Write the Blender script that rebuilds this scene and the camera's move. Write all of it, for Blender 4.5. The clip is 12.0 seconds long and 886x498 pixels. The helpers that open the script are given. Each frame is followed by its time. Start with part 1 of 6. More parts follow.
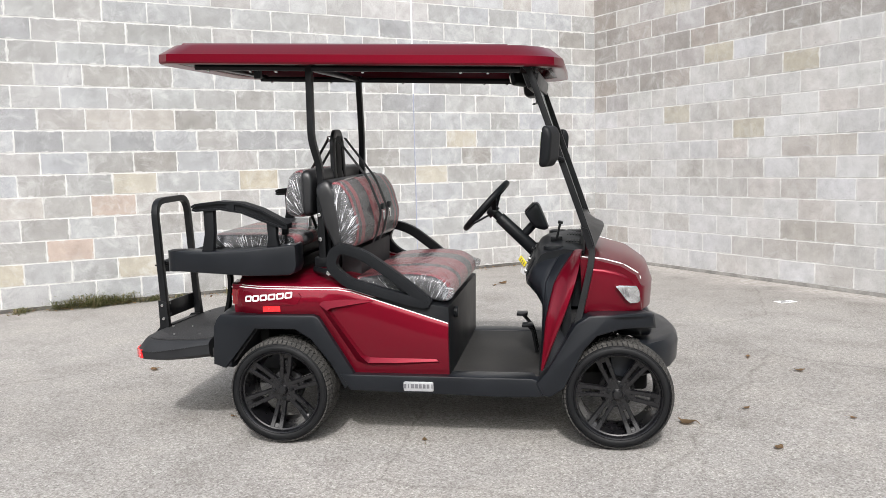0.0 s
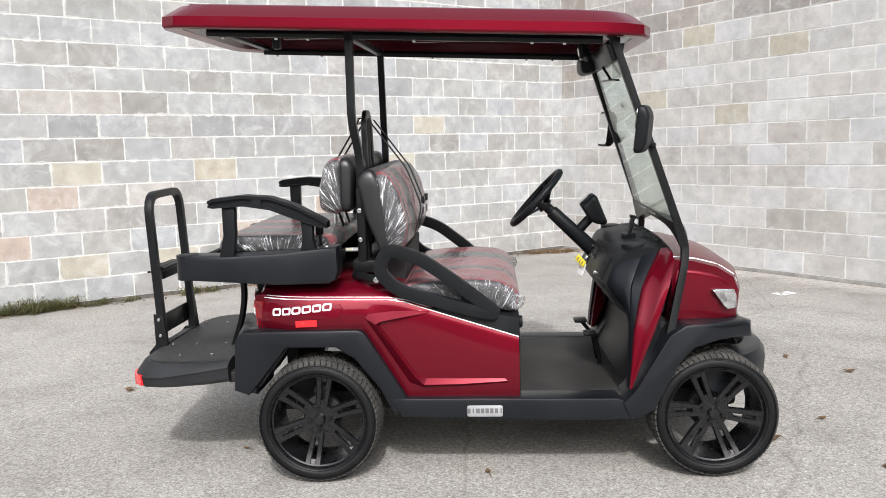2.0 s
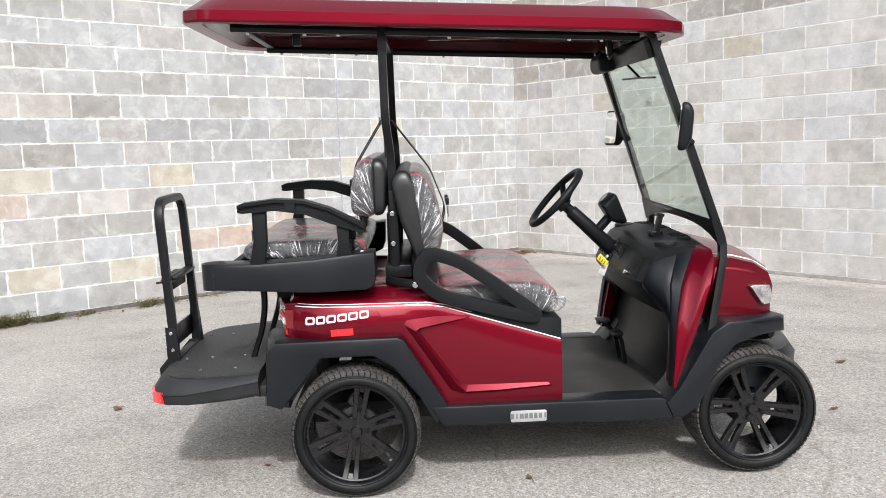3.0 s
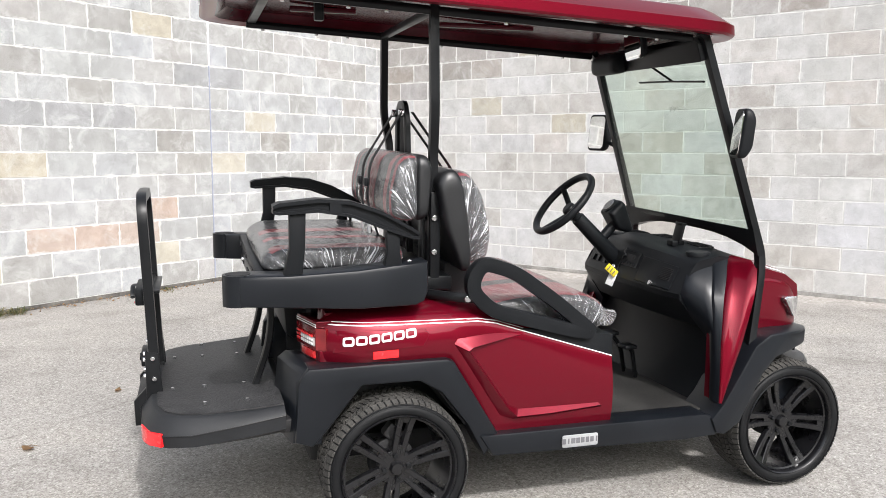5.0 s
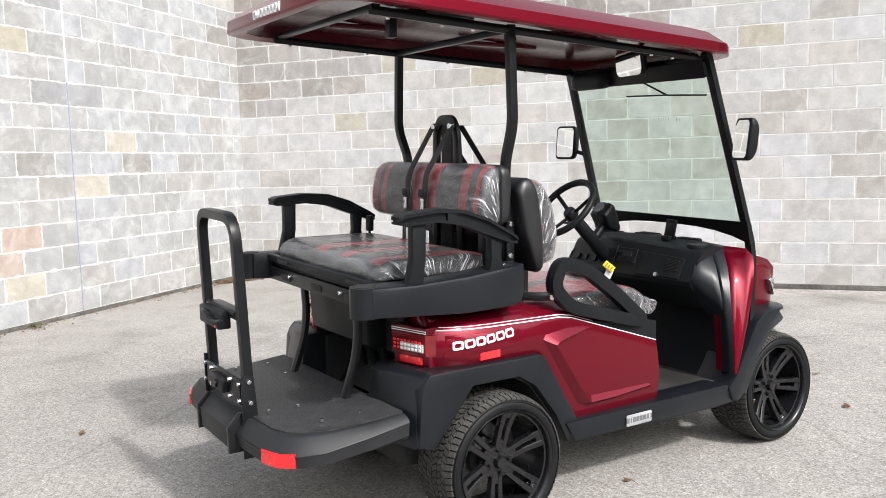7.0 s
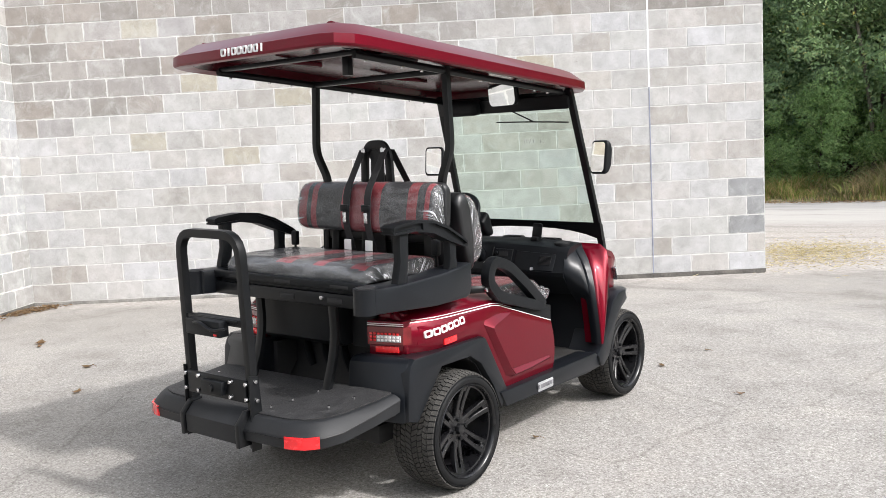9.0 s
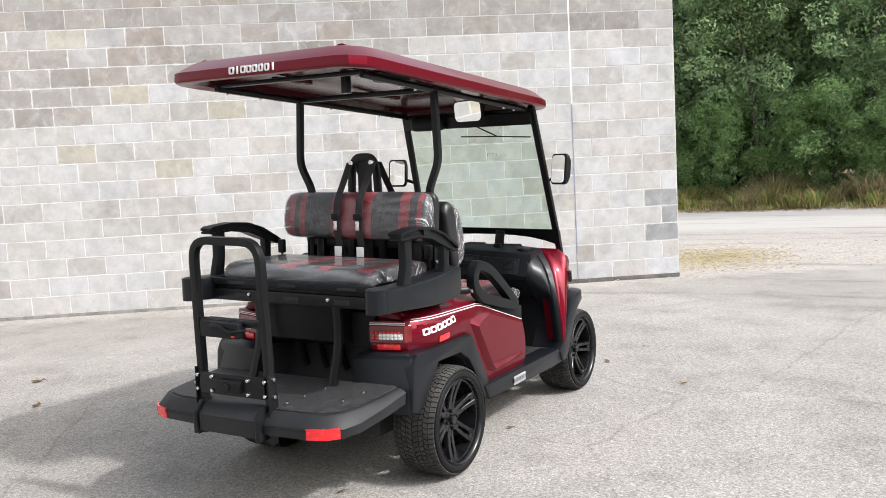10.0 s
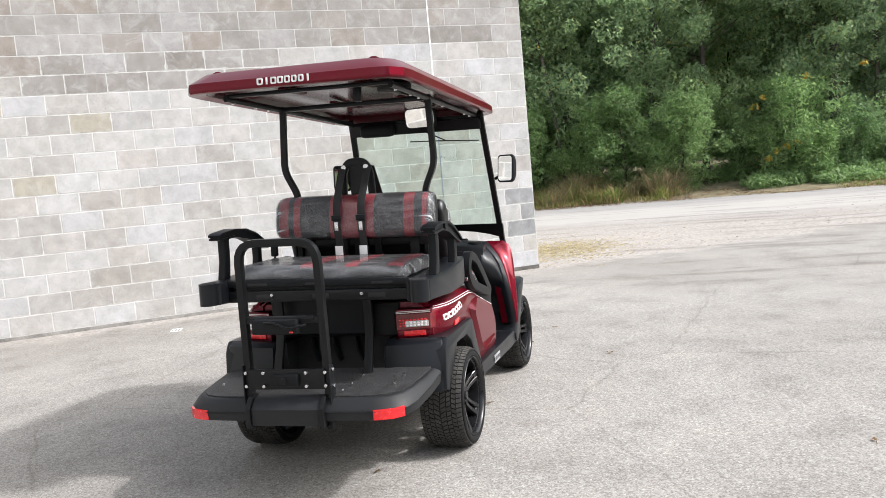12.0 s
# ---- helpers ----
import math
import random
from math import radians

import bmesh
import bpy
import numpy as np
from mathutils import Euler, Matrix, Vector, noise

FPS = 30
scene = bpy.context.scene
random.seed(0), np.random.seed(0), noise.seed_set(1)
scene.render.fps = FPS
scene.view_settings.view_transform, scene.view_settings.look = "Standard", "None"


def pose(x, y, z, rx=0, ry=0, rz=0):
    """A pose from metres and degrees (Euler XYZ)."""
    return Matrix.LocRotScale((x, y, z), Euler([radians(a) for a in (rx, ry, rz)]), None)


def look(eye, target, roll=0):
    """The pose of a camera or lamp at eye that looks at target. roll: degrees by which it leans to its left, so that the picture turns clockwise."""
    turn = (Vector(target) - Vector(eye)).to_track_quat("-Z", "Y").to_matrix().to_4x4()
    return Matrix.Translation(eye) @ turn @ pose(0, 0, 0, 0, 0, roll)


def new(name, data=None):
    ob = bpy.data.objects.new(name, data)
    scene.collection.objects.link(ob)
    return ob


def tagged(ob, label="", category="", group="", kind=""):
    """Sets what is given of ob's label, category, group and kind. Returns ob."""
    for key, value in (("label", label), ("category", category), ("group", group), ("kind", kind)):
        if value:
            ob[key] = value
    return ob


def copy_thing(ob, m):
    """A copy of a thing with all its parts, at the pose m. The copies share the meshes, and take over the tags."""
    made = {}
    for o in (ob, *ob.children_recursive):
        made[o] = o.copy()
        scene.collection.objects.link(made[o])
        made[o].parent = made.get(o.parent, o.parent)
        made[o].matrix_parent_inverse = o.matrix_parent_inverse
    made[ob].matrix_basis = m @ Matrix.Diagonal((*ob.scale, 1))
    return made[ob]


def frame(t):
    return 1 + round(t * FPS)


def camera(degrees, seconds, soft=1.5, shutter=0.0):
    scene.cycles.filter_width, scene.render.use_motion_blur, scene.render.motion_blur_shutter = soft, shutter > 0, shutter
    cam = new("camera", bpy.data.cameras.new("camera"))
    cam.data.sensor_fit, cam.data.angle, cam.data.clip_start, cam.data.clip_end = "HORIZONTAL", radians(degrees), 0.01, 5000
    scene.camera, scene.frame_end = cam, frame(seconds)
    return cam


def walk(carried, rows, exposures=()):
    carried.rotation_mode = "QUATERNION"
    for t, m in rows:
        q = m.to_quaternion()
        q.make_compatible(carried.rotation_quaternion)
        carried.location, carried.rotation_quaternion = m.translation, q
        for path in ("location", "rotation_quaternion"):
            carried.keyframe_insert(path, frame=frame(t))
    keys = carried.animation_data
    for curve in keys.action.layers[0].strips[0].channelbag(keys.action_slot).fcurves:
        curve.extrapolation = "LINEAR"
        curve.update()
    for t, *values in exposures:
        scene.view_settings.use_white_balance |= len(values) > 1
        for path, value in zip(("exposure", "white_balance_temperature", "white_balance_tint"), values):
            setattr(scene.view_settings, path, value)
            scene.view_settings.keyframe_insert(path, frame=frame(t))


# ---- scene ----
cam = camera(57.3, 12.0, 0.85)
PATH = [
    (0, (1.222, -4.093, 1.258), (0.973, -2.12, 1.052), -1.4),
    (0.5, (1.105, -3.96, 1.256), (0.862, -1.988, 1.028), -1.0),
    (1, (0.924, -3.841, 1.265), (0.745, -1.864, 1.021), -1.9),
    (1.5, (0.759, -3.71, 1.257), (0.661, -1.73, 0.99), -1.6),
    (2, (0.584, -3.601, 1.264), (0.54, -1.616, 1.025), -1.5),
    (2.5, (0.355, -3.561, 1.26), (0.4, -1.574, 1.035), -1.9),
    (3, (0.146, -3.499, 1.261), (0.298, -1.518, 1.026), -2.1),
    (3.2, (0.062, -3.441, 1.271), (0.255, -1.464, 1.031), -2.0),
    (4.8, (-0.574, -3.062, 1.255), (0.016, -1.165, 1.018), -0.2),
    (5, (-0.634, -3.007, 1.259), (0.0, -1.124, 1.022), 0.1),
    (5.5, (-0.874, -2.898, 1.257), (-0.115, -1.065, 0.999), -0.2),
    (6, (-1.098, -2.805, 1.26), (-0.217, -1.03, 0.991), -1.0),
    (6.5, (-1.318, -2.708, 1.267), (-0.329, -0.985, 1.035), -1.0),
    (7, (-1.605, -2.685, 1.256), (-0.489, -1.039, 1.05), -1.6),
    (7.2, (-1.719, -2.662, 1.25), (-0.543, -1.058, 1.04), -1.8),
    (8.8, (-2.468, -2.522, 1.308), (-0.925, -1.264, 1.114), -2.6),
    (9, (-2.552, -2.497, 1.305), (-0.964, -1.298, 1.109), -2.9),
    (9.5, (-2.747, -2.406, 1.317), (-1.068, -1.335, 1.138), -2.5),
    (10, (-2.997, -2.325, 1.318), (-1.27, -1.332, 1.14), -3.0),
    (10.5, (-3.233, -2.21, 1.323), (-1.453, -1.32, 1.127), -4.0),
    (11, (-3.382, -1.995, 1.323), (-1.544, -1.234, 1.118), -3.7),
    (11.5, (-3.553, -1.797, 1.329), (-1.674, -1.14, 1.13), -4.5),
    (12, (-3.704, -1.566, 1.341), (-1.783, -1.04, 1.151), -5.1),
]
EXPOSURES = [(0.0, 0.66), (3.0, 0.80), (6.0, 0.93), (9.0, 0.94), (12.0, 0.95)]
walk(cam, [(t, look(eye, target, roll)) for t, eye, target, roll in PATH], EXPOSURES)
SKY, SUN = 0.185, 1.95

# ---------- world, sun ----------
SUN_TO = Vector((0.08, -1.09, 1.0)).normalized()
world = bpy.data.worlds.new("world")
scene.world = world
world.use_nodes = True
wn = world.node_tree.nodes
sky = wn.new("ShaderNodeTexSky")
sky.sky_type = "NISHITA"
sky.sun_disc = False
sky.sun_elevation = math.asin(SUN_TO.z)
sky.sun_rotation = math.atan2(SUN_TO.x, SUN_TO.y)
sky.air_density = 1.0
sky.dust_density = 3.5
wn["Background"].inputs["Strength"].default_value = SKY
# thin white overcast takes most of the blue out of the sky
veil = wn.new("ShaderNodeHueSaturation")
veil.inputs["Saturation"].default_value = 0.35
world.node_tree.links.new(sky.outputs[0], veil.inputs["Color"])
world.node_tree.links.new(veil.outputs[0], wn["Background"].inputs["Color"])
sun_data = bpy.data.lights.new("sun", "SUN")
sun_data.energy, sun_data.angle, sun_data.color = SUN, radians(2.6), (0.988, 0.960, 0.955)
sun = new("sun", sun_data)
sun.matrix_world = look(SUN_TO * 30, (0, 0, 0))

# ---------- materials ----------
def nodes_of(name):
    m = bpy.data.materials.new(name)
    m.use_nodes = True
    nt = m.node_tree
    return m, nt, nt.nodes["Principled BSDF"]


def add(nt, kind, **inputs):
    n = nt.nodes.new(kind)
    for k, v in inputs.items():
        n.inputs[k.replace("_", " ")].default_value = v
    return n


def ramp(nt, stops):
    r = nt.nodes.new("ShaderNodeValToRGB")
    e = r.color_ramp.elements
    while len(e) < len(stops):
        e.new(0.5)
    for el, (p, c) in zip(e, stops):
        el.position, el.color = p, (*c, 1)
    return r


def mixc(nt, fac, a, b, mode="MIX"):
    m = nt.nodes.new("ShaderNodeMix")
    m.data_type, m.blend_type = "RGBA", mode
    for sock, v in ((m.inputs["Factor"], fac), (m.inputs["A"], a), (m.inputs["B"], b)):
        if isinstance(v, bpy.types.NodeSocket):
            nt.links.new(v, sock)
        elif isinstance(v, tuple):
            sock.default_value = (*v, 1)
        else:
            sock.default_value = v
    return m.outputs["Result"]


def bump_on(nt, bsdf, height, strength, dist):
    b = add(nt, "ShaderNodeBump", Strength=strength, Distance=dist)
    nt.links.new(height, b.inputs["Height"])
    nt.links.new(b.outputs[0], bsdf.inputs["Normal"])


def surf(name, c1, c2, scale=20, rough=0.6, metal=0.0, bump=0.0, dist=0.002, fine=0, rvar=0.1, coat=0.0, stretch=None, spec=0.5):
    """A surface of two tones that a coarse and a fine noise mix, with relief."""
    m, nt, p = nodes_of(name)
    co = nt.nodes.new("ShaderNodeTexCoord").outputs["Object"]
    if stretch:
        mp = add(nt, "ShaderNodeMapping", Scale=stretch)
        nt.links.new(co, mp.inputs["Vector"])
        co = mp.outputs[0]
    n1 = add(nt, "ShaderNodeTexNoise", Scale=scale, Detail=5.0)
    n2 = add(nt, "ShaderNodeTexNoise", Scale=fine or scale * 9, Detail=3.0)
    for n in (n1, n2):
        nt.links.new(co, n.inputs["Vector"])
    f = add(nt, "ShaderNodeMath")
    f.operation = "MULTIPLY_ADD"
    nt.links.new(n2.outputs["Fac"], f.inputs[0])
    f.inputs[1].default_value = 0.5
    nt.links.new(n1.outputs["Fac"], f.inputs[2])
    r = ramp(nt, [(0.5, c1), (1.0, c2)])
    nt.links.new(f.outputs[0], r.inputs[0])
    nt.links.new(r.outputs[0], p.inputs["Base Color"])
    rr = add(nt, "ShaderNodeMapRange")
    nt.links.new(n1.outputs["Fac"], rr.inputs[0])
    rr.inputs["To Min"].default_value, rr.inputs["To Max"].default_value = max(rough - rvar, 0.02), min(rough + rvar, 1)
    nt.links.new(rr.outputs[0], p.inputs["Roughness"])
    p.inputs["Metallic"].default_value = metal
    p.inputs["Coat Weight"].default_value = coat
    p.inputs["Coat Roughness"].default_value = 0.06
    p.inputs["Specular IOR Level"].default_value = spec
    if bump:
        bump_on(nt, p, n2.outputs["Fac"], bump, dist)
    return m


def block_material(name, stops, per_island=False):
    """Weathered concrete block: one tone a block, mottling, pits."""
    m, nt, p = nodes_of(name)
    src = nt.nodes.new("ShaderNodeNewGeometry").outputs["Random Per Island"] if per_island else nt.nodes.new("ShaderNodeObjectInfo").outputs["Random"]
    r = ramp(nt, stops)
    r.color_ramp.interpolation = "LINEAR"
    nt.links.new(src, r.inputs[0])
    g = nt.nodes.new("ShaderNodeNewGeometry").outputs["Position"]
    n1 = add(nt, "ShaderNodeTexNoise", Scale=7.0, Detail=6.0, Roughness=0.65)
    n2 = add(nt, "ShaderNodeTexNoise", Scale=160.0, Detail=3.0)
    n3 = add(nt, "ShaderNodeTexNoise", Scale=1.3, Detail=3.0)
    for n in (n1, n2, n3):
        nt.links.new(g, n.inputs["Vector"])
    t1 = ramp(nt, [(0.3, (0.82, 0.82, 0.81)), (0.7, (1.12, 1.12, 1.12))])
    nt.links.new(n1.outputs["Fac"], t1.inputs[0])
    t2 = ramp(nt, [(0.3, (0.84, 0.84, 0.84)), (0.62, (1.06, 1.06, 1.06))])
    nt.links.new(n2.outputs["Fac"], t2.inputs[0])
    t3 = ramp(nt, [(0.3, (0.9, 0.895, 0.88)), (0.7, (1.07, 1.07, 1.08))])
    nt.links.new(n3.outputs["Fac"], t3.inputs[0])
    c = mixc(nt, 1.0, r.outputs[0], t1.outputs[0], "MULTIPLY")
    c = mixc(nt, 1.0, c, t2.outputs[0], "MULTIPLY")
    c = mixc(nt, 1.0, c, t3.outputs[0], "MULTIPLY")
    # pale bloom and mortar smears
    n4 = add(nt, "ShaderNodeTexNoise", Scale=4.5, Detail=8.0, Roughness=0.72, Distortion=0.8)
    nt.links.new(g, n4.inputs["Vector"])
    t4 = ramp(nt, [(0.50, (0, 0, 0)), (0.72, (0.5, 0.5, 0.5))])
    nt.links.new(n4.outputs["Fac"], t4.inputs[0])
    c = mixc(nt, t4.outputs[0], c, (0.545, 0.55, 0.55))
    # scattered dark pits and rust-brown scuffs
    n5 = add(nt, "ShaderNodeTexNoise", Scale=38.0, Detail=3.0, Roughness=0.6)
    nt.links.new(g, n5.inputs["Vector"])
    t5 = ramp(nt, [(0.68, (0, 0, 0)), (0.74, (0.55, 0.55, 0.55))])
    nt.links.new(n5.outputs["Fac"], t5.inputs[0])
    c = mixc(nt, t5.outputs[0], c, (0.20, 0.185, 0.17))
    if not per_island:
        # mortar smeared over the arrises
        gen = nt.nodes.new("ShaderNodeSeparateXYZ")
        nt.links.new(nt.nodes.new("ShaderNodeTexCoord").outputs["Generated"], gen.inputs[0])
        edge = None
        for axis, size in (("X", 0.40), ("Z", 0.20)):
            d = nt.nodes.new("ShaderNodeMath")
            d.operation = "PINGPONG"
            nt.links.new(gen.outputs[axis], d.inputs[0])
            d.inputs[1].default_value = 0.5
            k = nt.nodes.new("ShaderNodeMath")
            k.operation = "MULTIPLY"
            nt.links.new(d.outputs[0], k.inputs[0])
            k.inputs[1].default_value = size
            if edge is None:
                edge = k.outputs[0]
            else:
                mn = nt.nodes.new("ShaderNodeMath")
                mn.operation = "MINIMUM"
                nt.links.new(edge, mn.inputs[0])
                nt.links.new(k.outputs[0], mn.inputs[1])
                edge = mn.outputs[0]
        n6 = add(nt, "ShaderNodeTexNoise", Scale=11.0, Detail=5.0, Roughness=0.7)
        nt.links.new(g, n6.inputs["Vector"])
        reach = add(nt, "ShaderNodeMapRange")
        nt.links.new(n6.outputs["Fac"], reach.inputs[0])
        reach.inputs["From Min"].default_value, reach.inputs["From Max"].default_value = 0.42, 0.75
        reach.inputs["To Min"].default_value, reach.inputs["To Max"].default_value = 0.0, 0.026
        df = nt.nodes.new("ShaderNodeMath")
        df.operation = "SUBTRACT"
        nt.links.new(reach.outputs[0], df.inputs[0])
        nt.links.new(edge, df.inputs[1])
        t6 = ramp(nt, [(0.0, (0, 0, 0)), (0.010, (0.75, 0.75, 0.75))])
        nt.links.new(df.outputs[0], t6.inputs[0])
        c = mixc(nt, t6.outputs[0], c, (0.54, 0.54, 0.528))
    nt.links.new(c, p.inputs["Base Color"])
    p.inputs["Roughness"].default_value = 0.92
    p.inputs["Specular IOR Level"].default_value = 0.25
    bump_on(nt, p, n2.outputs["Fac"], 0.5, 0.003)
    return m


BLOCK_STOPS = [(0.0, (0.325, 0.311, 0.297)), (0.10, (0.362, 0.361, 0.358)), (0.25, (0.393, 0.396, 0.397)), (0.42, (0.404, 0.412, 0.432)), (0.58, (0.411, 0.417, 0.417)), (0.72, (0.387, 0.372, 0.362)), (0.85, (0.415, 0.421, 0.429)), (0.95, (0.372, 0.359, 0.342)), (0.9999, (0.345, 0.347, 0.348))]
# light on the two faces is balanced in colour: left dimmed, right brightened
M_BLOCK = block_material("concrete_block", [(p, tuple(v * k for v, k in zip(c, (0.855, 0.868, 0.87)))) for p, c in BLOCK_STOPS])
BRIGHTENED_STOPS = [(p, tuple(v * k for v, k in zip(c, (1.145, 1.13, 1.115)))) for p, c in BLOCK_STOPS]
M_BLOCK_BRIGHTENED = block_material("brightened_concrete_block", BRIGHTENED_STOPS)
M_BLOCK_REST = block_material("concrete_block_far", BLOCK_STOPS, True)
# darker, browner tones for the right wall's upper courses, lowest near the corner
UPPER_STOPS = [(0.0, (0.262, 0.245, 0.230)), (0.25, (0.312, 0.298, 0.286)), (0.45, (0.345, 0.330, 0.322)), (0.6, (0.300, 0.270, 0.245)), (0.75, (0.335, 0.312, 0.292)), (0.9, (0.372, 0.362, 0.358)), (0.9999, (0.340, 0.330, 0.330))]
M_BLOCK_UPPER = block_material("darker_upper_block", UPPER_STOPS)
M_BLOCK_UPPER_REST = block_material("darker_upper_block_far", UPPER_STOPS, True)
M_BLOCK_DARK = block_material("concrete_block_dark", [(0.0, (0.250, 0.256, 0.262)), (0.9999, (0.298, 0.303, 0.310))])
M_BLOCK_TAN = block_material("concrete_block_tan", [(0.0, (0.395, 0.366, 0.301)), (0.9999, (0.409, 0.388, 0.336))])
M_BLOCK_RED = block_material("concrete_block_reddish", [(0.0, (0.381, 0.304, 0.259)), (0.9999, (0.389, 0.332, 0.294))])
M_BLOCK_BROWN = block_material("concrete_block_brownish", [(0.0, (0.368, 0.352, 0.332)), (0.9999, (0.405, 0.390, 0.370))])
M_MORTAR = surf("mortar", (0.40, 0.40, 0.388), (0.64, 0.64, 0.625), 7, 0.95, bump=0.4, dist=0.003, fine=140, spec=0.2)
M_MARK = surf("grey_mark", (0.20, 0.20, 0.20), (0.30, 0.30, 0.30), 40, 0.8)
M_CAULK = surf("joint_caulk", (0.20, 0.22, 0.30), (0.32, 0.34, 0.42), 9, 0.7)
M_CAULK_WHITE = surf("joint_caulk_white", (0.75, 0.75, 0.74), (0.85, 0.85, 0.84), 9, 0.7)
M_FOOTING_TAR = surf("tarred_footing", (0.045, 0.043, 0.04), (0.16, 0.15, 0.135), 5, 0.9, bump=0.6, dist=0.01)
M_FOOTING = surf("dirty_footing", (0.16, 0.155, 0.145), (0.34, 0.33, 0.31), 6, 0.9, bump=0.5, dist=0.01)


def asphalt_material():
    """Pale worn asphalt: exposed stones, cracks, blotches, a gravel and straw belt beyond the building."""
    m, nt, p = nodes_of("worn_asphalt")
    g = nt.nodes.new("ShaderNodeNewGeometry").outputs["Position"]
    vor = add(nt, "ShaderNodeTexVoronoi", Scale=165.0)
    vor2 = add(nt, "ShaderNodeTexVoronoi", Scale=85.0)
    n_f = add(nt, "ShaderNodeTexNoise", Scale=60.0, Detail=4.0, Roughness=0.7)
    n_m = add(nt, "ShaderNodeTexNoise", Scale=2.2, Detail=6.0, Roughness=0.6)
    n_l = add(nt, "ShaderNodeTexNoise", Scale=0.35, Detail=4.0)
    for n in (vor, vor2, n_f, n_m, n_l):
        nt.links.new(g, n.inputs["Vector"])
    bw = nt.nodes.new("ShaderNodeRGBToBW")
    nt.links.new(vor.outputs["Color"], bw.inputs[0])
    stone = ramp(nt, [(0.15, (0.20, 0.19, 0.178)), (0.45, (0.285, 0.275, 0.26)), (0.8, (0.345, 0.335, 0.318)), (0.95, (0.47, 0.46, 0.44))])
    nt.links.new(bw.outputs[0], stone.inputs[0])
    binder = ramp(nt, [(0.35, (0.70, 0.69, 0.68)), (0.6, (1.1, 1.1, 1.1))])
    nt.links.new(n_f.outputs["Fac"], binder.inputs[0])
    c = mixc(nt, 0.9, stone.outputs[0], binder.outputs[0], "MULTIPLY")
    blotch = ramp(nt, [(0.28, (0.76, 0.75, 0.74)), (0.48, (0.98, 0.98, 0.98)), (0.72, (1.1, 1.09, 1.07))])
    nt.links.new(n_m.outputs["Fac"], blotch.inputs[0])
    c = mixc(nt, 1.0, c, blotch.outputs[0], "MULTIPLY")
    large = ramp(nt, [(0.35, (0.88, 0.87, 0.86)), (0.65, (1.08, 1.08, 1.08))])
    nt.links.new(n_l.outputs["Fac"], large.inputs[0])
    c = mixc(nt, 1.0, c, large.outputs[0], "MULTIPLY")
    # cracks
    warp = add(nt, "ShaderNodeTexNoise", Scale=3.0, Detail=4.0)
    nt.links.new(g, warp.inputs["Vector"])
    wv = mixc(nt, 0.12, g, warp.outputs["Color"], "ADD")
    cr = add(nt, "ShaderNodeTexVoronoi", Scale=0.33)
    cr.feature = "DISTANCE_TO_EDGE"
    nt.links.new(wv, cr.inputs["Vector"])
    crr = ramp(nt, [(0.0, (0.6, 0.59, 0.58)), (0.004, (1.0, 1.0, 1.0))])
    nt.links.new(cr.outputs["Distance"], crr.inputs[0])
    c = mixc(nt, 0.5, c, mixc(nt, 1.0, c, crr.outputs[0], "MULTIPLY"))
    # beyond the building's end: a tan gravel belt, a pale worn drive, a greyer old strip along the verge
    sep = nt.nodes.new("ShaderNodeSeparateXYZ")
    nt.links.new(g, sep.inputs[0])

    def math_node(op, a, b):
        k = nt.nodes.new("ShaderNodeMath")
        k.operation = op
        for socket, v in zip(k.inputs, (a, b)):
            if isinstance(v, (int, float)):
                socket.default_value = v
            else:
                nt.links.new(v, socket)
        return k.outputs[0]

    wander = math_node("MULTIPLY", n_m.outputs["Fac"], 1.4)
    across = math_node("ADD", sep.outputs["X"], wander)
    slant = math_node("ADD", across, math_node("MULTIPLY", sep.outputs["Y"], 0.72))

    def between(u, lo0, lo1, hi0, hi1):
        k = ramp(nt, [(lo0 / 30, (0, 0, 0)), (lo1 / 30, (1, 1, 1)), (hi0 / 30, (1, 1, 1)), (hi1 / 30, (0, 0, 0))])
        nt.links.new(math_node("MULTIPLY", u, 1 / 30), k.inputs[0])
        return k.outputs[0]

    pebble = add(nt, "ShaderNodeTexVoronoi", Scale=36.0)
    streak = add(nt, "ShaderNodeTexNoise", Scale=1.0, Detail=5.0, Roughness=0.65)
    along = add(nt, "ShaderNodeMapping", Scale=(2.1, 0.34, 1.0), Rotation=(0, 0, -0.35))
    nt.links.new(g, pebble.inputs["Vector"])
    nt.links.new(g, along.inputs["Vector"])
    nt.links.new(along.outputs[0], streak.inputs["Vector"])
    drag = ramp(nt, [(0.34, (0.70, 0.69, 0.68)), (0.46, (1.0, 1.0, 1.0)), (0.7, (1.07, 1.06, 1.05))])
    nt.links.new(streak.outputs["Fac"], drag.inputs[0])
    drive = mixc(nt, n_f.outputs["Fac"], (0.33, 0.318, 0.305), (0.42, 0.405, 0.39))
    c = mixc(nt, between(across, 12.6, 14.4, 24.0, 26.0), c, drive)
    strip = mixc(nt, n_f.outputs["Fac"], (0.255, 0.25, 0.247), (0.345, 0.338, 0.332))
    c = mixc(nt, between(across, 17.0, 18.2, 24.0, 26.0), c, strip)
    pb = nt.nodes.new("ShaderNodeRGBToBW")
    nt.links.new(pebble.outputs["Color"], pb.inputs[0])
    gravel = ramp(nt, [(0.2, (0.275, 0.250, 0.230)), (0.5, (0.345, 0.322, 0.300)), (0.75, (0.38, 0.36, 0.338)), (0.95, (0.45, 0.43, 0.41))])
    nt.links.new(pb.outputs[0], gravel.inputs[0])
    belt = math_node("MULTIPLY", between(slant, 6.7, 7.2, 25.0, 26.0), between(across, 0.0, 0.1, 11.8, 14.6))
    c = mixc(nt, math_node("MULTIPLY", belt, 0.85), c, gravel.outputs[0])
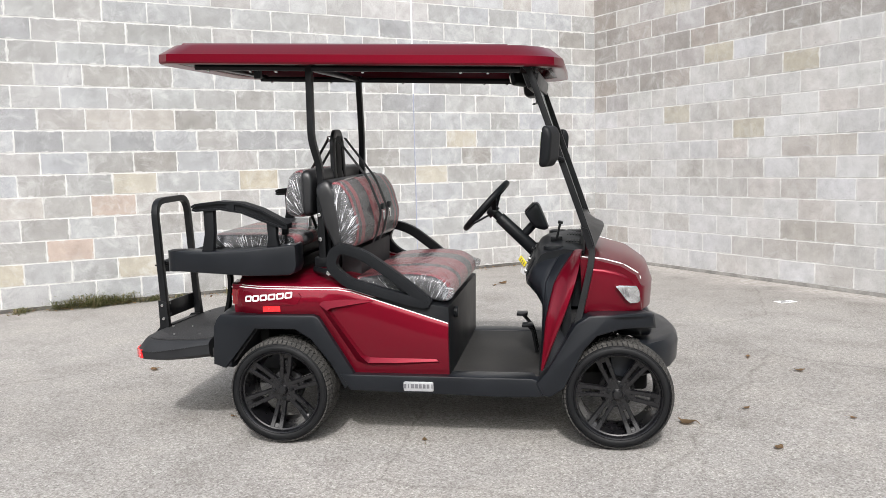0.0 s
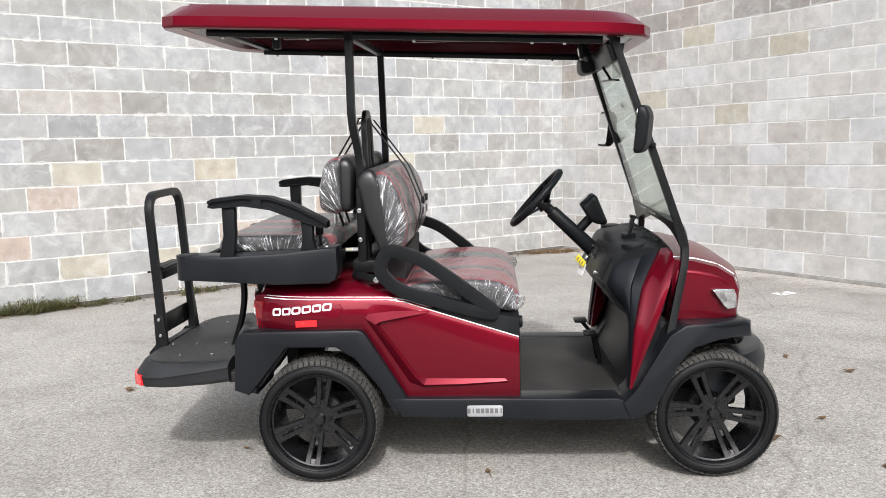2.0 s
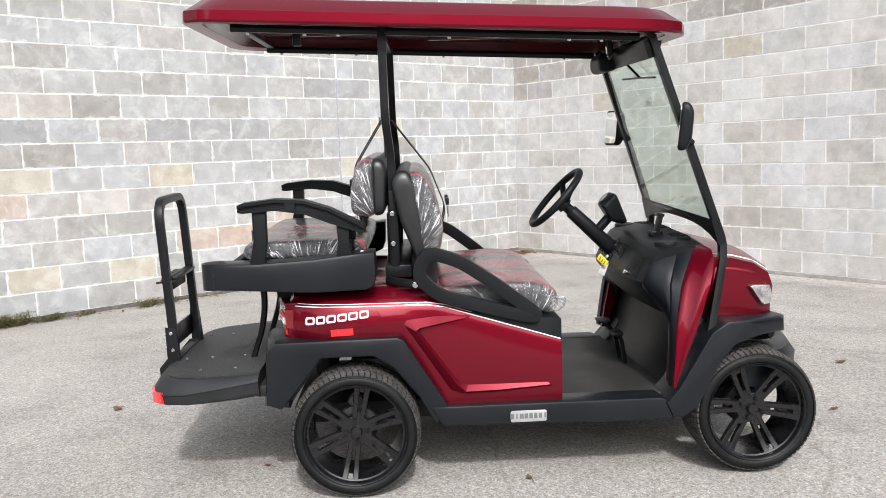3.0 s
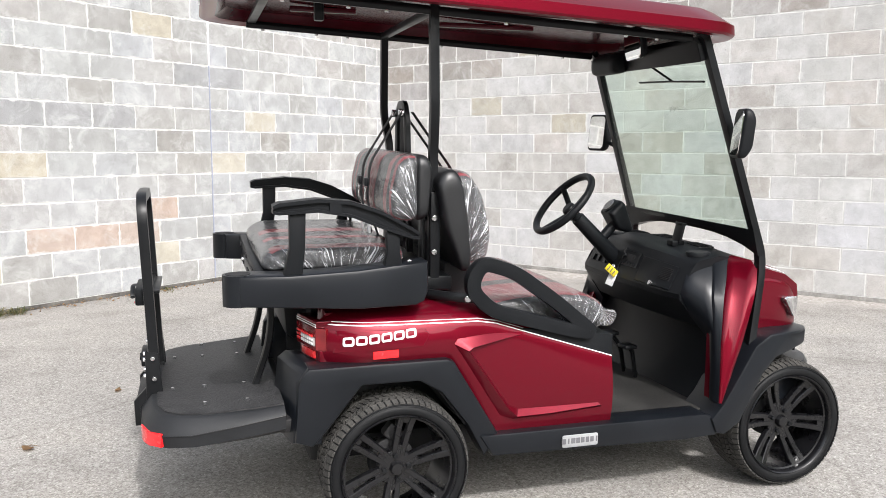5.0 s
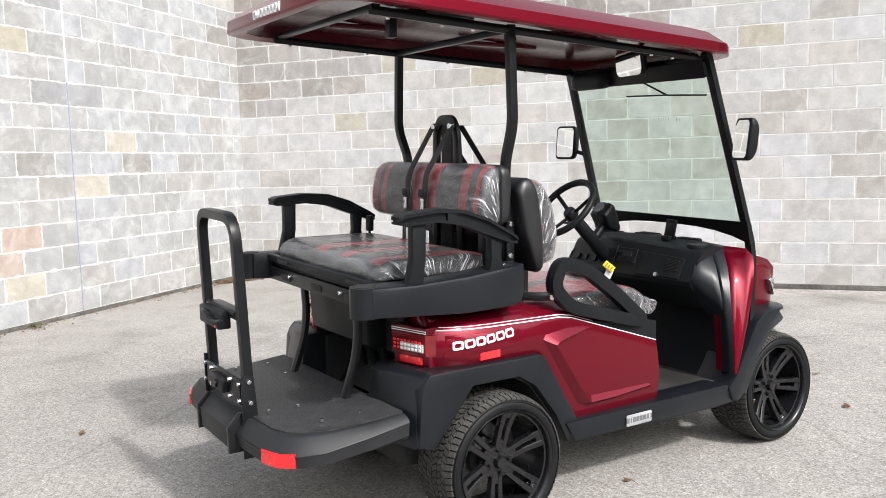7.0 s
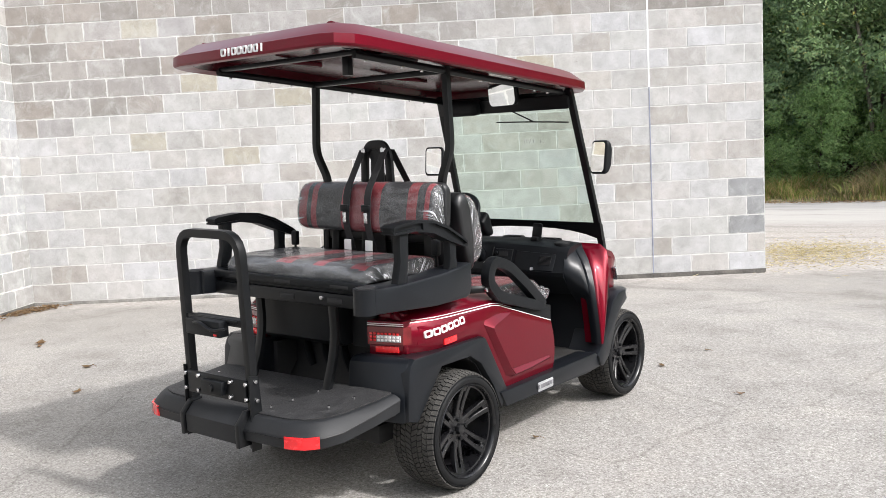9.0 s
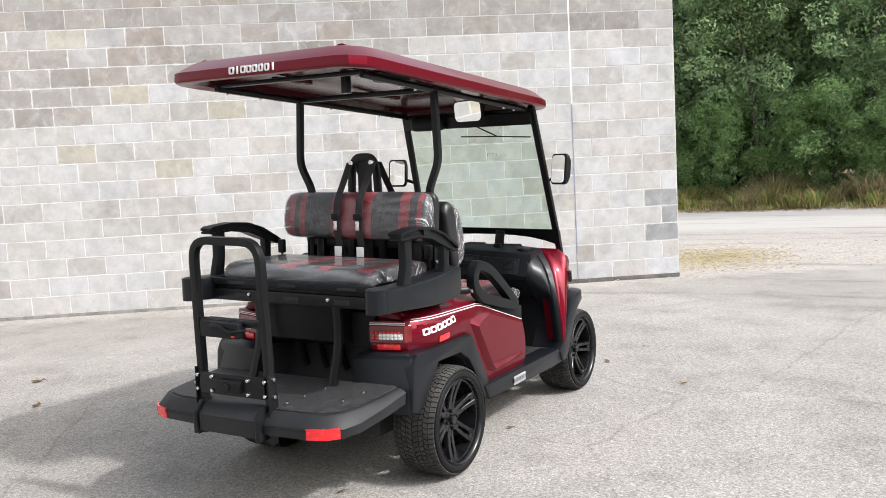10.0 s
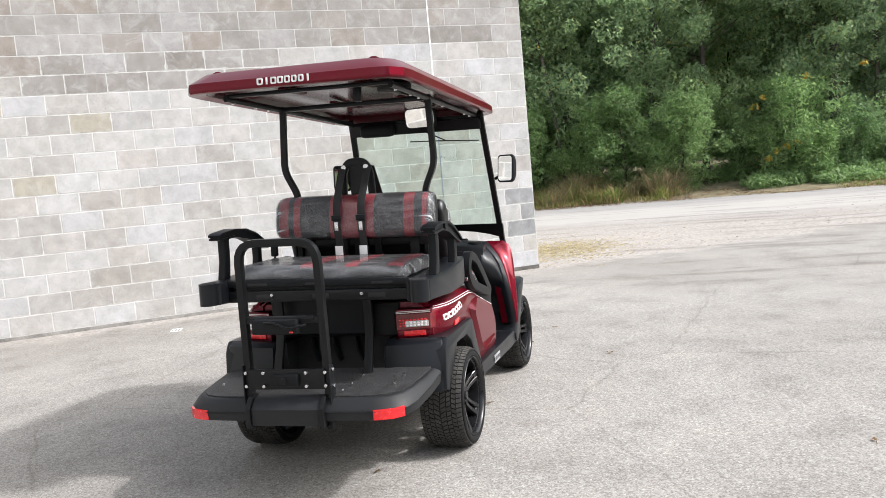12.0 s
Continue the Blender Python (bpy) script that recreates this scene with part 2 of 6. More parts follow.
    c = mixc(nt, between(across, 4.6, 6.2, 24.0, 26.0), c, mixc(nt, 1.0, c, drag.outputs[0], "MULTIPLY"))
    nt.links.new(c, p.inputs["Base Color"])
    p.inputs["Roughness"].default_value = 0.9
    p.inputs["Specular IOR Level"].default_value = 0.3
    h = add(nt, "ShaderNodeMath")
    h.operation = "ADD"
    nt.links.new(vor2.outputs["Distance"], h.inputs[0])
    nt.links.new(n_f.outputs["Fac"], h.inputs[1])
    bump_on(nt, p, h.outputs[0], 0.36, 0.004)
    return m


M_ASPHALT = asphalt_material()


def leaf_material(name, stops, rough=0.5):
    m, nt, p = nodes_of(name)
    r = ramp(nt, stops)
    nt.links.new(nt.nodes.new("ShaderNodeNewGeometry").outputs["Random Per Island"], r.inputs[0])
    o = nt.nodes.new("ShaderNodeObjectInfo").outputs["Random"]
    o2 = ramp(nt, [(0.0, (0.80, 0.84, 0.82)), (1.0, (1.12, 1.08, 1.02))])
    nt.links.new(o, o2.inputs[0])
    c = mixc(nt, 1.0, r.outputs[0], o2.outputs[0], "MULTIPLY")
    nt.links.new(c, p.inputs["Base Color"])
    p.inputs["Roughness"].default_value = rough
    tr = nt.nodes.new("ShaderNodeBsdfTranslucent")
    nt.links.new(c, tr.inputs["Color"])
    mx = nt.nodes.new("ShaderNodeMixShader")
    mx.inputs[0].default_value = 0.55
    nt.links.new(p.outputs[0], mx.inputs[1])
    nt.links.new(tr.outputs[0], mx.inputs[2])
    nt.links.new(mx.outputs[0], nt.nodes["Material Output"].inputs["Surface"])
    return m


M_LEAF = leaf_material("tree_leaves", [(0.0, (0.24, 0.34, 0.19)), (0.45, (0.36, 0.50, 0.265)), (0.85, (0.44, 0.57, 0.30)), (0.985, (0.55, 0.60, 0.30)), (1.0, (0.80, 0.62, 0.15))], 0.6)
# darker leaf tones: how dim the outer trees look is put into the colour
M_LEAF_DARKER = leaf_material("darker_leaves", [(0.0, (0.185, 0.285, 0.175)), (0.5, (0.31, 0.44, 0.255)), (0.95, (0.42, 0.54, 0.30)), (1.0, (0.50, 0.48, 0.16))], 0.6)
M_LEAF_BUSH = leaf_material("bush_leaves", [(0.0, (0.165, 0.28, 0.12)), (0.6, (0.26, 0.41, 0.165)), (1.0, (0.36, 0.49, 0.205))])
M_GRASS = leaf_material("grass_blades", [(0.0, (0.144, 0.203, 0.056)), (0.5, (0.244, 0.288, 0.089)), (0.75, (0.421, 0.352, 0.177)), (1.0, (0.443, 0.298, 0.189))], 0.6)
M_WEED_RED = leaf_material("reddish_weeds", [(0.0, (0.17, 0.21, 0.09)), (0.3, (0.27, 0.27, 0.13)), (0.5, (0.36, 0.26, 0.165)), (0.8, (0.44, 0.33, 0.225)), (1.0, (0.55, 0.46, 0.31))], 0.7)
M_YELLOW = leaf_material("yellowed_leaves", [(0.0, (0.45, 0.30, 0.05)), (1.0, (0.75, 0.58, 0.10))], 0.6)
M_WEED = leaf_material("wall_weeds", [(0.0, (0.07, 0.085, 0.03)), (0.5, (0.14, 0.15, 0.06)), (0.8, (0.22, 0.20, 0.10)), (1.0, (0.30, 0.24, 0.14))], 0.7)
M_STRAW = leaf_material("dry_straw", [(0.0, (0.42, 0.35, 0.20)), (1.0, (0.64, 0.56, 0.37))], 0.8)
M_LITTER = leaf_material("dead_leaves", [(0.0, (0.14, 0.085, 0.05)), (0.5, (0.26, 0.165, 0.09)), (1.0, (0.36, 0.25, 0.15))], 0.8)
M_FAR_WOOD = surf("far_foliage", (0.15, 0.185, 0.11), (0.36, 0.43, 0.24), 0.9, 0.9, bump=1.0, dist=0.4, fine=7)
M_BARK = surf("bark", (0.06, 0.05, 0.04), (0.17, 0.15, 0.12), 9, 0.9, bump=0.8, dist=0.02, stretch=(1, 1, 0.25))
M_GRAVEL = block_material("loose_stones", [(0.0, (0.26, 0.235, 0.21)), (0.5, (0.38, 0.35, 0.32)), (0.9, (0.46, 0.44, 0.41)), (1.0, (0.57, 0.55, 0.52))], True)
M_SOIL = surf("forest_floor", (0.11, 0.095, 0.055), (0.26, 0.22, 0.14), 3, 0.95, bump=0.6, dist=0.03)
M_PAPER = surf("paper", (0.70, 0.70, 0.70), (0.82, 0.82, 0.81), 8, 0.7)
M_INK = surf("print_ink", (0.05, 0.05, 0.06), (0.09, 0.09, 0.10), 30, 0.6)

# ---------- mesh helpers ----------
def mesh_ob(name, bm, material, smooth=40):
    me = bpy.data.meshes.new(name)
    bm.normal_update()
    bm.to_mesh(me)
    bm.free()
    if material:
        me.materials.append(material)
    if smooth:
        me.polygons.foreach_set("use_smooth", [True] * len(me.polygons))
        me.set_sharp_from_angle(angle=radians(smooth))
    return new(name, me)


def part(name, bm, material, parent, label="", smooth=40):
    ob = mesh_ob(name, bm, material, smooth)
    ob.parent = parent
    return tagged(ob, label)


def box(bm, cx, cy, cz, sx, sy, sz, bevel=0.0, seg=2, m=None):
    r = bmesh.ops.create_cube(bm, size=1, matrix=(m or Matrix.Identity(4)) @ Matrix.Translation((cx, cy, cz)) @ Matrix.Diagonal((sx, sy, sz, 1)))
    if bevel:
        es = {e for v in r["verts"] for e in v.link_edges}
        bmesh.ops.bevel(bm, geom=list(es), offset=bevel, segments=seg, affect="EDGES", profile=0.5)
    return bm


def boxed(cx, cy, cz, sx, sy, sz, bevel=0.0, seg=2, m=None):
    return box(bmesh.new(), cx, cy, cz, sx, sy, sz, bevel, seg, m)


# ---------- ground ----------
def ground_z(x, y):
    """The lot swells a little where the cart stands."""
    return (HUB_Z - TYRE_R) * math.exp(-((x - 0.75) ** 2 + (y + 0.1) ** 2) / 10.0)


HUB_Z, TYRE_R = 0.252, 0.239
bm = bmesh.new()
cuts = [-1500, -300, -60, -20] + [-8 + 0.4 * i for i in range(41)] + [20, 60, 300, 1500]
grid = [[bm.verts.new((x, y, ground_z(x, y))) for x in cuts] for y in cuts]
for ra, rb in zip(grid, grid[1:]):
    for i in range(len(cuts) - 1):
        bm.faces.new((ra[i], ra[i + 1], rb[i + 1], rb[i]))
ground = mesh_ob("ground", bm, M_ASPHALT)
tagged(ground, "pale worn asphalt lot with a gravel edge", "ground", kind="structure")

# ---------- block walls ----------
COURSE, LONG, JOINT, Z0 = 0.2032, 0.4064, 0.010, 0.036
CORNER = Vector((1.88, 6.65, 0))
ALONG = {1: Vector((-0.815, -0.5795, 0)), 2: Vector((0.5795, -0.815, 0))}
FACE = {1: Vector((0.5795, -0.815, 0)), 2: Vector((-0.815, -0.5795, 0))}
LENGTH = {1: 13.0, 2: 8.155}
PHASE = {1: (0.36, 0.156), 2: (0.034, 0.237)}
CONTROL = {1: 2.605, 2: 6.935}
ROWS_UP = 21
# blocks of another tone: wall, distance from the corner, height
DARK = [(1, 6.56, 2.58), (1, 6.66, 1.77), (1, 6.63, 1.58), (1, 6.35, 1.58), (1, 5.64, 1.57), (1, 4.45, 1.57), (1, 4.09, 1.57), (1, 3.645, 1.57), (1, 2.80, 2.79), (1, 2.40, 1.96), (1, 2.82, 1.97), (2, 7.95, 0.95), (2, 8.07, 0.74), (2, 7.88, 0.55), (2, 6.66, 1.41)]
TAN = [(1, 5.66, 1.16), (1, 4.44, 1.16), (1, 5.68, 0.35), (1, 6.76, 0.37), (1, 4.90, 0.35), (1, 1.98, 1.56), (1, 3.22, 2.38), (1, 3.28, 0.35), (1, 2.35, 1.18), (2, 1.415, 2.98), (2, 3.12, 2.17), (2, 5.74, 2.43), (2, 2.05, 2.42), (2, 2.49, 1.53), (2, 1.415, 1.80)]
RED = [(1, 3.23, 0.75), (1, 3.83, 0.56), (1, 3.42, 0.56), (1, 4.30, 0.56), (1, 5.86, 0.94), (1, 6.42, 0.57), (2, 2.68, 3.37)]
BROWN = [(1, 6.67, 0.98), (1, 5.95, 1.77), (1, 5.50, 1.77), (1, 5.10, 0.94), (2, 0.66, 2.93), (2, 1.33, 3.20), (2, 5.94, 1.83), (2, 6.57, 0.88), (2, 3.50, 0.58), (2, 3.10, 0.55), (2, 2.27, 2.62), (2, 6.56, 1.33), (2, 7.11, 1.78), (2, 4.30, 1.04)]


def wall_pose(w, s, z):
    u, n = ALONG[w], FACE[w]
    p = CORNER + u * s
    x = u if w == 2 else -u
    m = Matrix((x, -n, Vector((0, 0, 1)))).transposed().to_4x4()
    m.translation = (p.x, p.y, z)
    return m


def block_mesh(length):
    """One block: worn arrises, the face 2 mm proud of the joint."""
    b = boxed(0, 0.035, 0, length - JOINT, 0.08, COURSE - JOINT)
    front = [e for e in b.edges if all(v.co.y < 0 for v in e.verts)]
    bmesh.ops.bevel(b, geom=front, offset=0.002, segments=1, affect="EDGES")
    me = bpy.data.meshes.new("block")
    b.to_mesh(me)
    b.free()
    return me


def wall_cuts(w, k):
    """The blocks of one course, as spans from the corner."""
    ph, cuts = PHASE[w][k % 2], [0.0]
    s = ph if ph > 0.06 else ph + LONG
    while s < LENGTH[w] - 0.09:
        if abs(s - CONTROL[w]) > 0.09:
            cuts.append(s)
        s += LONG
    cuts = sorted(cuts + [CONTROL[w], LENGTH[w]])
    return list(zip(cuts, cuts[1:]))


def build_wall(w):
    u, n = ALONG[w], FACE[w]
    top = Z0 + ROWS_UP * COURSE
    mid = wall_pose(w, LENGTH[w] / 2, 0)
    ext = 0.2 if w == 1 else 0.0
    core = boxed(0.0, 0.0972, top / 2, LENGTH[w], 0.2, top)
    wall = mesh_ob("wall_" + ("left" if w == 1 else "right"), core, M_MORTAR)
    wall.matrix_world = mid
    tagged(wall, "grey concrete block wall with pale mortar joints", "wall", kind="structure")
    foot = part("footing", boxed(0, -0.004, 0.012, LENGTH[w], 0.02, 0.05, 0.004), M_FOOTING_TAR if w == 1 else M_FOOTING, wall, "stained footing strip")
    if w == 2:
        part("footing_tar", boxed(LENGTH[2] / 2 - 1.25, -0.007, 0.018, 2.5, 0.026, 0.062, 0.004), M_FOOTING_TAR, wall, "black tarred strip at the wall's foot")
    c_x = (CONTROL[w] - LENGTH[w] / 2) * (1 if w == 2 else -1)
    split = 2.07
    part("control_joint", boxed(c_x, -0.001, split / 2, 0.011, 0.014, split), M_CAULK, wall, "bluish caulked control joint")
    part("control_joint", boxed(c_x, 0.0, (split + top) / 2, 0.016, 0.014, top - split), M_CAULK_WHITE, wall, "white caulked control joint")
    shared, rest, count = {}, bmesh.new(), 0
    inv = mid.inverted()
    for k in range(ROWS_UP):
        for a, b in wall_cuts(w, k):
            s, z, length = (a + b) / 2, Z0 + (k + 0.5) * COURSE, round(b - a, 3)
            if length < 0.03:
                continue
            wob = noise.noise((s * 3.1, z * 7.3, w * 5.0)) * 0.0012
            local = inv @ wall_pose(w, s, z) @ Matrix.Translation((0, wob, 0))
            if z < 3.47 and s < 7.2 + w and count < 300:
                if length not in shared:
                    shared[length] = {}
                # the right wall takes the brightened copy of the block tones
                tone = M_BLOCK if w == 1 else M_BLOCK_BRIGHTENED if z < 1.95 + 0.15 * s + 0.25 * noise.noise((s * 0.8, 1.0, z)) else M_BLOCK_UPPER
                for spots, mt in ((DARK, M_BLOCK_DARK), (TAN, M_BLOCK_TAN), (RED, M_BLOCK_RED), (BROWN, M_BLOCK_BROWN)):
                    if any(q[0] == w and a < q[1] < b and abs(q[2] - z) < COURSE / 2 for q in spots):
                        tone = mt
                if tone.name not in shared[length]:
                    me = block_mesh(length)
                    me.materials.append(tone)
                    shared[length][tone.name] = me
                ob = new("block", shared[length][tone.name])
                ob.parent = wall
                ob.matrix_local = local
                count += 1
            else:
                box(rest, 0, 0.035, 0, length - JOINT, 0.08, COURSE - JOINT, m=local)
    tagged(part("upper_blocks", rest, M_BLOCK_REST if w == 1 else M_BLOCK_UPPER_REST, wall, smooth=0), kind="stuff")
    return wall


# ---------- cart materials ----------
def paint_material():
    """Dark red metallic car paint under clear coat, with fine flake and dust."""
    m, nt, p = nodes_of("red_metallic_paint")
    co = nt.nodes.new("ShaderNodeTexCoord").outputs["Object"]
    n1 = add(nt, "ShaderNodeTexNoise", Scale=900.0, Detail=2.0)
    n2 = add(nt, "ShaderNodeTexNoise", Scale=5.0, Detail=4.0)
    for n in (n1, n2):
        nt.links.new(co, n.inputs["Vector"])
    r = ramp(nt, [(0.35, (0.112, 0.0018, 0.0095)), (0.7, (0.160, 0.0029, 0.0140))])
    nt.links.new(n1.outputs["Fac"], r.inputs[0])
    nt.links.new(r.outputs[0], p.inputs["Base Color"])
    p.inputs["Metallic"].default_value = 0.55
    p.inputs["Roughness"].default_value = 0.4
    p.inputs["Specular IOR Level"].default_value = 0.06
    p.inputs["Coat Weight"].default_value = 0.5
    rr = add(nt, "ShaderNodeMapRange")
    nt.links.new(n2.outputs["Fac"], rr.inputs[0])
    rr.inputs["To Min"].default_value, rr.inputs["To Max"].default_value = 0.03, 0.10
    nt.links.new(rr.outputs[0], p.inputs["Coat Roughness"])
    return m


def vinyl_material(name, c1, c2, film=0.25):
    """Seat vinyl under crumpled clear wrapping film: sharp bright creases over a soft base."""
    m, nt, p = nodes_of(name)
    co = nt.nodes.new("ShaderNodeTexCoord").outputs["Object"]
    w = add(nt, "ShaderNodeTexNoise", Scale=6.0, Detail=5.0, Roughness=0.65, Distortion=1.8)
    f = add(nt, "ShaderNodeTexNoise", Scale=26.0, Detail=3.0, Distortion=2.5)
    for n in (w, f):
        nt.links.new(co, n.inputs["Vector"])
    r = ramp(nt, [(0.35, c1), (0.65, c2)])
    nt.links.new(w.outputs["Fac"], r.inputs[0])
    nt.links.new(r.outputs[0], p.inputs["Base Color"])
    p.inputs["Roughness"].default_value = 0.55
    p.inputs["Coat Weight"].default_value = film
    p.inputs["Coat Roughness"].default_value = 0.12
    h = add(nt, "ShaderNodeMath")
    h.operation = "MULTIPLY_ADD"
    nt.links.new(f.outputs["Fac"], h.inputs[0])
    h.inputs[1].default_value = 0.35
    nt.links.new(w.outputs["Fac"], h.inputs[2])
    b = add(nt, "ShaderNodeBump", Strength=0.9, Distance=0.02)
    nt.links.new(h.outputs[0], b.inputs["Height"])
    nt.links.new(b.outputs[0], p.inputs["Coat Normal"])
    b2 = add(nt, "ShaderNodeBump", Strength=0.35, Distance=0.01)
    nt.links.new(h.outputs[0], b2.inputs["Height"])
    nt.links.new(b2.outputs[0], p.inputs["Normal"])
    return m


def wrap_material(name, cx, cz, half, haze=0.05, gather=1.0):
    """Clear film: see-through between creases; at the gathered ends the creases run out from the middle."""
    m, nt, p = nodes_of(name)
    co = nt.nodes.new("ShaderNodeTexCoord").outputs["Object"]
    sep = nt.nodes.new("ShaderNodeSeparateXYZ")
    nt.links.new(co, sep.inputs[0])

    def math_(op, a, b=None):
        n = nt.nodes.new("ShaderNodeMath")
        n.operation = op
        for sock, v in zip(n.inputs, (a, b)):
            if isinstance(v, bpy.types.NodeSocket):
                nt.links.new(v, sock)
            elif v is not None:
                sock.default_value = v
        return n.outputs[0]

    dx, dz = math_("SUBTRACT", sep.outputs["X"], cx), math_("SUBTRACT", sep.outputs["Z"], cz)
    ang = math_("ARCTAN2", dz, dx)
    rad = math_("SQRT", math_("ADD", math_("MULTIPLY", dx, dx), math_("MULTIPLY", dz, dz)))
    v = nt.nodes.new("ShaderNodeCombineXYZ")
    nt.links.new(math_("MULTIPLY", ang, 13.0), v.inputs[0])
    nt.links.new(math_("MULTIPLY", rad, 9.0), v.inputs[1])
    radial = add(nt, "ShaderNodeTexNoise", Scale=1.0, Detail=4.0, Roughness=0.7, Distortion=0.6)
    nt.links.new(v.outputs[0], radial.inputs["Vector"])
    mp = add(nt, "ShaderNodeMapping", Scale=(1.0, 0.38, 1.6), Rotation=(0.5, 0.2, 0.6))
    nt.links.new(co, mp.inputs["Vector"])
    loose = add(nt, "ShaderNodeTexNoise", Scale=10.0, Detail=4.0, Roughness=0.55, Distortion=0.7)
    nt.links.new(mp.outputs[0], loose.inputs["Vector"])
    ridge = math_("ABSOLUTE", math_("SUBTRACT", loose.outputs["Fac"], 0.5))
    crease = ramp(nt, [(0.0, (haze + 0.09,) * 3), (0.03, (haze + 0.03,) * 3), (0.09, (haze * 0.6,) * 3), (0.2, (haze * 0.4,) * 3)])
    nt.links.new(ridge, crease.inputs[0])
    # white streaks at the gathers: bunched film with its highlights painted in
    streak = ramp(nt, [(0.44, (0.03, 0.03, 0.03)), (0.55, (0.16 * gather,) * 3), (0.66, (gather,) * 3)])
    nt.links.new(radial.outputs["Fac"], streak.inputs[0])
    endness = ramp(nt, [(0.80, (0, 0, 0)), (0.94, (1, 1, 1))])
    lean_y = math_("ADD", sep.outputs["Y"], math_("MULTIPLY", math_("SUBTRACT", sep.outputs["Z"], 0.4), 0.033))
    nt.links.new(math_("DIVIDE", math_("ABSOLUTE", lean_y), half), endness.inputs[0])
    fac = mixc(nt, endness.outputs[0], crease.outputs[0], streak.outputs[0])
    p.inputs["Base Color"].default_value = (0.78, 0.80, 0.83, 1)
    p.inputs["Roughness"].default_value = 0.16
    fine = add(nt, "ShaderNodeTexNoise", Scale=38.0, Detail=3.0, Roughness=0.5, Distortion=1.2)
    nt.links.new(mp.outputs[0], fine.inputs["Vector"])
    h = math_("ADD", math_("ADD", math_("MULTIPLY", loose.outputs["Fac"], 0.7), math_("MULTIPLY", fine.outputs["Fac"], 0.07)), math_("MULTIPLY", math_("MULTIPLY", radial.outputs["Fac"], endness.outputs[0]), 0.6))
    bp = add(nt, "ShaderNodeBump", Strength=1.0, Distance=0.022)
    nt.links.new(h, bp.inputs["Height"])
    nt.links.new(bp.outputs[0], p.inputs["Normal"])
    t = nt.nodes.new("ShaderNodeBsdfTransparent")
    mx = nt.nodes.new("ShaderNodeMixShader")
    nt.links.new(fac, mx.inputs[0])
    nt.links.new(t.outputs[0], mx.inputs[1])
    nt.links.new(p.outputs[0], mx.inputs[2])
    # the film's own gloss, sheet over sheet
    gl = nt.nodes.new("ShaderNodeBsdfGlossy")
    gl.inputs["Roughness"].default_value = 0.13
    nt.links.new(bp.outputs[0], gl.inputs["Normal"])
    fr = add(nt, "ShaderNodeFresnel", IOR=1.45)
    nt.links.new(bp.outputs[0], fr.inputs["Normal"])
    mg = nt.nodes.new("ShaderNodeMixShader")
    nt.links.new(math_("MINIMUM", math_("MULTIPLY", fr.outputs[0], 0.85), 0.6), mg.inputs[0])
    nt.links.new(mx.outputs[0], mg.inputs[1])
    nt.links.new(gl.outputs[0], mg.inputs[2])
    nt.links.new(mg.outputs[0], nt.nodes["Material Output"].inputs["Surface"])
    return m


def glass_material(name, tint, rough=0.0, weight=0.86):
    """Thin sheet: mostly clear, tinted, with a mirror-like gloss at grazing angles."""
    m, nt, p = nodes_of(name)
    nt.nodes.remove(p)
    t = nt.nodes.new("ShaderNodeBsdfTransparent")
    t.inputs["Color"].default_value = (*tint, 1)
    g = nt.nodes.new("ShaderNodeBsdfGlossy")
    g.inputs["Roughness"].default_value = rough
    lw = add(nt, "ShaderNodeLayerWeight", Blend=0.5)
    pw = add(nt, "ShaderNodeMath")
    pw.operation = "POWER"
    nt.links.new(lw.outputs["Facing"], pw.inputs[0])
    pw.inputs[1].default_value = 4.0
    fr = add(nt, "ShaderNodeMapRange")
    nt.links.new(pw.outputs[0], fr.inputs[0])
    fr.inputs["To Min"].default_value, fr.inputs["To Max"].default_value = 0.03, 0.6
    mx = nt.nodes.new("ShaderNodeMixShader")
    nt.links.new(fr.outputs[0], mx.inputs[0])
    nt.links.new(t.outputs[0], mx.inputs[1])
    nt.links.new(g.outputs[0], mx.inputs[2])
    nt.links.new(mx.outputs[0], nt.nodes["Material Output"].inputs["Surface"])
    return m


M_PAINT = paint_material()
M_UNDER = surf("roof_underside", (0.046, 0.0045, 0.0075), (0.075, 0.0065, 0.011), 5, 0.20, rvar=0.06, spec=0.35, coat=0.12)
M_PLASTIC = surf("grained_black_plastic", (0.0048, 0.0056, 0.0068), (0.0088, 0.0099, 0.0116), 6, 0.46, spec=0.19, bump=0.25, dist=0.0008, fine=420, rvar=0.08)
M_FENDER = surf("satin_black_fender", (0.0048, 0.0060, 0.0082), (0.0082, 0.0099, 0.0130), 5, 0.36, spec=0.33, bump=0.15, dist=0.0006, fine=500, rvar=0.08)
M_STEP = surf("matt_black_step", (0.010, 0.0108, 0.0122), (0.019, 0.0202, 0.0225), 7, 0.56, spec=0.32, bump=0.3, dist=0.0008, fine=380, rvar=0.08)
M_STEEL = surf("black_powder_coat", (0.0045, 0.005, 0.0058), (0.0085, 0.0092, 0.0104), 12, 0.36, spec=0.24, bump=0.1, dist=0.0005, fine=600)
M_DARK = surf("unlit_black_cavity", (0.008, 0.008, 0.009), (0.014, 0.014, 0.015), 8, 0.7)
M_RUBBER = surf("tyre_rubber", (0.0042, 0.0046, 0.0054), (0.0092, 0.0096, 0.0104), 14, 0.55, spec=0.2, bump=0.2, dist=0.001, fine=300)
M_TREAD = surf("dusty_tread_rubber", (0.024, 0.0235, 0.0225), (0.066, 0.063, 0.058), 18, 0.85, spec=0.3, bump=0.3, dist=0.001, fine=240)
